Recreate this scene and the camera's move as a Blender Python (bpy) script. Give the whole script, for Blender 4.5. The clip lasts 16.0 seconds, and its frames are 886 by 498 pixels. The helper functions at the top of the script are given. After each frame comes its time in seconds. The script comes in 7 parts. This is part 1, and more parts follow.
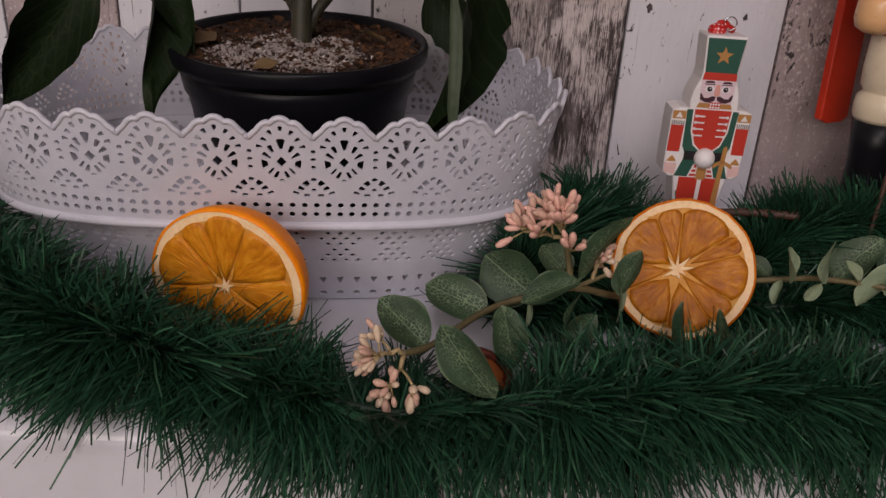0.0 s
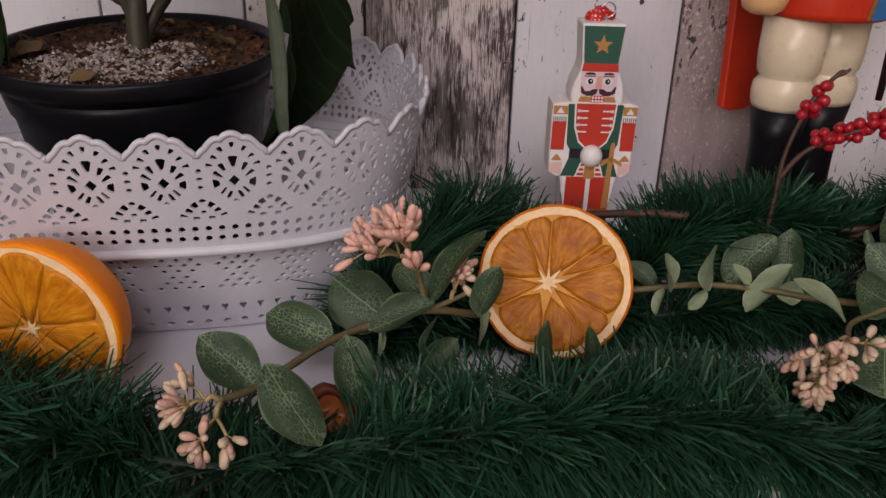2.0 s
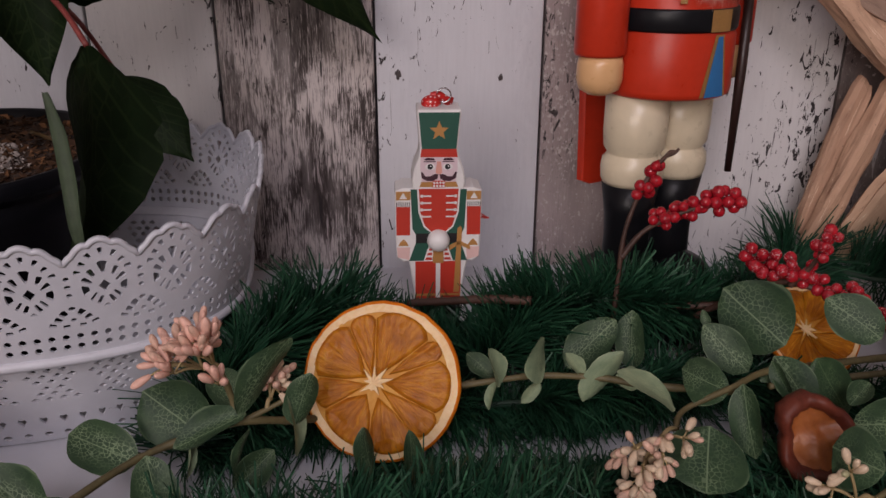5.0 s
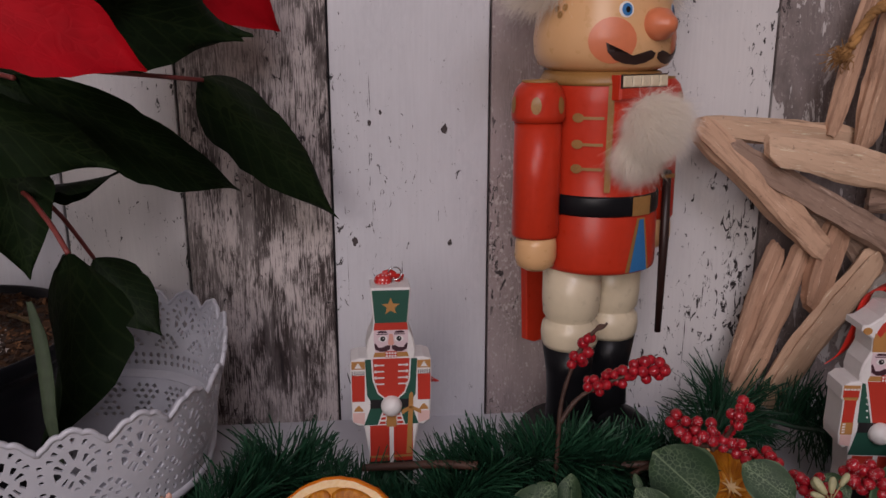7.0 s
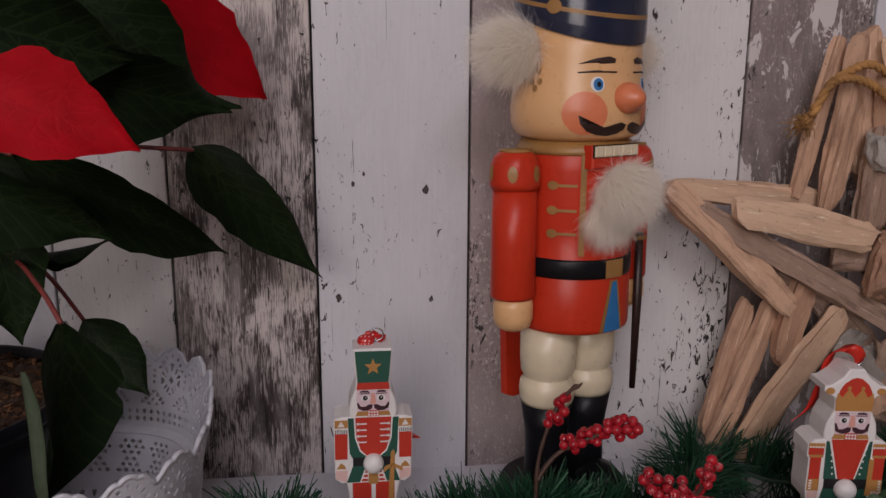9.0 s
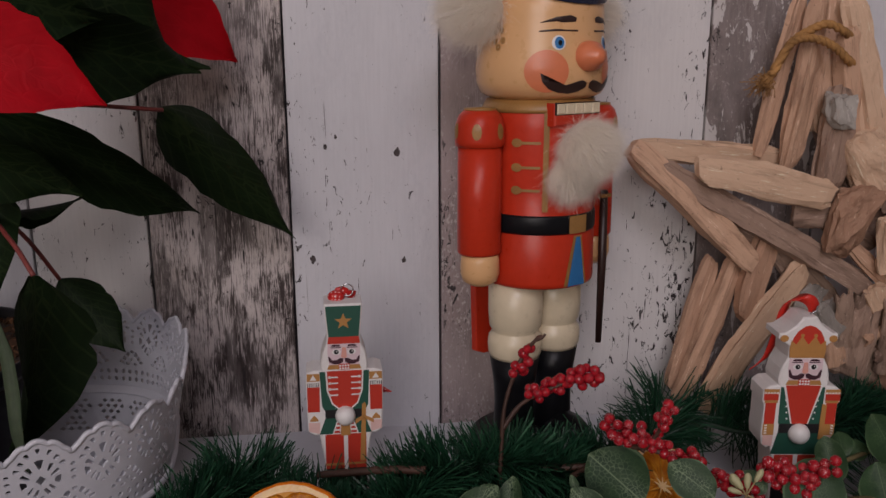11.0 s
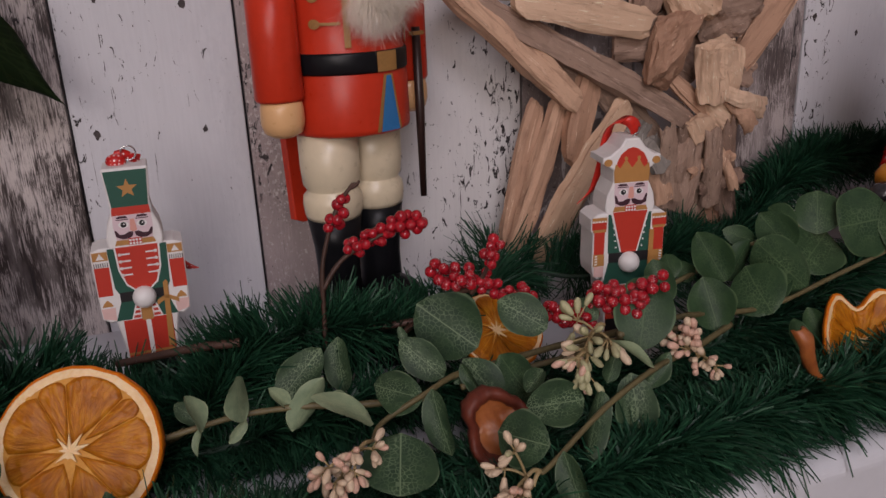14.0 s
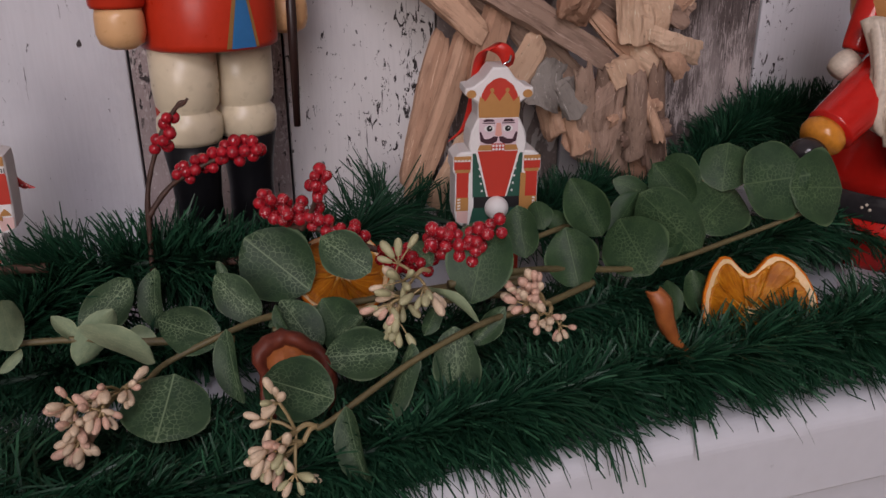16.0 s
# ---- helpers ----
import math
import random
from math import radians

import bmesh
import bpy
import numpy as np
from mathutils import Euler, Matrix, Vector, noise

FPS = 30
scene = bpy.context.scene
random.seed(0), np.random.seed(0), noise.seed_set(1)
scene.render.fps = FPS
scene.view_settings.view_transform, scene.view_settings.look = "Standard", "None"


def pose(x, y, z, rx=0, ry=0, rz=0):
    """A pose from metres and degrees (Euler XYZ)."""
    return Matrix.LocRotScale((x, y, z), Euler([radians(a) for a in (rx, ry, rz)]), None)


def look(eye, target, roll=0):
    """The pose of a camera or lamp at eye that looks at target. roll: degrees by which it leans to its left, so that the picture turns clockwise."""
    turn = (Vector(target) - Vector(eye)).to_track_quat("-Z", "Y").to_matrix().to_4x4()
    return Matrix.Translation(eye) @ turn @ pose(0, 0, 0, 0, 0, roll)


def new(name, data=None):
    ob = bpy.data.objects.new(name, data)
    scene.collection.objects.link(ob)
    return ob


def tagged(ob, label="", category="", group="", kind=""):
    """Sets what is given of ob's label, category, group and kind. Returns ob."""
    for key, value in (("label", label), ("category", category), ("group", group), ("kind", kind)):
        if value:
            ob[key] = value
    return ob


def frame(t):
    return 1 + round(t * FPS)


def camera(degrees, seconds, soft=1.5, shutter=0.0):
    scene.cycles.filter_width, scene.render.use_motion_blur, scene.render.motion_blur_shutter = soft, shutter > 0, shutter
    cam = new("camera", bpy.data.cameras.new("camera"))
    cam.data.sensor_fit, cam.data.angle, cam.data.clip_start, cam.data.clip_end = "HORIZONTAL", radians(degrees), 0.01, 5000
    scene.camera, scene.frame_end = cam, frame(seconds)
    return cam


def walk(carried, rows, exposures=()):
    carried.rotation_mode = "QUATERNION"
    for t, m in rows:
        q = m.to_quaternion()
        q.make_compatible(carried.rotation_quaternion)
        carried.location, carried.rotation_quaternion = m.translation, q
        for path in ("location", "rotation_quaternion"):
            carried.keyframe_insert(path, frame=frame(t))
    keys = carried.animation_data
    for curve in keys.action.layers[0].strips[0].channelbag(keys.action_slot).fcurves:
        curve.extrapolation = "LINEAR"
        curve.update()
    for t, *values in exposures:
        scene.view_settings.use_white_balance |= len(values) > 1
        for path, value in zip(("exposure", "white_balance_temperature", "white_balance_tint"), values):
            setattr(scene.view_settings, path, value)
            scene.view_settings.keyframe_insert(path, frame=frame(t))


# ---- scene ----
cam = camera(57.5, 16.0)
METRES, EYE, TILT, LEAN, TURN = 0.5, 0.219, 3.3, 0.0, 1.4
ROWS = [
    (0.0, 0.0, 0.0, 0.0, 1.58, -27.84, -3.0),
    (0.5, 0.0267, 0.0052, 0.0003, 1.48, -27.94, -2.62),
    (1.0, 0.0553, 0.0179, 0.0008, 1.3, -28.22, -1.93),
    (1.5, 0.0865, 0.0457, 0.0002, 0.37, -28.31, -1.56),
    (2.0, 0.1229, 0.0812, -0.0085, -0.99, -28.31, -1.35),
    (2.5, 0.1548, 0.1085, -0.0126, -1.85, -28.2, -0.99),
    (3.0, 0.1797, 0.1186, -0.009, -2.39, -28.01, -0.78),
    (3.5, 0.2074, 0.1238, -0.0088, -2.72, -27.83, -0.67),
    (4.0, 0.2277, 0.1307, -0.002, -3.12, -27.55, -0.57),
    (6.5, 0.2704, 0.0782, 0.0983, -6.46, -19.16, -0.27),
    (7.0, 0.2698, 0.0709, 0.1262, -6.88, -17.6, -0.4),
    (7.5, 0.2686, 0.0652, 0.1488, -7.12, -16.35, -0.41),
    (8.0, 0.2697, 0.0602, 0.1698, -7.44, -15.32, -0.51),
    (10.5, 0.2845, 0.0201, 0.16, -8.46, -15.19, -0.44),
    (11.0, 0.2959, 0.0099, 0.1483, -8.7, -16.57, -0.33),
    (11.5, 0.2971, 0.0028, 0.1339, -9.13, -17.6, -0.23),
    (12.0, 0.29, 0.0042, 0.1226, -9.97, -18.63, -0.02),
    (12.5, 0.2739, 0.01, 0.1189, -12.6, -19.22, 0.1),
    (13.0, 0.2459, 0.0255, 0.1104, -17.32, -20.04, 0.54),
    (13.5, 0.2682, 0.0448, 0.0847, -20.04, -21.03, 1.07),
    (14.0, 0.3601, 0.0566, 0.039, -19.92, -22.41, 1.21),
    (14.5, 0.4395, 0.0571, 0.0142, -19.45, -23.51, 0.28),
    (15.0, 0.4977, 0.0483, 0.0089, -17.9, -24.14, -0.41),
    (15.5, 0.5452, 0.0424, -0.003, -16.66, -24.54, -0.67),
    (16.0, 0.582, 0.058, -0.022, -15.84, -24.92, -0.7),
]
walk(cam, [(t, pose(0, 0, EYE, TILT, LEAN, TURN) @ pose(METRES * x, METRES * y, METRES * z, 90 + pitch, roll, yaw)) for t, x, y, z, yaw, pitch, roll in ROWS],
     exposures=((0.0, -0.06, 6650, 13), (2.0, 0.10, 6650, 13), (4.0, 0.06, 6500, 13), (6.5, -0.28, 6350, 13), (8.0, -0.25, 6300, 11), (10.5, -0.42, 6400, 10), (12.0, -0.30, 6300, 11), (14.0, -0.13, 6350, 12), (16.0, -0.03, 6250, 12)))

# ---- world and light ----
world = bpy.data.worlds.new("room_world")
scene.world = world
world.use_nodes = True
world.node_tree.nodes["Background"].inputs[0].default_value = (0.55, 0.6, 0.8, 1)
world.node_tree.nodes["Background"].inputs[1].default_value = 0.05


def area_lamp(name, eye, target, sx, sy, watts, color):
    data = bpy.data.lights.new(name, "AREA")
    data.shape, data.size, data.size_y, data.energy, data.color = "RECTANGLE", sx, sy, watts, color
    ob = new(name, data)
    ob.matrix_world = look(eye, target)
    return ob


area_lamp("room_light", (-0.75, -2.3, 0.95), (0.25, 0.5, 0.1), 1.3, 1.1, 36.5, (1.0, 0.885, 0.84))
# unseen fill lamp added high before the shelf; the room has no window
area_lamp("window_light", (0.12, -0.95, 1.28), (0.25, 0.35, 0.0), 0.6, 0.6, 12.0, (0.98, 0.89, 0.96))


# ---- materials ----
def ramp(nt, fac, stops):
    n = nt.nodes.new("ShaderNodeValToRGB")
    while len(n.color_ramp.elements) < len(stops):
        n.color_ramp.elements.new(0.5)
    for e, (p, c) in zip(n.color_ramp.elements, stops):
        e.position = p
        e.color = (*c, 1) if len(c) == 3 else c
    nt.links.new(fac, n.inputs[0])
    return n.outputs[0]


def noise_node(nt, vec, scale, detail=4, rough=0.55, distortion=0.0):
    n = nt.nodes.new("ShaderNodeTexNoise")
    n.inputs["Scale"].default_value, n.inputs["Detail"].default_value = scale, detail
    n.inputs["Roughness"].default_value, n.inputs["Distortion"].default_value = rough, distortion
    if vec is not None:
        nt.links.new(vec, n.inputs["Vector"])
    return n.outputs[0]


def mix(nt, fac, a, b, mode="MIX"):
    n = nt.nodes.new("ShaderNodeMix")
    n.data_type, n.blend_type = "RGBA", mode
    for sock, v in ((n.inputs[0], fac), (n.inputs[6], a), (n.inputs[7], b)):
        if isinstance(v, (int, float)):
            sock.default_value = v
        elif isinstance(v, tuple):
            sock.default_value = (*v[:3], 1)
        else:
            nt.links.new(v, sock)
    return n.outputs[2]


def math_node(nt, op, a, b=None):
    n = nt.nodes.new("ShaderNodeMath")
    n.operation = op
    for sock, v in zip(n.inputs, (a, b)):
        if v is None:
            continue
        if isinstance(v, (int, float)):
            sock.default_value = v
        else:
            nt.links.new(v, sock)
    return n.outputs[0]


def scaled(nt, sx, sy, sz, kind="Object", shift=None):
    tc = nt.nodes.new("ShaderNodeTexCoord")
    mp = nt.nodes.new("ShaderNodeMapping")
    mp.inputs["Scale"].default_value = (sx, sy, sz)
    nt.links.new(tc.outputs[kind], mp.inputs[0])
    if shift is not None:
        nt.links.new(shift, mp.inputs[1])
    return mp.outputs[0]


def base_mat(name, rough=0.5, metal=0.0):
    m = bpy.data.materials.new(name)
    m.use_nodes = True
    nt = m.node_tree
    b = nt.nodes["Principled BSDF"]
    b.inputs["Roughness"].default_value, b.inputs["Metallic"].default_value = rough, metal
    return m, nt, b


def bump(nt, b, height, strength=0.3, dist=0.001):
    n = nt.nodes.new("ShaderNodeBump")
    n.inputs["Strength"].default_value, n.inputs["Distance"].default_value = strength, dist
    nt.links.new(height, n.inputs["Height"])
    nt.links.new(n.outputs[0], b.inputs["Normal"])


def paint(name, color, rough=0.4, vary=0.12, grain=60, relief=0.1, metal=0.0, spec=0.5):
    """A coloured surface with broad and fine variation."""
    m, nt, b = base_mat(name, rough, metal)
    vec = scaled(nt, 1, 1, 1)
    big = noise_node(nt, vec, grain * 0.25, 3)
    fine = noise_node(nt, vec, grain * 4, 4)
    dark = tuple(c * (1 - 2.2 * vary) for c in color)
    lite = tuple(min(1, c * (1 + vary)) for c in color)
    c1 = ramp(nt, big, [(0.3, dark), (0.7, lite)])
    c2 = mix(nt, 0.35, c1, ramp(nt, fine, [(0.35, dark), (0.65, lite)]))
    nt.links.new(c2, b.inputs["Base Color"])
    r = math_node(nt, "MULTIPLY_ADD", fine, 0.25)
    r.node.inputs[2].default_value = rough - 0.12
    nt.links.new(r, b.inputs["Roughness"])
    b.inputs["Specular IOR Level"].default_value = spec
    if relief:
        bump(nt, b, fine, relief, 0.0006)
    return m


# ---- mesh tools ----
class Mesh:
    """Collects faces for one mesh; each piece takes a pose and a material slot."""

    def __init__(self):
        self.v, self.f, self.mi, self.sm = [], [], [], []

    def add(self, verts, faces, m=None, slot=0, smooth=True):
        o = len(self.v)
        if m is not None:
            verts = [m @ Vector(p) for p in verts]
        self.v.extend(tuple(p) for p in verts)
        self.f.extend(tuple(i + o for i in f) for f in faces)
        self.mi.extend([slot] * len(faces))
        self.sm.extend([smooth] * len(faces))
        return self

    def lathe(self, prof, seg=24, m=None, slot=0, sx=1.0, sy=1.0, smooth=True):
        vs, fs, n = [], [], len(prof)
        for i in range(seg):
            a = 2 * math.pi * i / seg
            for r, z in prof:
                vs.append((r * sx * math.cos(a), r * sy * math.sin(a), z))
        for i in range(seg):
            j = (i + 1) % seg
            for k in range(n - 1):
                fs.append((i * n + k, j * n + k, j * n + k + 1, i * n + k + 1))
        if prof[0][0] > 1e-6:
            fs.append(tuple(i * n for i in reversed(range(seg))))
        if prof[-1][0] > 1e-6:
            fs.append(tuple(i * n + n - 1 for i in range(seg)))
        return self.add(vs, fs, m, slot, smooth)

    def ball(self, c, r, seg=14, ring=8, slot=0, scale=(1, 1, 1), m=None):
        prof = [(max(1e-7, r * math.sin(math.pi * k / ring)), -r * math.cos(math.pi * k / ring)) for k in range(ring + 1)]
        mm = Matrix.Translation(c) @ Matrix.Diagonal((*scale, 1))
        return self.lathe(prof, seg, mm if m is None else m @ mm, slot)

    def tube(self, pts, radii, seg=6, m=None, slot=0, cap=True, smooth=True):
        pts = [Vector(p) for p in pts]
        if isinstance(radii, (int, float)):
            radii = [radii] * len(pts)
        vs, fs = [], []
        up = Vector((0, 0, 1))
        d0 = (pts[-1] - pts[0]).normalized()
        if abs(d0.z) > 0.9:
            up = Vector((1, 0, 0))
        for i, p in enumerate(pts):
            d = (pts[min(i + 1, len(pts) - 1)] - pts[max(i - 1, 0)]).normalized()
            a = d.cross(up).normalized()
            b = a.cross(d).normalized()
            for k in range(seg):
                t = 2 * math.pi * k / seg
                vs.append(p + (a * math.cos(t) + b * math.sin(t)) * radii[i])
        for i in range(len(pts) - 1):
            for k in range(seg):
                j = (k + 1) % seg
                fs.append((i * seg + k, i * seg + j, (i + 1) * seg + j, (i + 1) * seg + k))
        if cap:
            fs.append(tuple(reversed(range(seg))))
            fs.append(tuple((len(pts) - 1) * seg + k for k in range(seg)))
        return self.add(vs, fs, m, slot, smooth)

    def prism(self, outline, y0, y1, m=None, slot=0, side=None, smooth=False, bevel=0.0):
        """An outline in x, z, from the front y0 to the back y1; a bevel draws the front and back in."""
        n = len(outline)
        cx, cz = sum(p[0] for p in outline) / n, sum(p[1] for p in outline) / n
        if bevel:
            inn = inset(outline, bevel)
            rows = [(inn, y0), (outline, y0 + bevel), (outline, y1 - bevel), (inn, y1)]
        else:
            rows = [(outline, y0), (outline, y1)]
        vs = [(x, y, z) for o, y in rows for x, z in o]
        fs = []
        for r in range(len(rows) - 1):
            for k in range(n):
                j = (k + 1) % n
                fs.append((r * n + k, (r + 1) * n + k, (r + 1) * n + j, r * n + j))
        self.add(vs, fs, m, slot if side is None else side, smooth)
        self.add([(x, rows[0][1], z) for x, z in rows[0][0]], [tuple(range(n))], m, slot, False)
        self.add([(x, rows[-1][1], z) for x, z in rows[-1][0]], [tuple(reversed(range(n)))], m, slot if side is None else side, False)
        return self

    def box(self, x0, x1, y0, y1, z0, z1, m=None, slot=0, bevel=0.0):
        return self.prism([(x0, z0), (x1, z0), (x1, z1), (x0, z1)], y0, y1, m, slot, bevel=bevel)

    def make(self, name, mats, parent=None, label=""):
        me = bpy.data.meshes.new(name)
        me.from_pydata(self.v, [], self.f)
        for mt in mats if isinstance(mats, (list, tuple)) else [mats]:
            me.materials.append(mt)
        me.polygons.foreach_set("material_index", self.mi)
        me.polygons.foreach_set("use_smooth", self.sm)
        me.update()
        ob = new(name, me)
        if parent is not None:
            ob.parent = parent
        if label:
            ob["label"] = label
        return ob


def inset(outline, d):
    n, out = len(outline), []
    area = sum(outline[i][0] * outline[(i + 1) % n][1] - outline[(i + 1) % n][0] * outline[i][1] for i in range(n))
    s = 1 if area > 0 else -1
    for i in range(n):
        (ax, az), (bx, bz), (cx, cz) = outline[i - 1], outline[i], outline[(i + 1) % n]
        n1 = Vector((-(bz - az), bx - ax)).normalized()
        n2 = Vector((-(cz - bz), cx - bx)).normalized()
        q = n1 + n2
        if q.length < 0.3:
            q = n1
        q.normalize()
        k = d / max(0.45, q.dot(n1))
        out.append((bx + s * q.x * k, bz + s * q.y * k))
    return out


def empty(name, loc=(0, 0, 0), rz=0.0, label="", category="", group="", kind=""):
    ob = new(name)
    ob.matrix_world = pose(*loc, 0, 0, rz)
    ob.empty_display_size = 0.02
    return tagged(ob, label, category, group, kind)


def spline(pts, n):
    """A smooth line through the points, n steps for each span."""
    P = [Vector(p) for p in pts]
    out = []
    for i in range(len(P) - 1):
        p0, p1, p2, p3 = P[max(i - 1, 0)], P[i], P[i + 1], P[min(i + 2, len(P) - 1)]
        for k in range(n):
            t = k / n
            out.append(0.5 * (2 * p1 + (p2 - p0) * t + (2 * p0 - 5 * p1 + 4 * p2 - p3) * t * t + (3 * p1 - p0 - 3 * p2 + p3) * t ** 3))
    out.append(P[-1])
    return out


# ---- wall, shelf and room ----
WALL_Y = 0.615
INK = (0.035, 0.029, 0.030)


def board_mat(name, base, grain_col, grain_amt, chip_col, chip_th, crack_th, speck=None, flakes=None, worn=0.0):
    """Painted and weathered board: bare grain, long cracks, small chips towards the edges, loose flakes of paint."""
    m, nt, b = base_mat(name, 0.55)
    info = nt.nodes.new("ShaderNodeObjectInfo")
    comb = nt.nodes.new("ShaderNodeCombineXYZ")
    nt.links.new(math_node(nt, "MULTIPLY", info.outputs["Random"], 9.0), comb.inputs[0])
    nt.links.new(math_node(nt, "MULTIPLY", info.outputs["Random"], 5.0), comb.inputs[2])

    def n(scale, zs, detail, rough=0.6, warp=0.0):
        return noise_node(nt, scaled(nt, 1, 1, zs, "Object", comb.outputs[0]), scale, detail, rough, warp)

    def step(v, th, soft):
        return ramp(nt, v, [(th - soft, (0, 0, 0)), (th + soft, (1, 1, 1))])

    sep = nt.nodes.new("ShaderNodeSeparateXYZ")
    tc = nt.nodes.new("ShaderNodeTexCoord")
    nt.links.new(tc.outputs["Object"], sep.inputs[0])
    ax = math_node(nt, "ABSOLUTE", sep.outputs[0])
    edge = ramp(nt, ax, [(0.022, (0, 0, 0)), (0.055, (1, 1, 1))])
    zone = n(14, 0.45, 4, 0.6, 0.3)
    col = mix(nt, step(n(11, 0.5, 5), 0.5, 0.28), tuple(c * 0.86 for c in base), base)
    col = mix(nt, math_node(nt, "MULTIPLY", step(n(520, 0.05, 5), 0.55, 0.2), 0.16), col, tuple(c * 0.55 for c in base))
    wash = math_node(nt, "MULTIPLY", step(n(19, 0.6, 5, 0.6, 0.5), 0.57, 0.12), step(n(300, 0.45, 5, 0.7, 0.6), 0.52, 0.16))
    col = mix(nt, math_node(nt, "MULTIPLY", wash, 0.34), col, tuple(c * k for c, k in zip(base, (0.60, 0.60, 0.64))))
    dots = math_node(nt, "MULTIPLY", step(n(520, 0.6, 3, 0.6, 0.3), 0.70, 0.02), step(n(34, 0.7, 3, 0.5), 0.55, 0.05))
    col = mix(nt, dots, col, INK)
    h = None
    if worn > 0:
        rub = n(17, 0.3, 5, 0.65, 0.5)
        patch = ramp(nt, rub, [(0.60 - 0.35 * worn, (0.12, 0.12, 0.12)), (0.80 - 0.3 * worn, (1, 1, 1))])
        blotch = math_node(nt, "MULTIPLY", math_node(nt, "SUBTRACT", math_node(nt, "ADD", n(30, 0.6, 5, 0.62, 0.6), math_node(nt, "MULTIPLY", n(110, 0.45, 4, 0.6, 0.4), 0.5)), 0.755), 0.62)
        s1 = step(math_node(nt, "ADD", n(1250, 0.05, 7, 0.72, 0.45), blotch), 0.495, 0.055)
        s2 = step(math_node(nt, "ADD", n(400, 0.075, 6, 0.74, 0.8), blotch), 0.55, 0.045)
        g = math_node(nt, "MULTIPLY", math_node(nt, "MAXIMUM", s1, s2), patch)
        col = mix(nt, math_node(nt, "MULTIPLY", g, grain_amt), col, grain_col)
        h = math_node(nt, "MULTIPLY", g, -0.6)
    crack = step(math_node(nt, "ADD", n(300, 0.028, 4, 0.6, 0.6), math_node(nt, "MULTIPLY", math_node(nt, "SUBTRACT", zone, 0.5), 0.3)), crack_th, 0.006)
    broken = step(n(150, 0.3, 4), 0.47, 0.02)
    crack = math_node(nt, "MULTIPLY", crack, broken)
    chipv = math_node(nt, "ADD", n(210, 0.42, 5, 0.66, 0.9), math_node(nt, "ADD", math_node(nt, "MULTIPLY", edge, 0.05), math_node(nt, "MULTIPLY", math_node(nt, "SUBTRACT", zone, 0.5), 0.34)))
    chip = step(chipv, chip_th, 0.007)
    dark = math_node(nt, "MAXIMUM", crack, chip)
    col = mix(nt, dark, col, chip_col)
    if speck:
        sp = step(math_node(nt, "ADD", n(430, 0.7, 4, 0.7), math_node(nt, "MULTIPLY", math_node(nt, "SUBTRACT", zone, 0.5), 0.25)), 0.6, 0.03)
        col = mix(nt, math_node(nt, "MULTIPLY", sp, 0.9), col, speck)
        col = mix(nt, math_node(nt, "MULTIPLY", step(n(26, 0.4, 5, 0.7, 0.5), 0.57, 0.08), 0.75), col, tuple(c * (0.42 if flakes else 0.75) for c in base))
    hh = math_node(nt, "MULTIPLY", dark, -0.7)
    if flakes:
        fl = step(math_node(nt, "ADD", n(62, 0.42, 6, 0.62, 0.7), math_node(nt, "MULTIPLY", math_node(nt, "SUBTRACT", zone, 0.5), 0.25)), 0.565, 0.007)
        col = mix(nt, fl, col, flakes)
        hh = math_node(nt, "ADD", hh, fl)
    if h is not None:
        hh = math_node(nt, "ADD", hh, h)
    nt.links.new(col, b.inputs["Base Color"])
    bump(nt, b, hh, 0.4, 0.0006)
    b.inputs["Specular IOR Level"].default_value = 0.3
    return m


BOARD_WHITE = board_mat("whitewashed_board", (0.69, 0.685, 0.72), (0.2, 0.17, 0.16), 0.5, INK, 0.69, 0.71)
BOARD_CHIPPED = board_mat("chipped_white_board", (0.77, 0.745, 0.745), (0.1, 0.08, 0.08), 0.5, INK, 0.634, 0.705)
BOARD_MAUVE = board_mat("mauve_grey_board", (0.43, 0.355, 0.35), (0.11, 0.08, 0.08), 0.6, INK, 0.66, 0.67, speck=(0.58, 0.53, 0.52), worn=0.35)
BOARD_DARK = board_mat("bare_weathered_board", (0.66, 0.59, 0.565), (0.038, 0.026, 0.024), 0.97, INK, 0.66, 0.66, worn=0.84)
BOARD_FLAKED = board_mat("flaking_brown_board", (0.31, 0.26, 0.25), (0.085, 0.055, 0.05), 0.7, INK, 0.67, 0.66, speck=(0.45, 0.40, 0.38), flakes=(0.60, 0.56, 0.55), worn=0.45)
BOARD_GREY = board_mat("grey_streaked_board", (0.53, 0.455, 0.44), (0.06, 0.043, 0.04), 0.9, INK, 0.66, 0.66, worn=0.85)
GAP = paint("dark_joint", (0.03, 0.026, 0.028), 0.8, 0.1)
PLASTER = paint("wall_plaster", (0.66, 0.64, 0.62), 0.8, 0.04, 20, 0.1)
WHITE_LACQUER = paint("white_lacquer", (0.61, 0.615, 0.66), 0.32, 0.03, 25, 0.03)
FLOOR_MAT = paint("floor_laminate", (0.28, 0.2, 0.14), 0.5, 0.15, 14, 0.1)
KNOT = paint("dark_knot", (0.07, 0.055, 0.055), 0.8, 0.3, 300, 0.2)

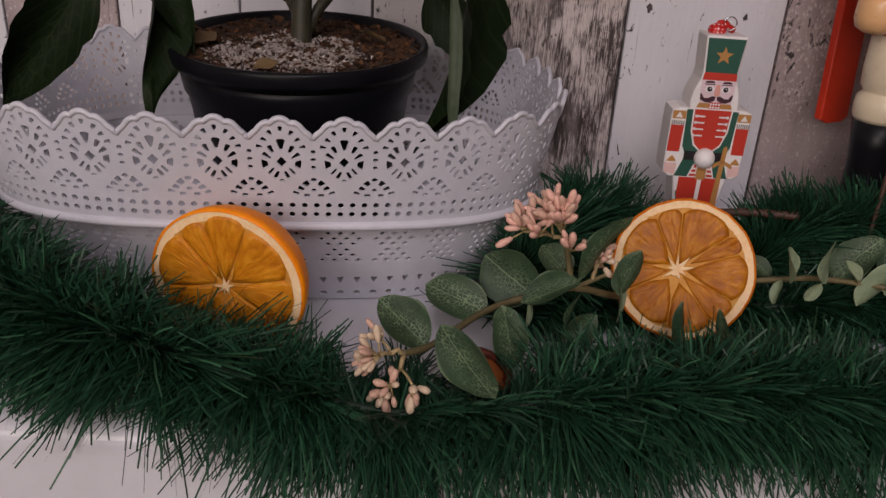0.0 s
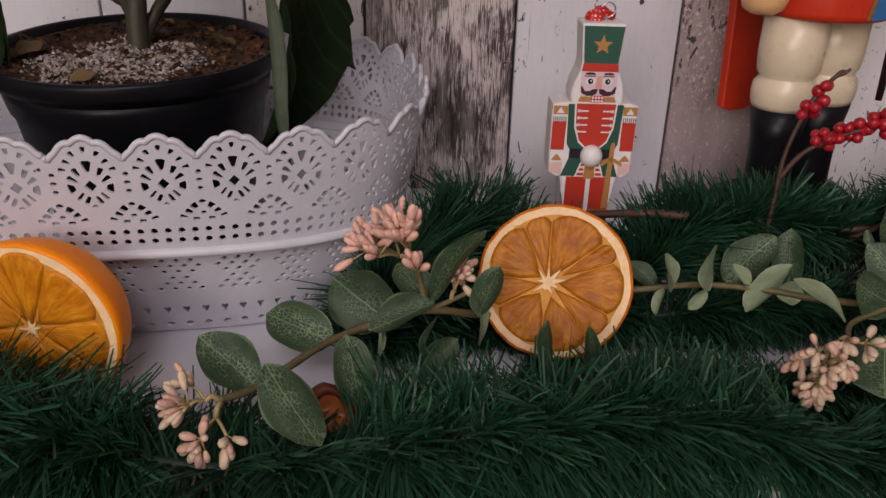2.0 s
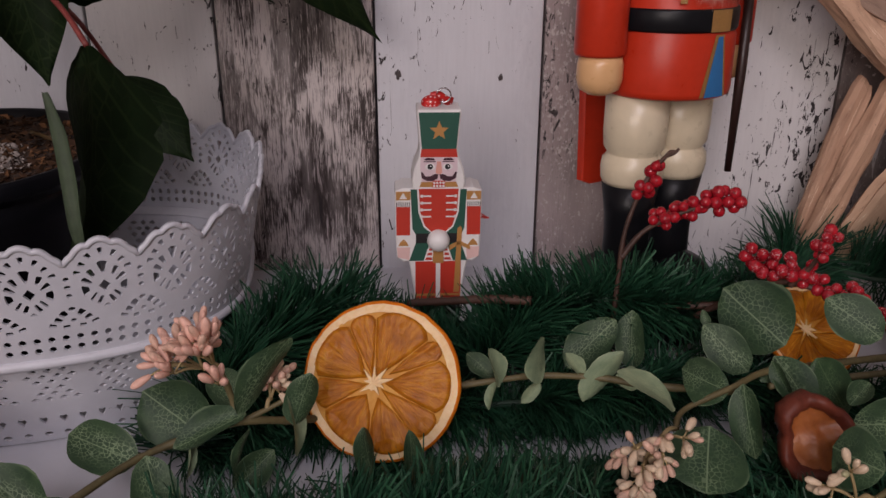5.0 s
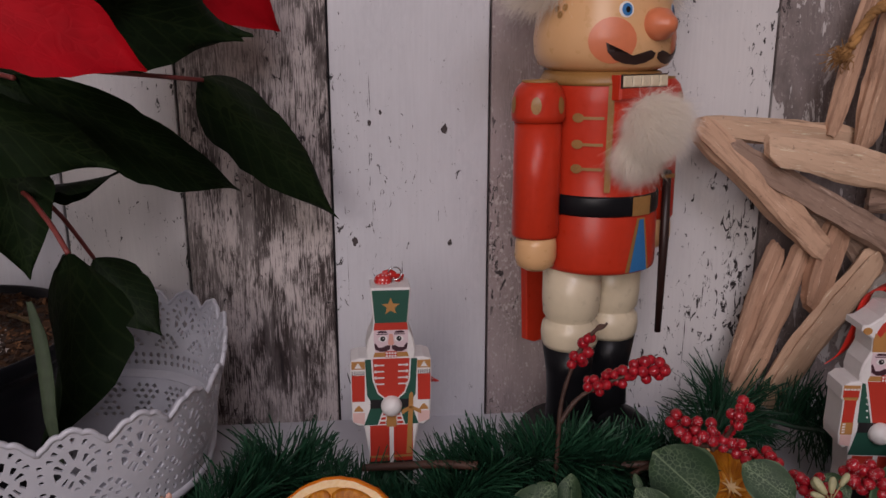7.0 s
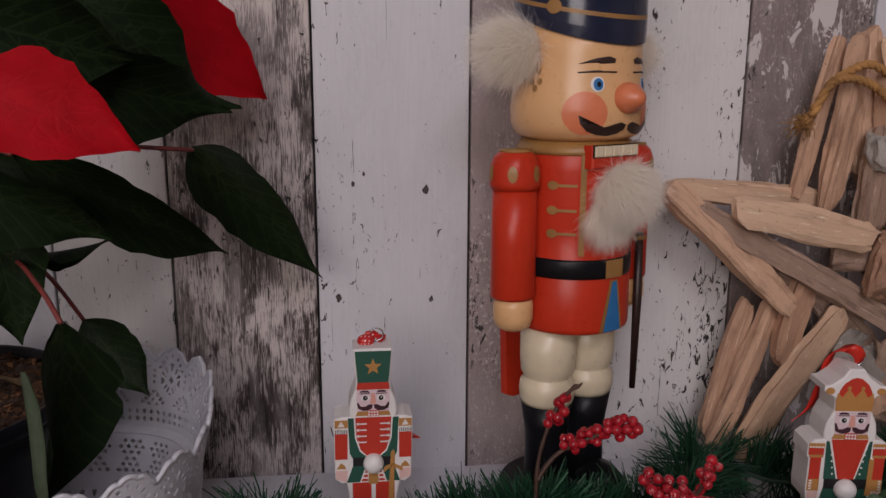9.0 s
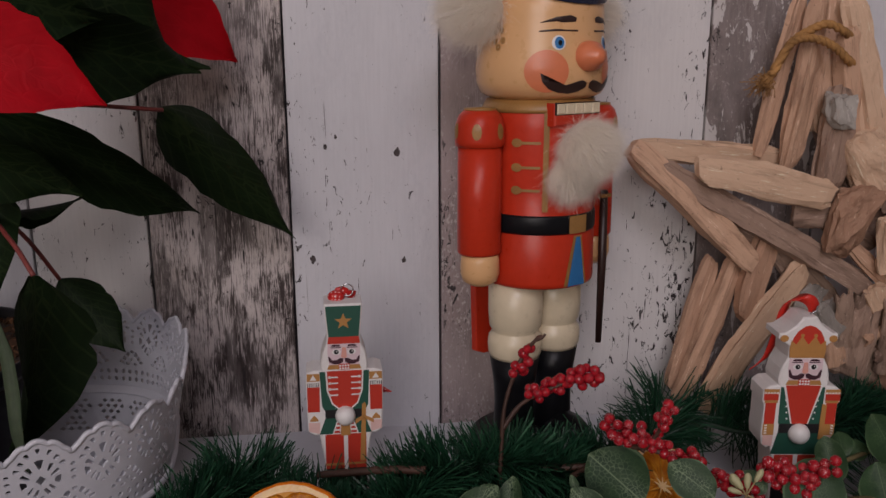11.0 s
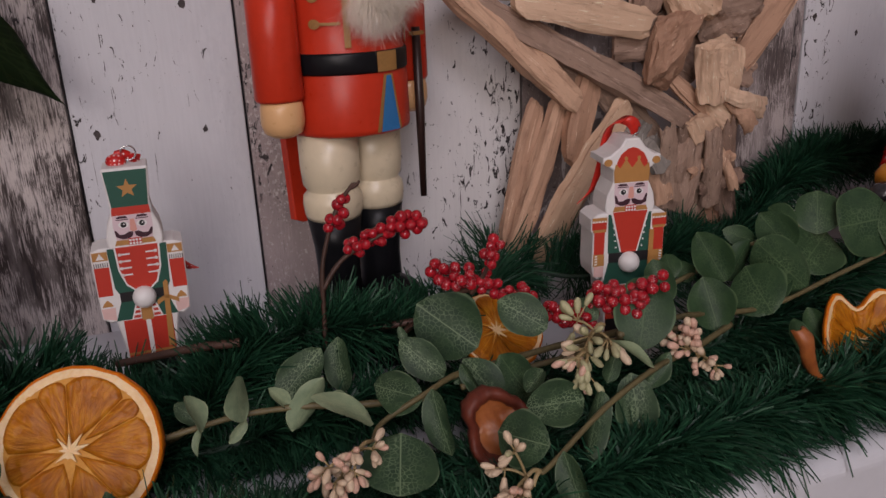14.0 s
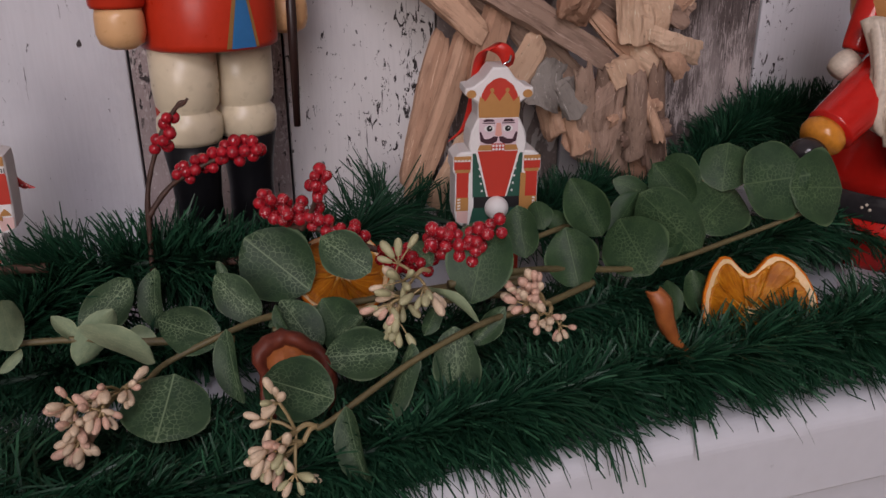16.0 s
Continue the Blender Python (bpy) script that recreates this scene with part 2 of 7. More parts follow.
SEAMS = (-1.05, -0.94, -0.85, -0.76, -0.66, -0.56, -0.46, -0.358, -0.27, -0.177, -0.0777, 0.005, 0.1095, 0.2235, 0.325,
         0.434, 0.533, 0.606, 0.698, 0.826, 0.93, 1.03, 1.14, 1.25, 1.36, 1.47)
KINDS = (BOARD_WHITE, BOARD_GREY, BOARD_WHITE, BOARD_MAUVE, BOARD_CHIPPED, BOARD_GREY, BOARD_WHITE, BOARD_MAUVE, BOARD_WHITE, BOARD_WHITE,
         BOARD_CHIPPED, BOARD_DARK, BOARD_WHITE, BOARD_MAUVE, BOARD_CHIPPED, BOARD_FLAKED, BOARD_WHITE, BOARD_GREY, BOARD_WHITE, BOARD_MAUVE,
         BOARD_CHIPPED, BOARD_GREY, BOARD_WHITE, BOARD_FLAKED, BOARD_CHIPPED)


def structure(name, mesh, mats, label, category):
    return tagged(mesh.make(name, mats), label, category, kind="structure")


structure("wall_north", Mesh().box(-1.9, 2.4, WALL_Y + 0.0085, WALL_Y + 0.15, -1.1, 1.4), GAP, "wall behind the shelf, clad with weathered boards", "wall")
wall = bpy.data.objects["wall_north"]
for x0, x1, kind in zip(SEAMS, SEAMS[1:], KINDS):
    bd = Mesh().box(-(x1 - x0) / 2 + 0.0009, (x1 - x0) / 2 - 0.0009, -0.004, 0.0085, -0.62, 0.98, bevel=0.0007)
    ob = bd.make("board", kind, wall)
    ob.location = ((x0 + x1) / 2, WALL_Y + 0.004, 0)
structure("wall_strip_left", Mesh().box(-1.9, -1.05, WALL_Y, WALL_Y + 0.0085, -1.1, 1.4), PLASTER, "plain plastered wall beside the boards", "wall")
structure("wall_strip_right", Mesh().box(1.47, 2.4, WALL_Y, WALL_Y + 0.0085, -1.1, 1.4), PLASTER, "plain plastered wall beside the boards", "wall")
structure("floor", Mesh().box(-2.0, 2.5, -3.1, WALL_Y + 0.15, -1.2, -1.1), FLOOR_MAT, "brown laminate floor of the room", "floor")
structure("ceiling", Mesh().box(-2.0, 2.5, -3.1, WALL_Y + 0.15, 1.4, 1.5), PLASTER, "plain white ceiling of the room", "ceiling")
structure("wall_south", Mesh().box(-2.0, 2.5, -3.1, -3.0, -1.1, 1.4), PLASTER, "plain plastered wall across the room", "wall")
structure("wall_east", Mesh().box(2.4, 2.5, -3.0, WALL_Y, -1.1, 1.4), PLASTER, "plain plastered side wall of the room", "wall")
# a closed wall; no window opens in it
structure("wall_west", Mesh().box(-2.1, -1.95, -3.0, WALL_Y, -1.1, 1.4), PLASTER, "plain plastered west wall of the room", "wall")

# the shelf: a lacquered mantel with a rounded front edge over a lower ledge
EDGE_Y = 0.2715


def edge_y(x):
    """The shelf's front edge runs a little askew to the wall."""
    return EDGE_Y + 0.043 * (x + 0.18)


prof = [(None, 0.0)]
for k in range(9):
    a = math.radians(11.25 * k)
    prof.append((0.011 - 0.011 * math.sin(a), -0.011 + 0.011 * math.cos(a)))
prof += [(0.0005, -0.046), (0.004, -0.050), (0.026, -0.052), (0.026, -0.2), (None, -0.2)]
sh = Mesh()
n = len(prof)
sh.add([(x, WALL_Y if d is None else edge_y(x) + d, z) for x in (-1.0, 1.4) for d, z in prof], [(k, (k + 1) % n, n + (k + 1) % n, n + k) for k in range(n)] + [tuple(reversed(range(n))), tuple(range(n, 2 * n))], smooth=False)
structure("shelf", sh, WHITE_LACQUER, "white lacquered shelf below the boards", "shelf")


# ---- lace planter ----
from mathutils.geometry import delaunay_2d_cdt

LACE = paint("white_enamel", (0.56, 0.565, 0.62), 0.4, 0.05, 30, 0.04)
BX, BY, BROT = -0.1135, 0.4775, 8.4
HALF_A, HALF_B, POWER = 0.161, 0.118, 3.2


def oval(s):
    c, d = math.cos(s), math.sin(s)
    return Vector((HALF_A * math.copysign(abs(c) ** (2 / POWER), c), HALF_B * math.copysign(abs(d) ** (2 / POWER), d)))


# arc length along the oval, to space the motifs evenly
STEPS = 4000
_pts = [oval(2 * math.pi * i / STEPS - math.pi / 2) for i in range(STEPS + 1)]
_len = [0.0]
for i in range(STEPS):
    _len.append(_len[-1] + (_pts[i + 1] - _pts[i]).length)
TILES = round(_len[-1] / 0.0298)
PHASE = 0.272


def on_oval(u):
    """A point and outward normal at the fraction u of the way round, from the middle of the front."""
    d = (u % 1.0) * _len[-1]
    i = int(np.searchsorted(_len, d)) or 1
    i = min(max(i, 1), STEPS)
    f = (d - _len[i - 1]) / max(1e-9, _len[i] - _len[i - 1])
    p = _pts[i - 1].lerp(_pts[i], f)
    t = _pts[min(i + 3, STEPS)] - _pts[max(i - 4, 0)]
    return p, Vector((t.y, -t.x)).normalized()


def ring(cx, cy, rx, ry, n=8, rot=0.0):
    out = []
    for k in range(n):
        a = 2 * math.pi * k / n
        x, y = rx * math.cos(a), ry * math.sin(a)
        out.append((cx + x * math.cos(rot) - y * math.sin(rot), cy + x * math.sin(rot) + y * math.cos(rot)))
    return out


def tile(outline, holes, fill):
    """Triangles of an outline with holes, for one motif; x from 0 to 1."""
    verts, faces = [Vector(p) for p in outline], [list(range(len(outline)))]
    for h in holes:
        if sum(h[i - 1][0] * h[i][1] - h[i][0] * h[i - 1][1] for i in range(len(h))) < 0:
            h = h[::-1]
        faces.append(list(range(len(verts), len(verts) + len(h))))
        verts += [Vector(p) for p in h]
    verts += [Vector(p) for p in fill]
    vs, _, fs, _, _, of = delaunay_2d_cdt(verts, [], faces, 1, 1e-5)
    keep = [f for f, o in zip(fs, of) if o == [0]]
    return vs, keep


def rim_height(x):
    """The scalloped edge over one motif, five small lobes, in units of the motif's width."""
    cusps = (0.0, 0.13, 0.345, 0.655, 0.87, 1.0)
    x = (x - 0.052) % 1.0
    k = max(i for i in range(5) if cusps[i] <= min(x, 0.9999))
    f = (x - cusps[k]) / (cusps[k + 1] - cusps[k])
    lobe = (0.02, 0.055, 0.065, 0.055, 0.02)[k]
    return 1.59 + 0.31 * max(0.0, math.sin(math.pi * x)) ** 0.85 + lobe * math.sin(math.pi * min(1, max(0, f))) ** 0.7


def slot(x, y, ang, half, w0, w1):
    """A slot with its middle at (x, y), its long axis turned by ang from upright, w0 wide below and w1 above."""
    d, q = (math.sin(ang), math.cos(ang)), (math.cos(ang), -math.sin(ang))
    w0, w1 = w0 * 1.18, w1 * 1.18
    prof = [(-1, w0 * 0.55), (-0.8, w0), (0.75, w1), (1, w1 * 0.55)]
    r = [(x + d[0] * half * t + q[0] * w, y + d[1] * half * t + q[1] * w) for t, w in prof]
    l = [(x + d[0] * half * t - q[0] * w, y + d[1] * half * t - q[1] * w) for t, w in reversed(prof)]
    return r + l


def upper_motif():
    """Upper band, from the ledge to the scalloped rim."""
    outline = [(k / 12, 0.0) for k in range(13)] + [(1 - k / 24, rim_height(1 - k / 24)) for k in range(25)]
    holes = []
    cx, cy, rad = 0.552, 1.19, math.radians
    holes.append([(cx, cy - 0.1), (cx + 0.088, cy), (cx, cy + 0.1), (cx - 0.088, cy)])
    holes.append(slot(cx, 1.51, 0, 0.1, 0.022, 0.062))
    holes.append(slot(cx, 1.785, 0, 0.05, 0.018, 0.032))
    holes.append([(cx - 0.055, 0.83), (cx + 0.055, 0.83), (cx + 0.02, 0.875), (cx - 0.02, 0.875)])
    for s in (1, -1):
        holes.append(slot(cx + s * 0.158, 1.42, s * rad(27), 0.075, 0.022, 0.036))
        holes.append(slot(cx + s * 0.226, 1.30, s * rad(52), 0.08, 0.02, 0.036))
        holes.append(slot(cx + s * 0.262, 1.15, s * rad(96), 0.05, 0.045, 0.075))
        holes.append(slot(cx + s * 0.165, 1.02, s * rad(142), 0.075, 0.018, 0.022))
        holes.append(slot(cx + s * 0.082, 0.95, s * rad(152), 0.075, 0.022, 0.028))
        holes.append(slot(cx + s * 0.164, 1.715, s * rad(35), 0.05, 0.02, 0.034))
        holes.append(slot(cx + s * 0.259, 1.59, s * rad(58), 0.05, 0.02, 0.034))
        holes.append(slot(cx + s * 0.338, 1.465, s * rad(80), 0.05, 0.02, 0.034))
        e = (0.058 if s > 0 else 1.058)
        holes.append(slot(e + s * 0.12, 0.785, s * rad(42), 0.056, 0.035, 0.05))
        holes.append(slot(e + s * 0.205, 0.69, s * rad(62), 0.056, 0.028, 0.04))
        holes.append(slot(e + s * 0.292, 0.605, s * rad(72), 0.056, 0.022, 0.03))
        holes.append(slot(e + s * 0.115, 0.56, rad(90), 0.05, 0.026, 0.026))
    # the holes on the joint of two motifs sit just inside the next one
    for y, rx, ry in ((1.38, 0.044, 0.04), (1.24, 0.05, 0.036), (1.095, 0.044, 0.038), (0.862, 0.055, 0.042), (0.665, 0.045, 0.036)):
        holes.append(ring(0.058, y, rx, ry, 8))
    for k in range(5):
        holes.append(ring(0.1 + 0.2 * k, 0.36, 0.054, 0.058, 8))
        holes.append(ring(0.1 + 0.2 * k - 0.01, 0.18, 0.054, 0.058, 8))
    fill = []
    return tile(outline, holes, fill)


def lower_motif():
    outline = [(k / 12, 0.0) for k in range(13)] + [(1 - k / 12, 1.75) for k in range(13)]
    holes = []
    for x in (0.17, 0.5, 0.83):
        holes.append(ring(x, 0.16, 0.075, 0.06, 7))
        holes.append([(x - 0.07, 0.52), (x, 0.40), (x + 0.07, 0.52), (x + 0.045, 0.58), (x, 0.55), (x - 0.045, 0.58)])
    for k, y in ((4, 0.98), (3, 1.10), (2, 1.22), (3, 1.36), (4, 1.48), (3, 1.6)):
        for i in range(k):
            x = 0.5 + (i - (k - 1) / 2) * 0.225
            holes.append([(x - 0.085, y), (x, y - 0.045), (x + 0.085, y), (x, y + 0.05)])
    return tile(outline, holes, [(x / 6, y * 0.22) for x in range(1, 6) for y in range(1, 8)])


def wrap(motif, profile, name, parent, label=""):
    """Lays the motif round the oval; profile gives (inset, height) for v."""
    vs, fs = motif
    M = Mesh()
    for t in range(TILES):
        out = []
        for p in vs:
            q, nrm = on_oval((t + p.x - PHASE) / TILES)
            ins, z = profile(p.y)
            q = q - nrm * ins
            out.append((q.x, q.y, z))
        M.add(out, fs, None, 0, False)
    ob = M.make(name, LACE, parent, label)
    bm = bmesh.new()
    bm.from_mesh(ob.data)
    bmesh.ops.remove_doubles(bm, verts=bm.verts, dist=0.00008)
    bm.to_mesh(ob.data)
    bm.free()
    sol = ob.modifiers.new("thickness", "SOLIDIFY")
    sol.thickness, sol.offset = 0.0013, 0
    return ob


planter = empty("lace_planter", (BX, BY, 0), BROT, "white enamelled oval planter with pierced lace pattern and scalloped rim", "planter")
U_H = 0.0290
wrap(upper_motif(), lambda v: (0.009 - 0.012 * v / 2.05, 0.0585 + v * U_H), "pierced_wall", planter)
wrap(lower_motif(), lambda v: (0.036 - 0.0215 * v / 1.75, 0.0012 + v * 0.0302), "pierced_base", planter)
bead = []
for t in range(TILES):
    for k in range(30):
        x = k / 30
        v = rim_height(x)
        q, nrm = on_oval((t + x - PHASE) / TILES)
        q = q - nrm * (0.009 - 0.012 * v / 2.05)
        bead.append((q.x, q.y, 0.0585 + v * U_H))
Mesh().tube(bead + bead[:1], 0.0015, 6).make("rim_bead", LACE, planter)
lip = Mesh()
LN = 160
lv, lf = [], []
for i in range(LN):
    q, nrm = on_oval(i / LN)
    for ins, z in ((0.0150, 0.0538), (0.0075, 0.0545), (0.0062, 0.0565), (0.0075, 0.0592), (0.0095, 0.0590), (0.0098, 0.0565), (0.0150, 0.0558)):
        p = q - nrm * ins
        lv.append((p.x, p.y, z))
for i in range(LN):
    for k in range(7):
        lf.append((i * 7 + k, ((i + 1) % LN) * 7 + k, ((i + 1) % LN) * 7 + (k + 1) % 7, i * 7 + (k + 1) % 7))
lip.add(lv, lf).make("step_lip", LACE, planter)
base = Mesh()
bv = []
for i in range(LN):
    q, nrm = on_oval(i / LN)
    bv.append(q - nrm * 0.037)
base.add([(p.x, p.y, z) for z in (0.0008, 0.0024) for p in bv], [tuple(reversed(range(LN))), tuple(range(LN, 2 * LN))] + [(k, (k + 1) % LN, LN + (k + 1) % LN, LN + k) for k in range(LN)], smooth=False)
base.make("bottom", LACE, planter)


# ---- garlands of cut foil needles ----
def leafy(name, a, b, rough, trans=0.0, scale=90):
    m, nt, bs = base_mat(name, rough)
    vec = scaled(nt, 1, 1, 1)
    info = nt.nodes.new("ShaderNodeNewGeometry")
    c = ramp(nt, info.outputs["Random Per Island"], [(0.0, a), (0.5, tuple(x * 0.72 + y * 0.28 for x, y in zip(a, b))), (0.88, tuple((x + y) / 2 for x, y in zip(a, b))), (1.0, tuple(x * 1.35 for x in b))])
    c = mix(nt, 0.25, c, ramp(nt, noise_node(nt, vec, scale, 3), [(0.3, a), (0.7, b)]))
    nt.links.new(c, bs.inputs["Base Color"])
    bs.inputs["Specular IOR Level"].default_value = 0.22
    return m


NEEDLE = leafy("green_foil_needles", (0.005, 0.031, 0.016), (0.032, 0.100, 0.050), 0.38)
WIRE = paint("twisted_green_wire", (0.02, 0.05, 0.03), 0.6)


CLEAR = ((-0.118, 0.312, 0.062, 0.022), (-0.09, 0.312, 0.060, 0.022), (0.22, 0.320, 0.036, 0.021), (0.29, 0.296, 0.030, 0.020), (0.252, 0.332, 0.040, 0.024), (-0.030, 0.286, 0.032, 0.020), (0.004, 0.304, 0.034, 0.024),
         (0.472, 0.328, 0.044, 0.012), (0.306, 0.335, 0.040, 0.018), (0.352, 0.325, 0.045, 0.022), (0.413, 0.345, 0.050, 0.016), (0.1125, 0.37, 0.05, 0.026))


def garland(path, radius, per_m, label, group="", droop=0.3, width=0.0009, core_r=0.0022, lift=0.1, floor=0.0015, seed=1, flat=0.8, thin=(0.0, 0.0)):
    """Straight cut needles stand out round the wire in brush-like tufts, give way to what lies on them and hang over the shelf's edge."""
    rng = random.Random(seed)
    line = spline(path, 14)
    length = [0.0]
    for a, b in zip(line, line[1:]):
        length.append(length[-1] + (b - a).length)
    ob = tagged(new("fir_garland"), label, "garland", group)
    ob.empty_display_size = 0.02
    Mesh().tube(line, core_r, 6).make("wire", WIRE, ob)
    M = Mesh()
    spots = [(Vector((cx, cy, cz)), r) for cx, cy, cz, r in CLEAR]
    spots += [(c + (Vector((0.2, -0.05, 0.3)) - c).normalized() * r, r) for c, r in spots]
    per_tuft = 26
    for i in range(int(length[-1] * per_m / per_tuft)):
        d = length[-1] * rng.random()
        k = min(len(line) - 2, max(0, int(np.searchsorted(length, d)) - 1))
        f = (d - length[k]) / max(1e-9, length[k + 1] - length[k])
        root = line[k].lerp(line[k + 1], f)
        sparse = thin[0] < root.x < thin[1]
        if sparse and rng.random() < 0.5:
            continue
        ax = (line[k + 1] - line[k]).normalized()
        s1 = ax.cross(Vector((0, 0, 1))).normalized()
        s2 = s1.cross(ax)
        ang, lean = rng.uniform(0, 2 * math.pi), rng.gauss(0.12, 0.34)
        tuft_len = radius * (1.0 if root.x < 0.2 or sparse else 0.80) * rng.uniform(0.78, 1.16)
        tuft_bend = Vector((rng.gauss(0, 0.1), rng.gauss(0, 0.1), -droop * rng.uniform(0.2, 1.0)))
        for _ in range(per_tuft):
            a2 = ang + rng.gauss(0, 0.25)
            p = root + ax * rng.gauss(0, 0.004)
            dr = (s1 * math.cos(a2) + s2 * math.sin(a2) * flat + ax * (lean + rng.gauss(0, 0.17)) + Vector((0, 0, lift))).normalized()
            dr.z *= flat
            L = tuft_len * rng.uniform(0.66, 1.04)
            side = dr.cross(Vector((rng.gauss(0, 1), rng.gauss(0, 1), rng.gauss(0, 1)))).normalized()
            bend = tuft_bend + Vector((rng.gauss(0, 0.07), rng.gauss(0, 0.07), rng.gauss(0, 0.05)))
            w = width * rng.uniform(0.7, 1.3)
            q = p + dr * L * 0.6 + bend * (L * 0.36)
            tip = p + dr * L + bend * L
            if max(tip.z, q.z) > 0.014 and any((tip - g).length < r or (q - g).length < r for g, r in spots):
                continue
            vs = []
            for t, ww in ((0.0, 0.8), (0.4, 1.0), (0.75, 1.0), (1.0, 0.7)):
                q = p + dr * (L * t) + bend * (L * t * t)
                if q.y > edge_y(q.x) - 0.003:
                    if q.z < floor:
                        q.z = floor + rng.uniform(0, 0.007)
                elif q.z < 0.012:
                    q.z -= (edge_y(q.x) - q.y) * 0.2
                vs += [q - side * (w * ww / 2), q + side * (w * ww / 2)]
            M.add(vs, [(0, 1, 3, 2), (2, 3, 5, 4), (4, 5, 7, 6)], None, 0, True)
    nd = M.make("needles", NEEDLE, ob)
    nd["kind"] = "stuff"
    return ob


FRONT = [(-0.335, 0.50, 0.045), (-0.325, 0.43, 0.045), (-0.29, 0.377, 0.045), (-0.23, 0.329, 0.040), (-0.16, 0.298, 0.036), (-0.1, 0.287, 0.025), (-0.02, 0.282, 0.012), (0.05, 0.286, 0.022),
         (0.15, 0.298, 0.026), (0.22, 0.299, 0.012), (0.3, 0.312, 0.006), (0.38, 0.325, 0.010), (0.47, 0.336, 0.014), (0.56, 0.34, 0.018), (0.66, 0.342, 0.022), (0.76, 0.345, 0.024), (0.88, 0.345, 0.026)]
BACK = [(0.03, 0.392, 0.022), (0.055, 0.432, 0.034), (0.085, 0.472, 0.032), (0.115, 0.462, 0.014), (0.16, 0.44, 0.012), (0.20, 0.455, 0.038), (0.245, 0.458, 0.045), (0.30, 0.462, 0.03), (0.345, 0.485, 0.034),
        (0.38, 0.535, 0.036), (0.43, 0.52, 0.026), (0.47, 0.495, 0.034), (0.51, 0.505, 0.040), (0.56, 0.53, 0.020), (0.62, 0.56, 0.034), (0.68, 0.578, 0.066), (0.77, 0.575, 0.07), (0.88, 0.56, 0.05)]
MIDDLE = [(0.018, 0.388, 0.005), (0.05, 0.408, 0.007), (0.10, 0.415, 0.006), (0.18, 0.415, 0.008), (0.245, 0.415, 0.016), (0.285, 0.42, 0.016), (0.34, 0.41, 0.012), (0.42, 0.40, 0.012), (0.5, 0.41, 0.018), (0.58, 0.43, 0.026), (0.64, 0.455, 0.03), (0.70, 0.44, 0.02), (0.78, 0.41, 0.018)]
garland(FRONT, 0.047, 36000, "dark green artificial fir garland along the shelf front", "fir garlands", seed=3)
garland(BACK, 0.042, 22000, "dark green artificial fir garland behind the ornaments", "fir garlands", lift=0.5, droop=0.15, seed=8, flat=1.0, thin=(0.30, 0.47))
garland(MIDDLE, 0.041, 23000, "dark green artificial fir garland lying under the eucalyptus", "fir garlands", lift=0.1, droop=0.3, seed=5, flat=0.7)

UNDER = [(0.10, 0.352, 0.004), (0.18, 0.346, 0.003), (0.26, 0.35, 0.004), (0.34, 0.362, 0.005), (0.42, 0.372, 0.008), (0.52, 0.39, 0.010)]
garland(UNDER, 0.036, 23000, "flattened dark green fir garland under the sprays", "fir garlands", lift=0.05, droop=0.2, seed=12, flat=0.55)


# ---- nutcracker figure ----
RED = paint("red_lacquer", (0.52, 0.034, 0.012), 0.32, 0.06, 60, 0.03, spec=0.3)
GOLD = paint("dull_gold_paint", (0.33, 0.17, 0.05), 0.42, 0.12, 200, 0.08)
SKIN = paint("peach_varnished_wood", (0.72, 0.42, 0.20), 0.3, 0.02, 40, 0.02)
CREAM = paint("cream_varnish", (0.70, 0.60, 0.43), 0.3, 0.05, 40, 0.03)
BLACK = paint("black_lacquer", (0.008, 0.008, 0.010), 0.34, 0.1, 60, 0.02, spec=0.2)
NAVY = paint("navy_gloss", (0.012, 0.016, 0.04), 0.2, 0.1, 60, 0.02)
BLUE = paint("blue_paint", (0.03, 0.17, 0.42), 0.35, 0.06)
BROWN = paint("dark_brown_paint", (0.028, 0.012, 0.01), 0.4, 0.1)
CHEEK = paint("orange_pink_paint", (0.68, 0.20, 0.09), 0.35, 0.05)
WHITE = paint("white_paint", (0.78, 0.76, 0.75), 0.45, 0.03, 40, 0.04)
def fur_mat():
    """Pale fur: light passes through the hairs."""
    m, nt, b = base_mat("cream_fur", 0.8)
    b.inputs["Base Color"].default_value = (0.97, 0.92, 0.85, 1)
    tr = nt.nodes.new("ShaderNodeBsdfTranslucent")
    tr.inputs[0].default_value = (0.97, 0.93, 0.86, 1)
    mx = nt.nodes.new("ShaderNodeMixShader")
    mx.inputs[0].default_value = 0.5
    out = [k for k in nt.nodes if k.type == "OUTPUT_MATERIAL"][0]
    nt.links.new(b.outputs[0], mx.inputs[1])
    nt.links.new(tr.outputs[0], mx.inputs[2])
    nt.links.new(mx.outputs[0], out.inputs[0])
    return m


FUR = fur_mat()


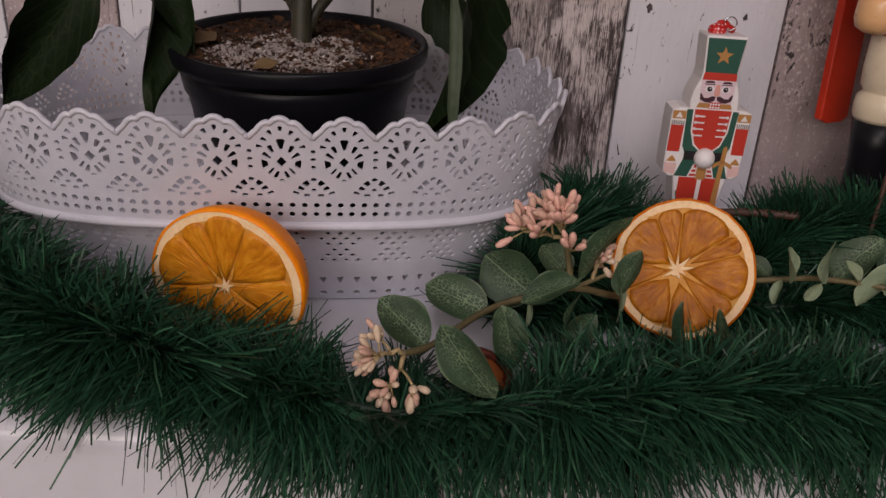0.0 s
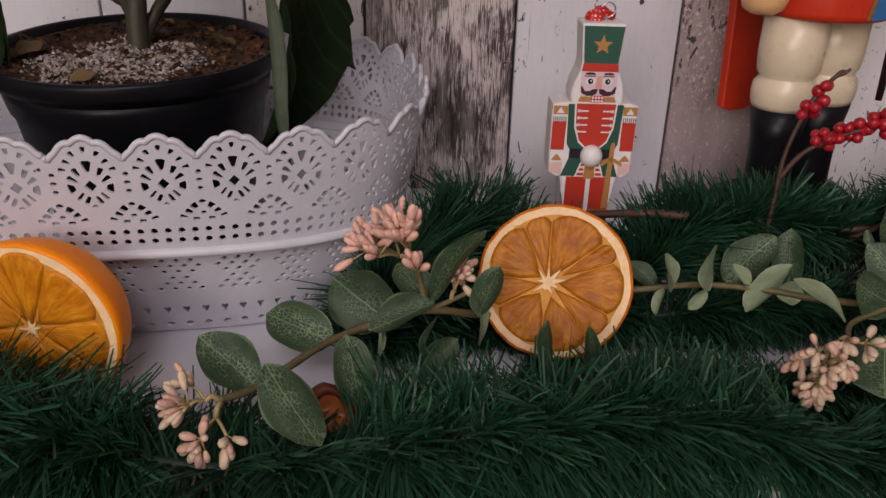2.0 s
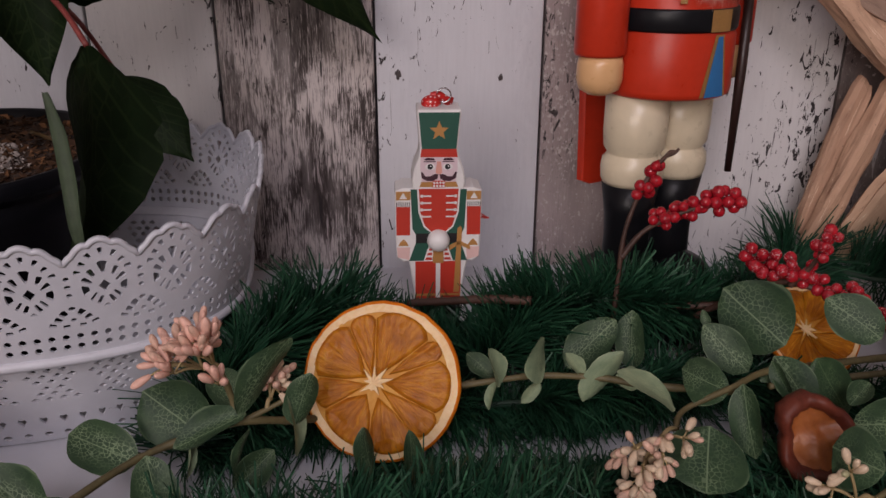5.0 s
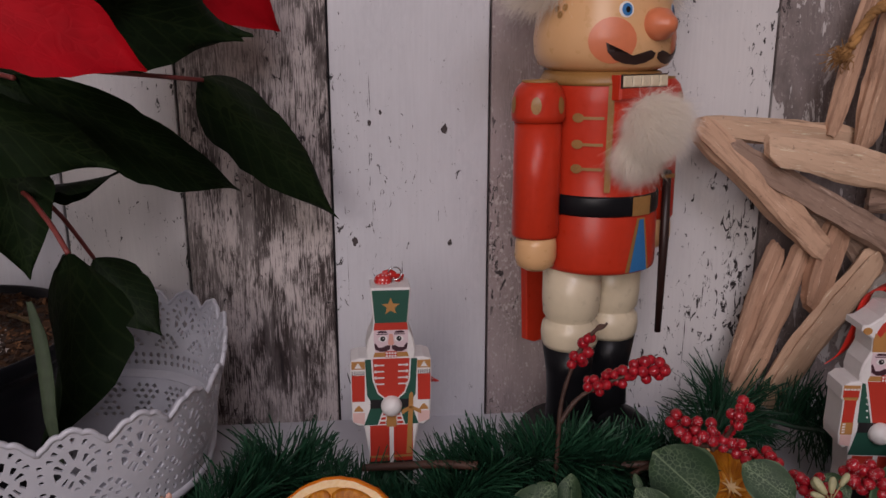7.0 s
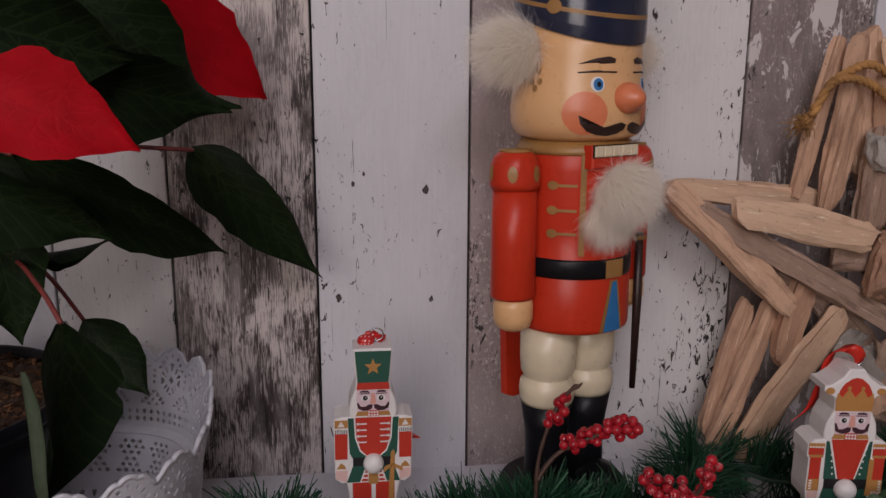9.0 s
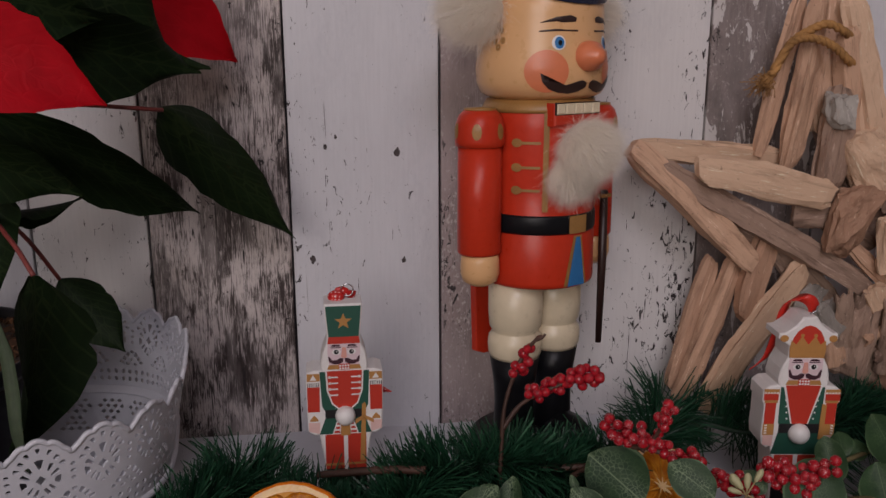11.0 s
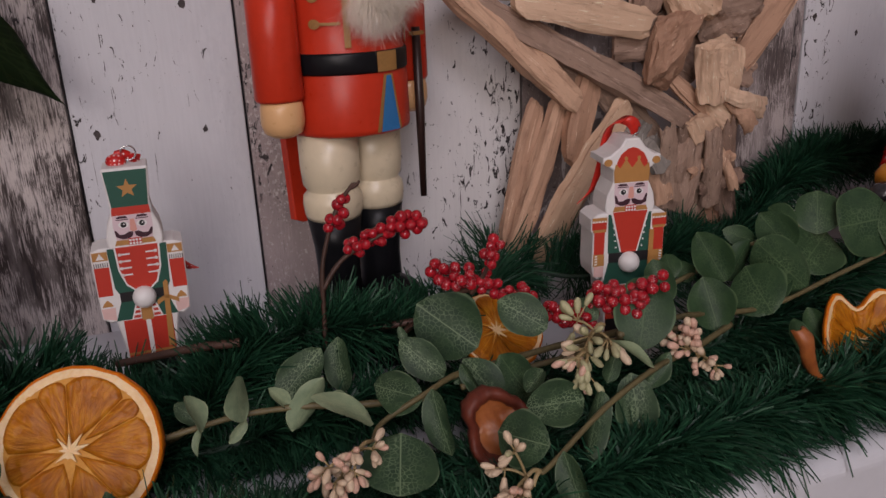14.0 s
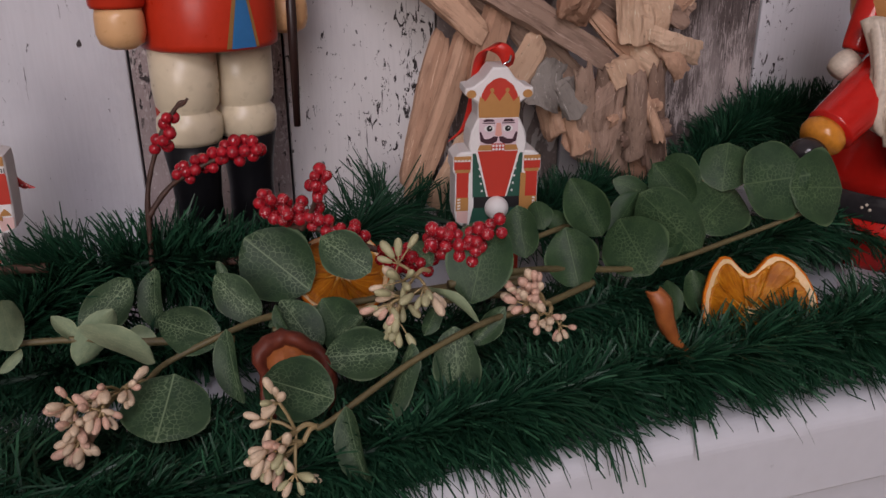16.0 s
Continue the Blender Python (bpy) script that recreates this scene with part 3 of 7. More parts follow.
def decal(M, outline, r, slot, m=None, lift=0.0004, rings=4):
    """A painted patch on a cylinder: outline points are (degrees from the front, height)."""
    cx = sum(p[0] for p in outline) / len(outline)
    cz = sum(p[1] for p in outline) / len(outline)
    rad = r if callable(r) else (lambda z: r)

    def at(a, z):
        q = rad(z) + lift
        t = math.radians(a)
        return (q * math.sin(t), -q * math.cos(t), z)
    n = len(outline)
    vs = [at(cx, cz)]
    for k in range(1, rings + 1):
        f = k / rings
        vs += [at(cx + (a - cx) * f, cz + (z - cz) * f) for a, z in outline]
    fs = [(0, 1 + i, 1 + (i + 1) % n) for i in range(n)]
    for k in range(rings - 1):
        o = 1 + k * n
        fs += [(o + i, o + n + i, o + n + (i + 1) % n, o + (i + 1) % n) for i in range(n)]
    M.add(vs, fs, m, slot, True)


def blob(a, z, ra, rz, n=18):
    return [(a + ra * math.cos(2 * math.pi * k / n), z + rz * math.sin(2 * math.pi * k / n)) for k in range(n)]


def patch(a0, a1, z0, z1, n=6):
    return [(a0 + (a1 - a0) * k / n, z0) for k in range(n + 1)] + [(a1 - (a1 - a0) * k / n, z1) for k in range(n + 1)]


def fur(M, c, r, count, length, slot, seed, sag=0.5, m=None, wid=0.00013, up=0.0, flow=(0, 0, 0)):
    """A tuft: a soft core and many fine hairs."""
    rng = random.Random(seed)
    for _ in range(count):
        d = Vector((rng.gauss(0, 1), rng.gauss(0, 1), rng.gauss(0, 1) + up)).normalized()
        p = Vector((c[0] + d.x * r[0] * 0.85, c[1] + d.y * r[1] * 0.85, c[2] + d.z * r[2] * 0.85))
        dr = (d * 0.7 + Vector(flow) + Vector((rng.gauss(0, 0.22), rng.gauss(0, 0.22), rng.gauss(0, 0.22) - sag))).normalized()
        L = length * rng.uniform(0.5, 1.1)
        s = dr.cross(Vector((rng.gauss(0, 1), rng.gauss(0, 1), rng.gauss(0, 1)))).normalized() * wid
        q1 = p + dr * L * 0.55
        q2 = p + (dr + Vector((rng.gauss(0, 0.2), rng.gauss(0, 0.2), -0.25 * sag + rng.gauss(0, 0.2)))) * L
        M.add([p - s, p + s, q1 + s * 0.7, q1 - s * 0.7, q2], [(0, 1, 2, 3), (3, 2, 4)], m, slot, True)
    M.ball(c, 1.0, 14, 8, slot, tuple(k * 0.92 for k in r), m)


def stretch(z):
    """Heights of the turned parts above the plinth."""
    return float(np.interp(z, (0.0, 0.0215, 0.0855, 0.109, 0.1365, 0.177, 0.189, 0.258, 0.29, 0.389), (0.0, 0.06, 0.094, 0.113, 0.1475, 0.184, 0.1965, 0.2625, 0.2935, 0.3925)))


def nutcracker():
    M = Mesh()
    R, G, S, C, K, N, B, D, H, W, F = range(11)
    M.lathe([(0.0, 0.0), (0.044, 0.0), (0.0445, 0.001), (0.0445, 0.0095), (0.043, 0.0108), (0.0, 0.011)], 40, None, K)
    for sx in (-1, 1):
        x = sx * 0.0175
        foot = pose(x, -0.006, 0.0108)
        M.lathe([(0.0, 0.0), (0.0135, 0.0), (0.0138, 0.003), (0.0132, 0.012), (0.0142, 0.041), (0.0168, 0.0750), (0.0, 0.0752)], 26, pose(x, 0, 0.0108), K)
        M.ball((0, -0.008, 0.0015), 0.014, 16, 8, K, (1.0, 1.5, 0.32), foot)
        M.lathe([(0.0, 0.0), (0.0162, 0.0), (0.0176, 0.004), (0.0182, 0.012), (0.0176, 0.0185), (0.0150, 0.0222), (0.0150, 0.0232), (0.0172, 0.026), (0.0180, 0.034), (0.0180, 0.054), (0.0, 0.056)], 28, pose(x, 0, 0.0855), C)
    body = [(0.0, 0.1365), (0.0345, 0.1365), (0.0368, 0.138), (0.0372, 0.141), (0.0368, 0.174), (0.0358, 0.1762), (0.0358, 0.189), (0.0350, 0.1905), (0.0358, 0.21), (0.0365, 0.245), (0.0360, 0.257), (0.033, 0.2625), (0.0, 0.2635)]
    M.lathe(body, 44, None, R)
    M.lathe([(0.0366, 0.1768), (0.0372, 0.178), (0.0372, 0.1872), (0.0366, 0.1885)], 44, None, K)
    M.lathe([(0.0368, 0.2555), (0.0369, 0.258), (0.034, 0.2635), (0.0, 0.2645)], 44, None, G)
    decal(M, patch(-11, 11, 0.1772, 0.1882), 0.0374, G)
    # chest opening with gold edges, toggles
    for s in (-1, 1):
        decal(M, patch(s * 33, s * 38.5, 0.1915, 0.256), 0.0364, G, lift=0.0006)
        for z in (0.2365, 0.2205, 0.2055):
            decal(M, patch(s * 41, s * 61, z - 0.0009, z + 0.0009), 0.0364, G)
            decal(M, blob(s * 64, z, 5.5, 0.0029, 12), 0.0364, G)
    decal(M, [(-5, 0.1755), (5, 0.1755), (15, 0.1385), (-15, 0.1385)], 0.0371, G)
    decal(M, [(-2.5, 0.1745), (2.5, 0.1745), (11, 0.1385), (-11, 0.1385)], 0.0371, B, lift=0.0008)
    # arms with epaulettes
    for s in (-1, 1):
        a = pose(s * 0.0495, -0.001, 0)
        M.lathe([(0.0, 0.163), (0.0130, 0.163), (0.0138, 0.165), (0.0136, 0.2), (0.0134, 0.236)], 26, a, R)
        M.lathe([(0.0134, 0.234), (0.0150, 0.2345), (0.0153, 0.238), (0.0150, 0.2475), (0.013, 0.254), (0.0095, 0.2578), (0.0, 0.2582)], 26, a, R)
        M.lathe([(0.0098, 0.2572), (0.0098, 0.2588), (0.0, 0.2594)], 20, a, G)
        for k in range(6):
            decal(M, blob(k * 60 + 15, 0.2445, 11, 0.0052, 12), lambda z: 0.0151 - 0.0012 * max(0, (z - 0.245) / 0.005) ** 2, G, a, 0.0005)
        M.lathe([(0.0, 0.139), (0.006, 0.1398), (0.0108, 0.143), (0.0124, 0.149), (0.0122, 0.158), (0.0112, 0.1635), (0.0, 0.164)], 24, pose(s * 0.0495, -0.002, 0), S)
    # lever at the back
    M.prism([(-0.0135, 0.062), (-0.007, 0.056), (0.007, 0.056), (0.0135, 0.062), (0.0125, 0.2), (-0.0125, 0.2)], -0.003, 0.003, pose(0, 0.046, 0, -3, 0, 0), R, bevel=0.0008)
    # head
    head = [(0.0, 0.263), (0.03, 0.2635), (0.0378, 0.267), (0.0405, 0.274), (0.0412, 0.283), (0.0402, 0.292), (0.0385, 0.302), (0.0378, 0.315), (0.0376, 0.345), (0.0, 0.346)]
    M.lathe(head, 48, None, S)

    def hr(z):
        return float(np.interp(z, [p[1] for p in head[1:]], [p[0] for p in head[1:]]))
    # hat, lower at the front, with a gold band
    rows = [lambda a: 0.3335 - 0.0125 * math.cos(a), lambda a: 0.339 - 0.0105 * math.cos(a), lambda a: 0.344 - 0.0085 * math.cos(a), lambda a: 0.3465 - 0.0085 * math.cos(a), lambda a: 0.352, lambda a: 0.375, lambda a: 0.389]
    rad = [0.0392, 0.0396, 0.0396, 0.0396, 0.0394, 0.0402, 0.0412]
    hv, seg = [], 48
    for fz, rr in zip(rows, rad):
        hv += [(rr * math.sin(2 * math.pi * k / seg), -rr * math.cos(2 * math.pi * k / seg), fz(2 * math.pi * k / seg)) for k in range(seg)]
    for row in range(len(rows) - 1):
        M.add(hv, [(row * seg + k, row * seg + (k + 1) % seg, (row + 1) * seg + (k + 1) % seg, (row + 1) * seg + k) for k in range(seg)], None, G if row == 2 else N)
    M.add([(0.0412 * math.sin(2 * math.pi * k / seg), -0.0412 * math.cos(2 * math.pi * k / seg), 0.389) for k in range(seg)], [tuple(range(seg))], None, N, False)
    for s in (-1, 1):
        decal(M, blob(s * 66, 0.3425, 6.5, 0.0042, 14), 0.0398, G)
        decal(M, blob(s * 38, 0.2815, 18.5, 0.013, 22), hr, H)
        decal(M, blob(s * 28, 0.2985, 6.0, 0.0044, 16), hr, W)
        decal(M, blob(s * 27.5, 0.2985, 4.2, 0.0035, 16), hr, B, lift=0.0007)
        decal(M, blob(s * 27, 0.2985, 1.8, 0.0017, 12), hr, K, lift=0.001)
        decal(M, [(s * 45, 0.3100), (s * 30, 0.3133), (s * 17, 0.3145), (s * 11, 0.313), (s * 12, 0.3107), (s * 22, 0.3103)], hr, D)
        decal(M, [(s * 45, 0.3055), (s * 30, 0.3065), (s * 10, 0.306), (s * 10, 0.305), (s * 30, 0.3052), (s * 45, 0.3048)], hr, D)
        tash = [(1, 0.2745), (6, 0.2762), (12, 0.2752), (20, 0.2732), (30, 0.2728), (37, 0.2752), (43, 0.2805), (41.5, 0.2752), (36, 0.2708), (28, 0.2685), (18, 0.2678), (9, 0.2690), (2, 0.2715)]
        decal(M, [(s * a, z) for a, z in tash], hr, D, lift=0.0008)
        for k, (a, z) in enumerate(((78, 0.300), (80, 0.306), (84, 0.3085), (88, 0.305), (86, 0.2995), (82, 0.296))):
            decal(M, blob(s * a, z, 2.6, 0.0021, 10), hr, G, lift=0.0005 + 0.00005 * k)
        fur(M, (s * 0.044, 0.008, 0.3195), (0.018, 0.018, 0.016), 9000, 0.018, F, 11 + s, 0.1, wid=0.0001, flow=(s * 0.75, 0.3, -0.25))
    M.lathe([(0.0, 0.0), (0.0088, 0.0), (0.0094, 0.004), (0.0086, 0.009), (0.0055, 0.0115), (0.0045, 0.014), (0.0022, 0.0155), (0.0, 0.0158)], 22, pose(0, -0.037, 0.2905, 90, 0, 0), H)
    # mouth: jaw block with a row of teeth
    M.box(-0.0215, 0.0155, -0.0366, -0.028, 0.2475, 0.262, None, R, 0.0012)
    M.box(-0.0213, 0.0153, -0.0371, -0.036, 0.2545, 0.2625, None, D)
    for k in range(5):
        M.box(-0.0208 + k * 0.0072, -0.0208 + k * 0.0072 + 0.0066, -0.0381, -0.0369, 0.2552, 0.2618, None, C, 0.0008)
    fur(M, (-0.002, -0.044, 0.2345), (0.0185, 0.013, 0.0175), 11500, 0.014, F, 5, 0.2, wid=0.0001, flow=(0.15, -0.45, -0.45))
    fur(M, (-0.0065, -0.0375, 0.2175), (0.0165, 0.006, 0.0135), 5200, 0.014, F, 6, 0.4, wid=0.0001, flow=(-0.15, -0.15, -0.8))
    # sabre at the side
    M.tube([(0.043, -0.018, 0.198), (0.0405, -0.021, 0.15), (0.038, -0.023, 0.09)], [0.0026, 0.0029, 0.002], 8, None, D)
    M.box(0.038, 0.047, -0.021, -0.017, 0.193, 0.1955, None, G)
    M.v = [(x * 1.035, y * 1.02, stretch(z)) for x, y, z in M.v]
    ob = M.make("nutcracker_figure", [RED, GOLD, SKIN, CREAM, BLACK, NAVY, BLUE, BROWN, CHEEK, WHITE, FUR])
    ob.matrix_world = pose(0.279, 0.528, 0, 0, 0, 29)
    return tagged(ob, "tall turned-wood nutcracker soldier in red coat with white fur beard", "nutcracker")


nutcracker()

# ---- flat wooden nutcracker ornaments ----
TOY_WHITE = paint("white_painted_board", (0.76, 0.73, 0.72), 0.5, 0.04, 60, 0.06)
TOY_RED = paint("printed_red", (0.50, 0.035, 0.018), 0.5, 0.04)
TOY_GREEN = paint("printed_dark_green", (0.018, 0.085, 0.058), 0.5, 0.06)
TOY_GOLD = paint("printed_gold", (0.45, 0.22, 0.065), 0.45, 0.05)
TOY_BLACK = paint("printed_black", (0.012, 0.010, 0.012), 0.5, 0.05)
TOY_PINK = paint("printed_pink", (0.72, 0.48, 0.45), 0.5, 0.03)
TOY_FACE = paint("printed_face_tint", (0.68, 0.53, 0.57), 0.5, 0.03)
TOY_NOSE = paint("printed_nose", (0.68, 0.33, 0.27), 0.5, 0.03)
TOY_PLUM = paint("printed_plum", (0.05, 0.014, 0.025), 0.5, 0.05)
def ribbon_mat():
    """Red satin ribbon with rows of small white dots."""
    m, nt, b = base_mat("dotted_red_ribbon", 0.35)
    vo = nt.nodes.new("ShaderNodeTexVoronoi")
    vo.inputs["Scale"].default_value = 430
    vo.inputs["Randomness"].default_value = 0.25
    nt.links.new(scaled(nt, 1, 1, 1), vo.inputs["Vector"])
    dots = ramp(nt, vo.outputs["Distance"], [(0.2, (1, 1, 1)), (0.27, (0, 0, 0))])
    red = ramp(nt, noise_node(nt, scaled(nt, 1, 1, 1), 300, 3), [(0.3, (0.42, 0.008, 0.01)), (0.7, (0.58, 0.02, 0.012))])
    nt.links.new(mix(nt, math_node(nt, "MULTIPLY", dots, 0.8), red, (0.8, 0.72, 0.7)), b.inputs["Base Color"])
    return m


RIBBON = ribbon_mat()
RIBBON_PLAIN = paint("red_satin_ribbon", (0.58, 0.022, 0.012), 0.35, 0.1, 120, 0.05)
STEEL = paint("steel_ring", (0.6, 0.6, 0.62), 0.25, 0.05, 60, 0.0, 1.0)
TOYS = [TOY_WHITE, TOY_RED, TOY_GREEN, TOY_GOLD, TOY_BLACK, TOY_PINK, TOY_FACE, TOY_NOSE, TOY_PLUM]
THICK = 0.0215


def ell(cx, cz, rx, rz, n=16):
    return [(cx + rx * math.cos(2 * math.pi * k / n), cz + rz * math.sin(2 * math.pi * k / n)) for k in range(n)]


def toy_body(outline, prints):
    """A cut-out board; prints are (slot, layer, outline) in millimetres, raised by their layer."""
    M = Mesh()
    M.prism([(x / 1000, z / 1000) for x, z in outline], 0.0, THICK, None, 0, bevel=0.0009)
    for slot, layer, o in prints:
        pts = [Vector((x / 1000, 0, z / 1000)) for x, z in o]
        ar = sum(o[i][0] * o[(i + 1) % len(o)][1] - o[(i + 1) % len(o)][0] * o[i][1] for i in range(len(o)))
        if ar < 0:
            o = list(reversed(o))
        M.prism([(x / 1000, z / 1000) for x, z in o], -0.00012 * layer, 0.0003, None, slot)
    return M


def face(prints, zc, curl):
    """Eyes, brows, nose, moustache and teeth around the height zc of the nose."""
    prints.append((6, 1, [(-9.5, zc - 8), (9.5, zc - 8), (10.5, zc), (10.3, zc + 6.5), (-10.3, zc + 6.5), (-10.5, zc)]))
    for s in (-1, 1):
        prints.append((0, 2, ell(s * 4.9, zc + 1.2, 2.8, 1.9)))
        prints.append((4, 3, ell(s * 4.9, zc + 1.2, 1.55, 1.6)))
        prints.append((0, 4, ell(s * 4.9 + 0.35, zc + 1.55, 0.42, 0.42, 8)))
        prints.append((8, 3, [(s * 1.9, zc + 4.4), (s * 8.6, zc + 4.4), (s * 8.6, zc + 3.9), (s * 1.9, zc + 3.9)]))
        prints.append((8, 3, [(s * 2.2, zc + 4.9), (s * 7.8, zc + 4.9), (s * 8.4, zc + 5.5), (s * 6.5, zc + 6.3), (s * 3, zc + 6.1)]))
        prints.append((8, 4, [(s * 0.3, zc - 3.2), (s * 2.5, zc - 3.0), (s * 5, zc - 4.4), (s * 7.6, zc - 4.4), (s * 9.4, zc - 2.6 + curl), (s * 10.2, zc - 3.0 + curl), (s * 9.6, zc - 5.4), (s * 6.6, zc - 7.0), (s * 3.2, zc - 7.0), (s * 0.8, zc - 5.6)]))
    prints.append((7, 3, [(-1.1, zc + 4.2), (1.1, zc + 4.2), (1.9, zc - 2.2), (0.8, zc - 3.0), (-0.8, zc - 3.0), (-1.9, zc - 2.2)]))
    prints.append((3, 2, [(-11, zc - 10.6), (11, zc - 10.6), (9.8, zc - 7.6), (-9.8, zc - 7.6)]))
    prints.append((1, 5, [(-3.5, zc - 10.8), (3.5, zc - 10.8), (3.5, zc - 6.9), (-3.5, zc - 6.9)]))
    for i in range(4):
        for j in range(2):
            x = -2.6 + i * 1.73
            prints.append((0, 6, ell(x, zc - 9.9 + j * 1.9, 0.7, 0.75, 8)))


def ribbon(M, pts, width, slot=0, axis=(1, 0, 0)):
    pts = spline(pts, 8)
    ax = Vector(axis) * width / 2
    th = Vector((0, 0.0002, 0.0002))
    vs, fs = [], []
    for p in pts:
        vs += [p - ax - th, p + ax - th, p + ax + th, p - ax + th]
    for i in range(len(pts) - 1):
        for k in range(4):
            fs.append((i * 4 + k, i * 4 + (k + 1) % 4, i * 4 + 4 + (k + 1) % 4, i * 4 + 4 + k))
    M.add(vs, fs, None, slot, True)


def drummer():
    half = [(0, 148.6), (11.6, 148.6), (12.2, 147.4), (10.6, 127), (11.2, 122), (14, 115), (15.2, 108), (14.5, 104), (20, 104.2), (24.6, 102.5), (25, 98), (24.6, 75), (24.2, 62), (20, 59), (17.3, 59.5), (16.5, 56), (14.2, 40), (14, 12), (17, 9), (17, 0), (0, 0)]
    outline = half[::-1] + [(-x, z) for x, z in half[1:-1]]
    pr = []
    pr.append((2, 1, [(-9.6, 126.6), (9.6, 126.6), (11.3, 147.2), (-11.3, 147.2)]))
    star = [((5.6 if k % 2 == 0 else 2.4) * math.sin(math.pi * k / 5), 137 + (5.6 if k % 2 == 0 else 2.4) * math.cos(math.pi * k / 5)) for k in range(10)]
    pr.append((3, 2, star))
    pr.append((1, 2, [(-10.4, 122.2), (10.4, 122.2), (9.8, 126.8), (-9.8, 126.8)]))
    face(pr, 115.5, 1.0)
    pr.append((2, 1, [(-16, 103.5), (16, 103.5), (15, 80), (13.2, 76.5), (-13.2, 76.5), (-15, 80)]))
    pr.append((0, 2, [(-12.3, 103.5), (12.3, 103.5), (11.6, 90), (8.6, 81), (4.5, 77.4), (-4.5, 77.4), (-8.6, 81), (-11.6, 90)]))
    pr.append((1, 3, [(-11.3, 103.8), (11.3, 103.8), (10.6, 90.3), (7.9, 81.8), (4.0, 78.2), (-4.0, 78.2), (-7.9, 81.8), (-10.6, 90.3)]))
    pr.append((4, 3, [(-13, 71.2), (13, 71.2), (13, 77), (-13, 77)]))
    pr.append((2, 1, [(-13, 71.3), (13, 71.3), (17, 60), (-17, 60)]))
    pr.append((3, 2, [(-3.5, 71), (3.5, 71), (3, 58.5), (-3, 58.5)]))
    for s in (-1, 1):
        for k in range(4):
            z = 99.6 - 4.1 * k
            pr.append((0, 4, [(s * 4.2, z - 0.45), (s * 10, z - 0.45), (s * 10, z + 0.45), (s * 4.2, z + 0.45)]))
            pr.append((0, 4, ell(s * 9.6, z, 1.0, 1.0, 8)))
        pr.append((0, 3, [(s * 2.6, 71), (s * 5, 71), (s * 8.6, 60), (s * 3.4, 60)]))
        for k in range(3):
            z = 68 - 2.9 * k
            pr.append((1, 4, [(s * 3.6, z), (s * (5 + k), z), (s * (5.6 + k), z - 1.6), (s * 3.6, z - 1.6)]))
        pr.append((3, 1, [(s * 16, 97.2), (s * 24.2, 97.2), (s * 24.2, 102.3), (s * 16, 102.3)]))
        pr.append((0, 2, [(s * 18, 98), (s * 22.4, 98), (s * 20.2, 101.6)]))
        pr.append((1, 1, [(s * 16.4, 76), (s * 24.2, 76), (s * 24.2, 93.2), (s * 16.2, 93.2)]))
        for k in range(7):
            x = s * (16.5 + 1.18 * k)
            pr.append((4, 2, [(x, 93.4), (x + s * 0.45, 93.4), (x + s * 0.45, 96), (x, 96)]))
        pr.append((3, 2, [(s * 17.2, 69.5), (s * 23.2, 69.5), (s * 22.2, 71.5), (s * 20.2, 73.6), (s * 18.2, 71.5)]))
        pr.append((5, 1, [(s * 16.8, 60.5), (s * 23.6, 62.5), (s * 24, 68.5), (s * 16.4, 68.5)]))
        pr.append((1, 1, [(s * 1.2, 14), (s * 13.2, 14), (s * 13.4, 59.6), (s * 1.4, 59.6)]))
        pr.append((3, 2, [(s * 1.2, 37.5), (s * 13.2, 37.5), (s * 13.2, 39), (s * 1.2, 39)]))
        pr.append((4, 2, [(s * 1.2, 1), (s * 16, 1), (s * 16, 8), (s * 13.2, 11), (s * 13.2, 35), (s * 1.2, 35)]))
    pr.append((3, 6, [(9.2, 40), (12.6, 40), (13.6, 80), (12.6, 81.5), (11, 80)]))
    pr.append((3, 6, [(6.5, 66.5), (12, 70.2), (18.5, 66.8), (18.5, 69.2), (12, 72.6), (6.5, 69.6)]))
    th = empty("nutcracker_ornament", (0.1455, 0.4845, 0.0), 1.0, "flat wooden nutcracker ornament with dark green drummer hat", "ornament", "wooden ornaments")
    th.matrix_world = pose(0.1455, 0.4865, 0.0, 0, 0.5, 1.0) @ Matrix.Diagonal((0.975, 0.975, 0.979, 1))
    toy_body(outline, pr).make("board", TOYS, th)
    Mesh().ball((0, -0.001, 0.073), 0.0066, 20, 12).make("ball", WHITE, th, "white wooden ball")
    R = Mesh()
    R.ball((-0.004, 0.0115, 0.1503), 1.0, 18, 10, 0, (0.0056, 0.0044, 0.0042))
    ribbon(R, [(-0.005, 0.0115, 0.1535), (0.0, 0.012, 0.1542), (0.005, 0.0135, 0.151), (0.0085, 0.0165, 0.1495), (0.006, 0.0205, 0.147)], 0.0055, 0, (0.3, 0.6, 0.7))
    ribbon(R, [(0.004, 0.0225, 0.146), (0.006, 0.024, 0.125), (0.010, 0.025, 0.10), (0.022, 0.0245, 0.083), (0.0295, 0.0235, 0.0775)], 0.006)
    R.make("ribbon", RIBBON, th, "red ribbon loop")
    Q = Mesh()
    Q.tube([(0.003 + 0.004 * math.cos(a), 0.011, 0.1545 + 0.0040 * math.sin(a)) for a in [2 * math.pi * k / 16 for k in range(17)]], 0.0005, 6)
    Q.make("ring", STEEL, th, "thin steel ring")


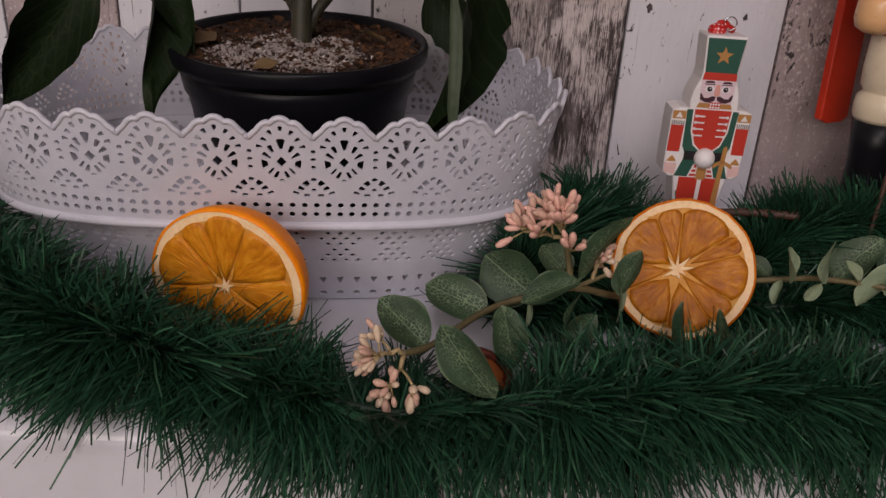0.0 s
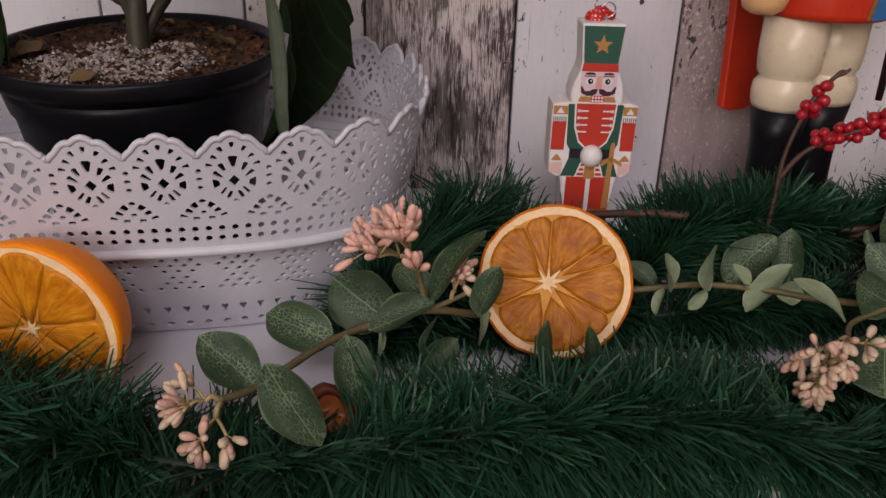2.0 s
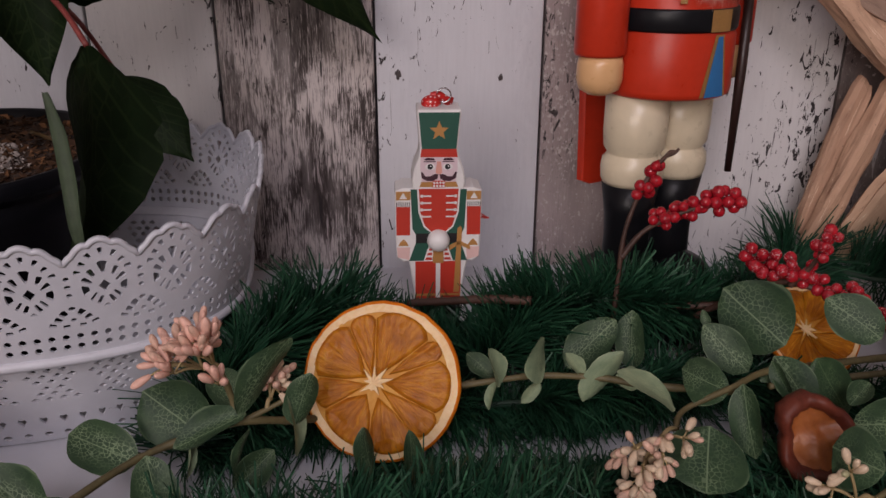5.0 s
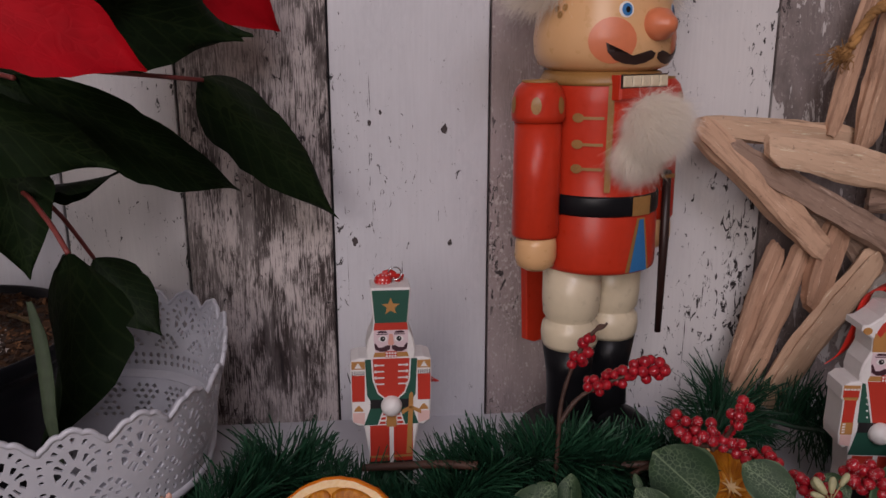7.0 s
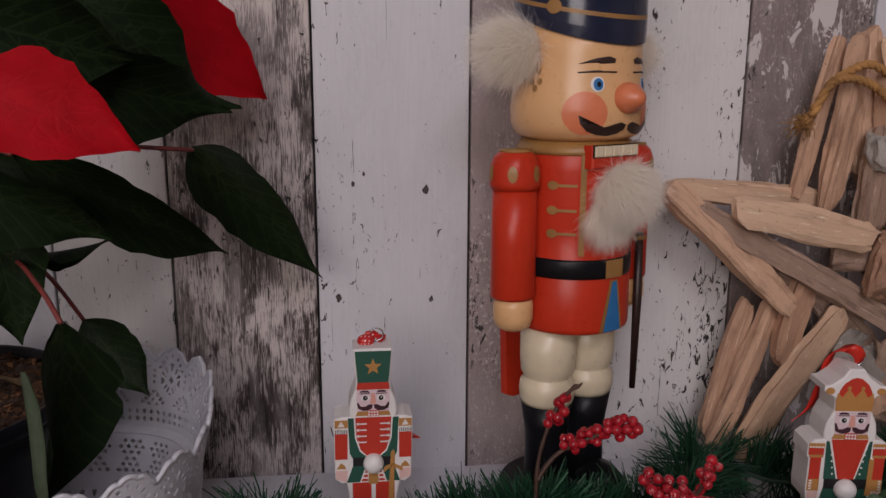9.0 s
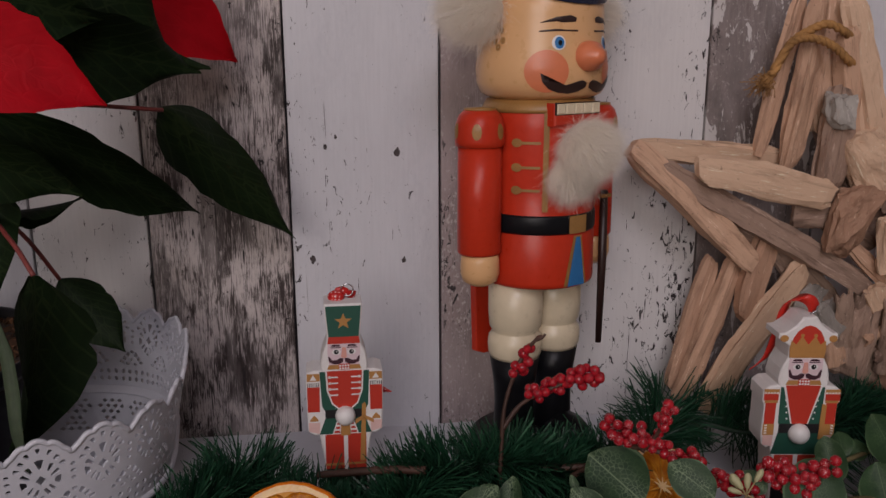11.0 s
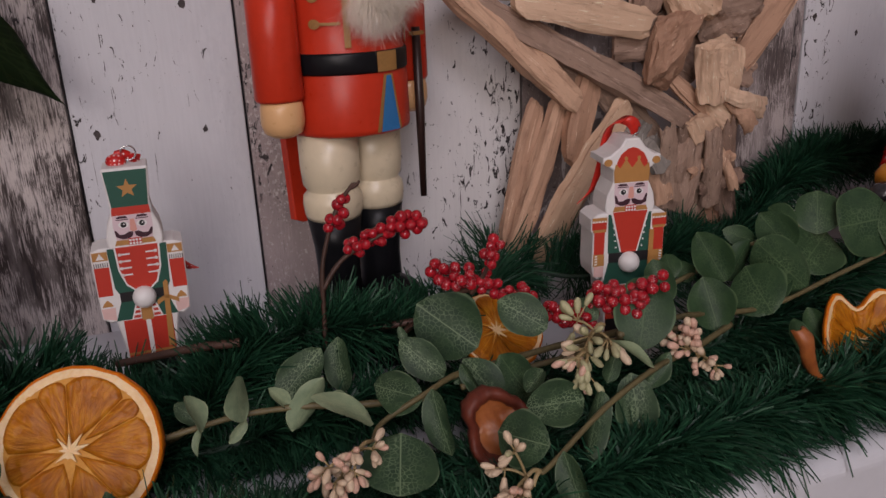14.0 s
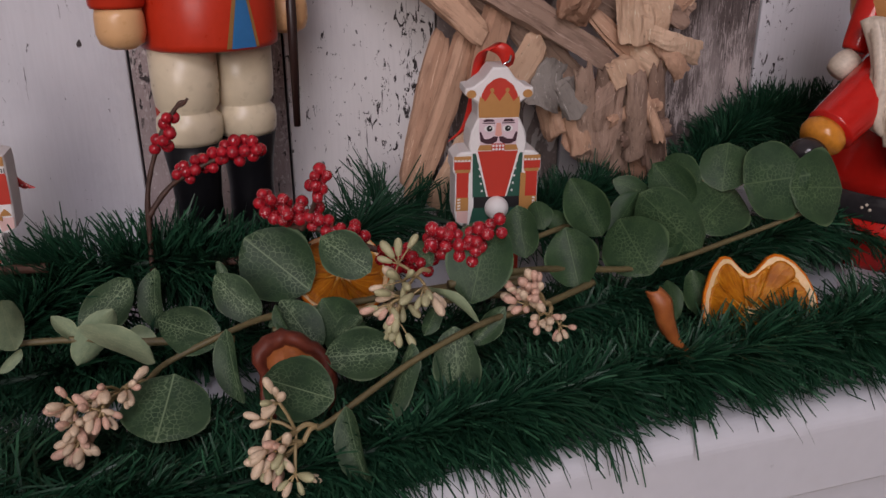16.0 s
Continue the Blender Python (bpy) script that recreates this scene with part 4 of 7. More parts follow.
def king():
    half = [(0, 147.5), (4, 147.5), (8, 142), (14, 137.5), (17.8, 137), (18, 133.5), (14.5, 131.5), (11.2, 129), (11, 121.5), (14.5, 114), (15.6, 107), (15, 103.5), (20, 103), (23.8, 100), (24, 92.5), (22.6, 91), (22.6, 78), (22.8, 70), (22, 64), (19, 61.5), (16.5, 63), (15.5, 57), (14, 42), (14, 12), (17, 9), (17, 0), (0, 0)]
    outline = half[::-1] + [(-x, z) for x, z in half[1:-1]]
    pr = []
    pr.append((1, 1, [(-10, 129), (-9.4, 134), (-7, 138.5), (-3, 141.6), (0, 142.4), (3, 141.6), (7, 138.5), (9.4, 134), (10, 129)]))
    pr.append((3, 2, [(-10.6, 121.6), (10.6, 121.6), (11, 128), (10.4, 133), (7.4, 130.2), (4, 135.6), (0, 130.2), (-4, 135.6), (-7.4, 130.2), (-10.4, 133), (-11, 128)]))
    for s in (-1, 1):
        pr.append((3, 3, ell(s * 4, 136, 1.1, 1.2, 10)))
        pr.append((3, 2, ell(s * 14.8, 134, 2.6, 2.2, 10)))
    face(pr, 114.6, 2.2)
    pr.append((2, 1, [(-13.6, 102.5), (13.6, 102.5), (13.2, 78), (-13.2, 78)]))
    pr.append((0, 2, [(-12, 103), (12, 103), (5.2, 77), (-5.2, 77)]))
    pr.append((1, 3, [(-10.8, 103.6), (10.8, 103.6), (4.4, 77), (-4.4, 77)]))
    pr.append((4, 4, [(-12.6, 72), (12.6, 72), (12.6, 78.2), (-12.6, 78.2)]))
    pr.append((2, 1, [(-12.8, 72), (12.8, 72), (16, 57.5), (-16, 57.5)]))
    for s in (-1, 1):
        for k in range(5):
            pr.append((0, 3, ell(s * (10.4 - 0.55 * k), 98 - 4.1 * k, 0.55, 0.6, 8)))
        pr.append((3, 1, [(s * 14.2, 98.2), (s * 23.4, 98.2), (s * 23.4, 101), (s * 14.2, 101)]))
        for k in range(5):
            pr.append((0, 2, ell(s * (15.2 + 1.85 * k), 98.6, 0.7, 0.6, 8)))
        pr.append((1, 1, [(s * 14.4, 93.6), (s * 23.4, 93.6), (s * 23.4, 98), (s * 14.4, 98)]))
        pr.append((3, 1, [(s * 14.6, 92), (s * 22.8, 92), (s * 22.8, 93.8), (s * 14.6, 93.8)]))
        pr.append((1, 1, [(s * 15.6, 78), (s * 22, 78), (s * 22, 92), (s * 15.4, 92)]))
        pr.append((3, 1, [(s * 15.4, 70.4), (s * 22.2, 70.4), (s * 22.2, 78), (s * 15.4, 78)]))
        for k in range(4):
            pr.append((0, 2, [(s * 19.8, 71.6 + 1.7 * k), (s * 21.4, 71.2 + 1.7 * k), (s * 21.4, 72.2 + 1.7 * k), (s * 19.8, 72.4 + 1.7 * k)]))
        pr.append((5, 1, [(s * 15.8, 63), (s * 21.6, 64), (s * 21.8, 70.2), (s * 15.6, 70.2)]))
        pr.append((1, 1, [(s * 1.2, 14), (s * 13.2, 14), (s * 13.4, 57), (s * 1.4, 57)]))
        pr.append((4, 2, [(s * 1.2, 1), (s * 16, 1), (s * 16, 8), (s * 13.2, 11), (s * 13.2, 35), (s * 1.2, 35)]))
    pr.append((3, 6, [(12.4, 68), (15.6, 68), (15.6, 91), (12.8, 91.4)]))
    th = empty("nutcracker_ornament", (0, 0, 0), 0, "flat wooden nutcracker ornament with a gold crown", "ornament", "wooden ornaments")
    th.matrix_world = pose(0.4187, 0.4265, 0.0, 0, 0.6, -7) @ Matrix.Diagonal((0.98, 0.98, 0.977, 1))
    toy_body(outline, pr).make("board", TOYS, th)
    Mesh().ball((0, -0.001, 0.072), 0.0066, 20, 12).make("ball", WHITE, th, "white wooden ball")
    R = Mesh()
    ribbon(R, [(0.006, 0.014, 0.145), (0.0065, 0.012, 0.150), (0.003, 0.011, 0.155), (-0.0025, 0.0125, 0.1565), (-0.0065, 0.0165, 0.153), (-0.0075, 0.022, 0.145), (-0.0085, 0.026, 0.129), (-0.012, 0.029, 0.112), (-0.019, 0.030, 0.104)], 0.0085, 0, (0.86, 0.3, 0.42))
    R.make("ribbon", RIBBON_PLAIN, th, "red ribbon loop")
    Q = Mesh()
    Q.tube([(0.002, 0.006, 0.1465), (0.003, 0.006, 0.1485), (0.006, 0.007, 0.1495), (0.007, 0.008, 0.1525)], 0.0006, 6)
    Q.make("ring", STEEL, th, "white cord")


drummer()
king()

# ---- driftwood star ----
def drift_mat(name, a, b, c):
    m, nt, bs = base_mat(name, 0.75)
    info = nt.nodes.new("ShaderNodeObjectInfo")
    vec = scaled(nt, 1, 1, 0.1)
    g = noise_node(nt, vec, 330, 6, 0.65, 0.4)
    crack = ramp(nt, noise_node(nt, scaled(nt, 1, 1, 0.07), 210, 5, 0.7, 0.8), [(0.28, (1, 1, 1)), (0.34, (0, 0, 0))])
    scuff = ramp(nt, noise_node(nt, scaled(nt, 1, 1, 0.5), 95, 6, 0.75, 1.0), [(0.6, (0, 0, 0)), (0.72, (1, 1, 1))])
    st = noise_node(nt, scaled(nt, 1, 1, 0.4), 45, 4, 0.6, 0.5)
    tone = ramp(nt, info.outputs["Random"], [(0.0, a), (0.55, b), (1.0, tuple(x * 0.7 + y * 0.3 for x, y in zip(a, c)))])
    d = mix(nt, ramp(nt, g, [(0.3, (0, 0, 0)), (0.46, (1, 1, 1))]), tuple(x * 0.78 for x in a), tone)
    d = mix(nt, math_node(nt, "MULTIPLY", ramp(nt, st, [(0.50, (0, 0, 0)), (0.68, (1, 1, 1))]), 0.75), d, c)
    spots = ramp(nt, noise_node(nt, scaled(nt, 1, 1, 1), 420, 2), [(0.7, (0, 0, 0)), (0.74, (1, 1, 1))])
    d = mix(nt, math_node(nt, "MULTIPLY", spots, 0.5), d, (0.08, 0.045, 0.025))
    scratch = ramp(nt, noise_node(nt, scaled(nt, 1, 1, 0.045), 640, 4, 0.7, 0.3), [(0.62, (0, 0, 0)), (0.67, (1, 1, 1))])
    d = mix(nt, math_node(nt, "MULTIPLY", scratch, 0.75), d, tuple(min(0.85, x * 1.3 + 0.12) for x in b))
    d = mix(nt, math_node(nt, "MULTIPLY", scuff, 0.45), d, tuple(min(0.8, x * 1.25 + 0.06) for x in b))
    d = mix(nt, math_node(nt, "MULTIPLY", crack, 0.8), d, (0.06, 0.036, 0.022))
    nt.links.new(d, bs.inputs["Base Color"])
    bump(nt, bs, math_node(nt, "SUBTRACT", g, crack), 0.55, 0.0013)
    bs.inputs["Specular IOR Level"].default_value = 0.3
    return m


DRIFT = drift_mat("driftwood", (0.42, 0.245, 0.16), (0.63, 0.405, 0.275), (0.19, 0.10, 0.066))
DRIFT_PALE = drift_mat("pale_driftwood", (0.60, 0.405, 0.275), (0.75, 0.53, 0.375), (0.40, 0.245, 0.155))
DRIFT_GREY = drift_mat("brown_driftwood", (0.235, 0.15, 0.112), (0.385, 0.265, 0.20), (0.11, 0.07, 0.053))
DRIFT_ASH = drift_mat("ashen_driftwood", (0.27, 0.24, 0.215), (0.42, 0.385, 0.35), (0.12, 0.10, 0.085))
TWINE = paint("jute_twine", (0.42, 0.215, 0.07), 0.85, 0.25, 300, 0.5)


def driftwood(parent, a, b, w, t, seed, mat, twist=0.3, taper=(0.85, 0.8), knobby=0.12):
    """A worn stick from a to b: uneven section, blunt rounded ends."""
    rng = random.Random(seed)
    a, b = Vector(a), Vector(b)
    d = b - a
    L = d.length
    q = d.to_track_quat("Z", "Y").to_matrix().to_4x4()
    # turn the wide side to the front
    best = Matrix.Identity(4)
    fx = (q.to_3x3() @ Vector((1, 0, 0)))
    if abs(fx.y) > 0.7:
        best = Matrix.Rotation(math.pi / 2, 4, "Z")
    seg, rows = 14, max(12, int(L / 0.006))
    shape = [1 + rng.uniform(-0.26, 0.14) for _ in range(seg)]
    ends = [[0.28 * w * noise.noise(Vector((math.cos(6.283 * j / seg) * 1.3, math.sin(6.283 * j / seg) * 1.3, seed * 2.3 + e * 9))) for j in range(seg)] for e in range(2)]
    slant = (rng.uniform(-0.8, 0.8), rng.uniform(-0.8, 0.8))
    ph = [rng.uniform(0, 6.28) for _ in range(4)]
    off = Vector((rng.uniform(0, 50), rng.uniform(0, 50), rng.uniform(0, 50)))
    vs, fs = [], []
    for i in range(rows + 1):
        f = i / rows
        end = min(f, 1 - f) * L
        close = min(1.0, 0.74 + 0.26 * math.sqrt(min(1.0, end / (0.3 * min(w, t)))))
        k = (taper[0] + (1 - taper[0]) * min(1, f * 3)) * (taper[1] + (1 - taper[1]) * min(1, (1 - f) * 3)) * close
        bx, by = 0.08 * w * math.sin(3 * f + ph[0]), 0.06 * t * math.sin(2.5 * f + ph[1])
        tw = twist * (f - 0.5) + 0.15 * math.sin(4 * f + ph[2])
        for j in range(seg):
            an = 2 * math.pi * j / seg
            c, s = math.cos(an), math.sin(an)
            c, s = math.copysign(abs(c) ** 0.5, c), math.copysign(abs(s) ** 0.5, s)
            r = shape[j] * k * (1 + knobby * noise.noise(Vector((c * 1.4, s * 1.4, f * L * 42)) + off) + 0.05 * noise.noise(Vector((c * 3.2, s * 3.2, f * L * 30)) + off) + 0.05 * noise.noise(Vector((c * 4, s * 4, f * L * 160)) + off) - 0.11 * max(0.0, noise.noise(Vector((c * 5, s * 5, f * L * 12)) + off)) + 0.07 * noise.noise(Vector((c * 0.8, s * 0.8, f * L * 75)) + off))
            x, y = c * w / 2 * r, s * t / 2 * r
            vs.append((bx + x * math.cos(tw) - y * math.sin(tw), by + x * math.sin(tw) + y * math.cos(tw), f * L + (-(ends[0][j] * 0.5 + slant[0] * x) * max(0, 1 - f * 4) + (ends[1][j] * 0.5 + slant[1] * x) * max(0, 1 - (1 - f) * 4))))
    for i in range(rows):
        for j in range(seg):
            fs.append((i * seg + j, i * seg + (j + 1) % seg, (i + 1) * seg + (j + 1) % seg, (i + 1) * seg + j))
    fs.append(tuple(reversed(range(seg))))
    fs.append(tuple(rows * seg + j for j in range(seg)))
    M = Mesh().add(vs, fs[:-2], None, 0, False).add([vs[k] for k in range(seg)] + [vs[rows * seg + k] for k in range(seg)], [tuple(reversed(range(seg))), tuple(range(seg, 2 * seg))], None, 0, False)
    ob = M.make("driftwood_piece", mat, parent)
    ob.matrix_basis = Matrix.Translation(a) @ q @ best
    return ob


def chunk(parent, a, b, w, t, seed, mat):
    """A broken block of split wood: an angular hull with torn fibres along its grain."""
    rng = random.Random(seed)
    a, b = Vector(a), Vector(b)
    L = (b - a).length
    q = (b - a).to_track_quat("Z", "Y").to_matrix().to_4x4()
    if abs((q.to_3x3() @ Vector((1, 0, 0))).y) > 0.7:
        q = q @ Matrix.Rotation(math.pi / 2, 4, "Z")
    bm = bmesh.new()
    for _ in range(26):
        v = Vector((rng.uniform(-1, 1), rng.uniform(-1, 1), rng.uniform(-1, 1)))
        k = max(abs(v.x), abs(v.y), abs(v.z))
        v = v / k * rng.uniform(0.86, 1.0)
        bm.verts.new((v.x * w * 0.5, v.y * t * 0.5, L / 2 + v.z * L * 0.53))
    res = bmesh.ops.convex_hull(bm, input=bm.verts)
    bmesh.ops.delete(bm, geom=[v for v in bm.verts if not v.link_faces], context="VERTS")
    for _ in range(3):
        bmesh.ops.subdivide_edges(bm, edges=[e for e in bm.edges if e.calc_length() > 0.0028], cuts=1, use_grid_fill=True)
    bmesh.ops.triangulate(bm, faces=bm.faces)
    bm.normal_update()
    off = Vector((seed * 3.7, seed * 1.3, 0))
    mv = [(v, v.normal * (0.0021 * noise.noise(Vector((v.co.x * 240, v.co.y * 240, v.co.z * 45)) + off) + 0.0022 * noise.noise(v.co * 70 + off) + 0.0006 * noise.noise(v.co * 210 + off) - 0.0045 * max(0.0, noise.noise(Vector((v.co.x * 130, v.co.y * 130, v.co.z * 26)) + off) - 0.12) - 0.0005)) for v in bm.verts]
    for v, d in mv:
        v.co += d
    ob = Mesh().add([v.co.copy() for v in bm.verts], [tuple(v.index for v in f.verts) for f in bm.faces], None, 0, False).make("driftwood_piece", mat, parent)
    bm.free()
    ob.matrix_basis = Matrix.Translation(a) @ q
    return ob


star = empty("driftwood_star", (0, 0, 0), 0, "star built from layered pieces of driftwood, leaning on the boards", "star")
# start, end, width, thickness, material
def stick(ax, ay, az, bx, by, bz, w, t, mt):
    seed = 40 + len(star.children)
    L = math.dist((ax, ay, az), (bx, by, bz))
    if L < 2.6 * w:
        chunk(star, (ax, ay, az), (bx, by, bz), w, t * 1.25, seed, mt)
    else:
        driftwood(star, (ax, ay, az), (bx, by, bz), w, t, seed, mt, 0.25 if w < 0.03 else 0.1, knobby=0.2 if w < 0.03 else 0.3)


stick(0.353, 0.556, 0.231, 0.449, 0.55, 0.142, 0.020, 0.014, DRIFT)
stick(0.357, 0.572, 0.231, 0.475, 0.572, 0.219, 0.019, 0.012, DRIFT_PALE)
stick(0.397, 0.543, 0.216, 0.4985, 0.538, 0.199, 0.026, 0.013, DRIFT_PALE)
stick(0.372, 0.555, 0.219, 0.54, 0.545, 0.121, 0.020, 0.015, DRIFT_GREY)
stick(0.405, 0.567, 0.191, 0.47, 0.565, 0.152, 0.02, 0.012, DRIFT_GREY)
stick(0.461, 0.558, 0.163, 0.448, 0.555, 0.1, 0.022, 0.014, DRIFT)
stick(0.489, 0.55, 0.139, 0.418, 0.551, 0.028, 0.024, 0.015, DRIFT_PALE)
stick(0.441, 0.562, 0.143, 0.404, 0.56, 0.035, 0.021, 0.013, DRIFT)
stick(0.428, 0.572, 0.143, 0.399, 0.57, 0.04, 0.016, 0.012, DRIFT)
# upper arm
stick(0.482, 0.574, 0.334, 0.452, 0.566, 0.222, 0.013, 0.011, DRIFT)
stick(0.489, 0.562, 0.336, 0.4715, 0.556, 0.214, 0.019, 0.014, DRIFT)
stick(0.5, 0.57, 0.339, 0.5, 0.566, 0.24, 0.019, 0.013, DRIFT)
stick(0.508, 0.558, 0.334, 0.541, 0.552, 0.21, 0.022, 0.016, DRIFT_PALE)
stick(0.503, 0.551, 0.312, 0.526, 0.556, 0.212, 0.016, 0.014, DRIFT)
stick(0.501, 0.548, 0.272, 0.495, 0.545, 0.2, 0.024, 0.018, DRIFT_GREY)
stick(0.4935, 0.538, 0.272, 0.501, 0.538, 0.244, 0.022, 0.018, DRIFT_ASH)
stick(0.508, 0.572, 0.27, 0.53, 0.57, 0.19, 0.03, 0.012, DRIFT_GREY)
# middle
stick(0.514, 0.54, 0.240, 0.542, 0.537, 0.194, 0.038, 0.02, DRIFT_PALE)
stick(0.516, 0.532, 0.204, 0.5035, 0.533, 0.152, 0.030, 0.019, DRIFT)
stick(0.550, 0.534, 0.183, 0.5535, 0.535, 0.136, 0.040, 0.018, DRIFT_PALE)
stick(0.476, 0.552, 0.184, 0.52, 0.55, 0.19, 0.034, 0.014, DRIFT_GREY)
stick(0.545, 0.545, 0.199, 0.603, 0.550, 0.203, 0.047, 0.020, DRIFT_GREY)
stick(0.632, 0.560, 0.213, 0.576, 0.552, 0.156, 0.021, 0.013, DRIFT)
stick(0.641, 0.562, 0.214, 0.592, 0.557, 0.157, 0.011, 0.012, DRIFT_PALE)
stick(0.573, 0.552, 0.165, 0.598, 0.556, 0.15, 0.024, 0.014, DRIFT_GREY)
stick(0.51, 0.566, 0.19, 0.56, 0.567, 0.16, 0.044, 0.014, DRIFT_GREY)
stick(0.545, 0.566, 0.21, 0.6, 0.57, 0.195, 0.034, 0.012, DRIFT_GREY)
stick(0.478, 0.566, 0.15, 0.53, 0.566, 0.1, 0.026, 0.012, DRIFT_GREY)
stick(0.527, 0.572, 0.22, 0.548, 0.572, 0.19, 0.03, 0.01, DRIFT_GREY)
# lower right arm
stick(0.5455, 0.538, 0.142, 0.576, 0.537, 0.120, 0.026, 0.009, DRIFT_PALE)
stick(0.52, 0.546, 0.158, 0.566, 0.54, 0.118, 0.012, 0.009, DRIFT)
stick(0.534, 0.545, 0.124, 0.525, 0.548, 0.055, 0.036, 0.02, DRIFT_GREY)
stick(0.545, 0.549, 0.118, 0.551, 0.55, 0.045, 0.018, 0.014, DRIFT_GREY)
stick(0.539, 0.537, 0.128, 0.547, 0.536, 0.11, 0.022, 0.01, DRIFT_PALE)
stick(0.556, 0.548, 0.121, 0.586, 0.552, 0.03, 0.016, 0.012, DRIFT_GREY)
stick(0.566, 0.555, 0.13, 0.592, 0.558, 0.045, 0.011, 0.01, DRIFT)
stick(0.497, 0.556, 0.125, 0.508, 0.556, 0.07, 0.028, 0.014, DRIFT)
stick(0.503, 0.542, 0.116, 0.515, 0.541, 0.088, 0.02, 0.012, DRIFT_ASH)
stick(0.512, 0.546, 0.094, 0.519, 0.545, 0.062, 0.024, 0.014, DRIFT)
stick(0.541, 0.555, 0.07, 0.592, 0.557, 0.03, 0.03, 0.015, DRIFT)
stick(0.553, 0.543, 0.112, 0.5605, 0.546, 0.07, 0.005, 0.005, DRIFT)
stick(0.562, 0.541, 0.108, 0.570, 0.545, 0.05, 0.004, 0.004, DRIFT_GREY)
stick(0.538, 0.541, 0.07, 0.572, 0.545, 0.082, 0.005, 0.005, DRIFT_GREY)


def bark(ax, ay, az, bx, by, bz, w, curl, seed, mt):
    """A curled strip of torn wood, thin, with ragged ends and edges."""
    rng = random.Random(seed)
    a, b = Vector((ax, ay, az)), Vector((bx, by, bz))
    d = b - a
    side = d.cross(Vector((0, 1, 0))).normalized()
    out = Vector((0, -1, 0))
    rows, cols = 14, 8
    vs, fs = [], []
    for layer in (0.0, 0.0016):
        for i in range(rows + 1):
            f = i / rows
            for j in range(cols + 1):
                u = -1 + 2 * j / cols
                rag = 1 + 0.18 * noise.noise(Vector((f * 6, u * 2, seed * 1.7)))
                jag = 0.10 * noise.noise(Vector((u * 5, seed * 3.1, 2))) * (1 if i in (0, rows) else 0)
                ang = u * curl * (0.7 + 0.5 * f)
                lift = w * 0.5 * (math.cos(ang) - 1) / max(0.2, curl) + 0.0008 * noise.noise(Vector((u * 3, f * 7, seed))) + 0.006 * math.sin(3.1 * f + seed)
                vs.append(a + d * (f + jag) + side * (w * 0.5 * rag * math.sin(ang) / max(0.2, curl)) + out * (lift - layer))
    n1 = (rows + 1) * (cols + 1)
    for layer in (0, n1):
        for i in range(rows):
            for j in range(cols):
                k = layer + i * (cols + 1) + j
                fs.append((k, k + 1, k + cols + 2, k + cols + 1))
    loop = [j for j in range(cols + 1)] + [i * (cols + 1) + cols for i in range(1, rows + 1)] + [rows * (cols + 1) + j for j in range(cols - 1, -1, -1)] + [i * (cols + 1) for i in range(rows - 1, 0, -1)]
    for p, q in zip(loop, loop[1:] + loop[:1]):
        fs.append((p, q, n1 + q, n1 + p))
    Mesh().add(vs, fs, None, 0, False).make("driftwood_piece", mt, star)


bark(0.550, 0.532, 0.120, 0.560, 0.530, 0.058, 0.022, 1.3, 1, DRIFT_GREY)
bark(0.566, 0.535, 0.124, 0.583, 0.538, 0.045, 0.018, 1.1, 2, DRIFT_GREY)
bark(0.534, 0.530, 0.086, 0.572, 0.529, 0.096, 0.014, 1.5, 3, DRIFT)
bark(0.545, 0.528, 0.070, 0.578, 0.530, 0.080, 0.016, 1.2, 4, DRIFT_GREY)
bark(0.556, 0.528, 0.112, 0.571, 0.530, 0.072, 0.012, 1.6, 5, DRIFT)
bark(0.563, 0.531, 0.140, 0.585, 0.530, 0.116, 0.014, 0.8, 6, DRIFT)
bark(0.553, 0.528, 0.146, 0.600, 0.531, 0.128, 0.015, 0.6, 7, DRIFT_PALE)
bark(0.512, 0.534, 0.124, 0.527, 0.533, 0.066, 0.020, 1.1, 8, DRIFT_GREY)
bark(0.531, 0.536, 0.122, 0.540, 0.534, 0.070, 0.020, 1.2, 9, DRIFT_GREY)
bark(0.497, 0.534, 0.128, 0.486, 0.533, 0.098, 0.024, 0.7, 10, DRIFT_ASH)


def twine(pts, r):
    line = spline(pts, 10)
    M = Mesh()
    for ph in (0, math.pi):
        tw = []
        for i, p in enumerate(line):
            d = (line[min(i + 1, len(line) - 1)] - line[max(i - 1, 0)]).normalized()
            u = d.cross(Vector((0.3, 0.9, 0.2))).normalized()
            v = d.cross(u)
            tw.append(p + (u * math.cos(i * 0.9 + ph) + v * math.sin(i * 0.9 + ph)) * r * 0.6)
        M.tube(tw, r, 6)
    return M


T = twine([(0.447, 0.549, 0.2775), (0.455, 0.549, 0.291), (0.4625, 0.548, 0.3035), (0.473, 0.546, 0.311), (0.485, 0.544, 0.3155), (0.499, 0.544, 0.3095), (0.513, 0.556, 0.304)], 0.0021)
T2 = twine([(0.4485, 0.546, 0.281), (0.459, 0.545, 0.3015), (0.468, 0.542, 0.306), (0.481, 0.541, 0.304), (0.492, 0.541, 0.2985), (0.503, 0.543, 0.2905), (0.516, 0.556, 0.287)], 0.0021)
T.v, T.f = T.v + T2.v, T.f + [tuple(k + len(T.v) for k in f) for f in T2.f]
T.sm, T.mi = T.sm + T2.sm, T.mi + T2.mi
rng = random.Random(4)
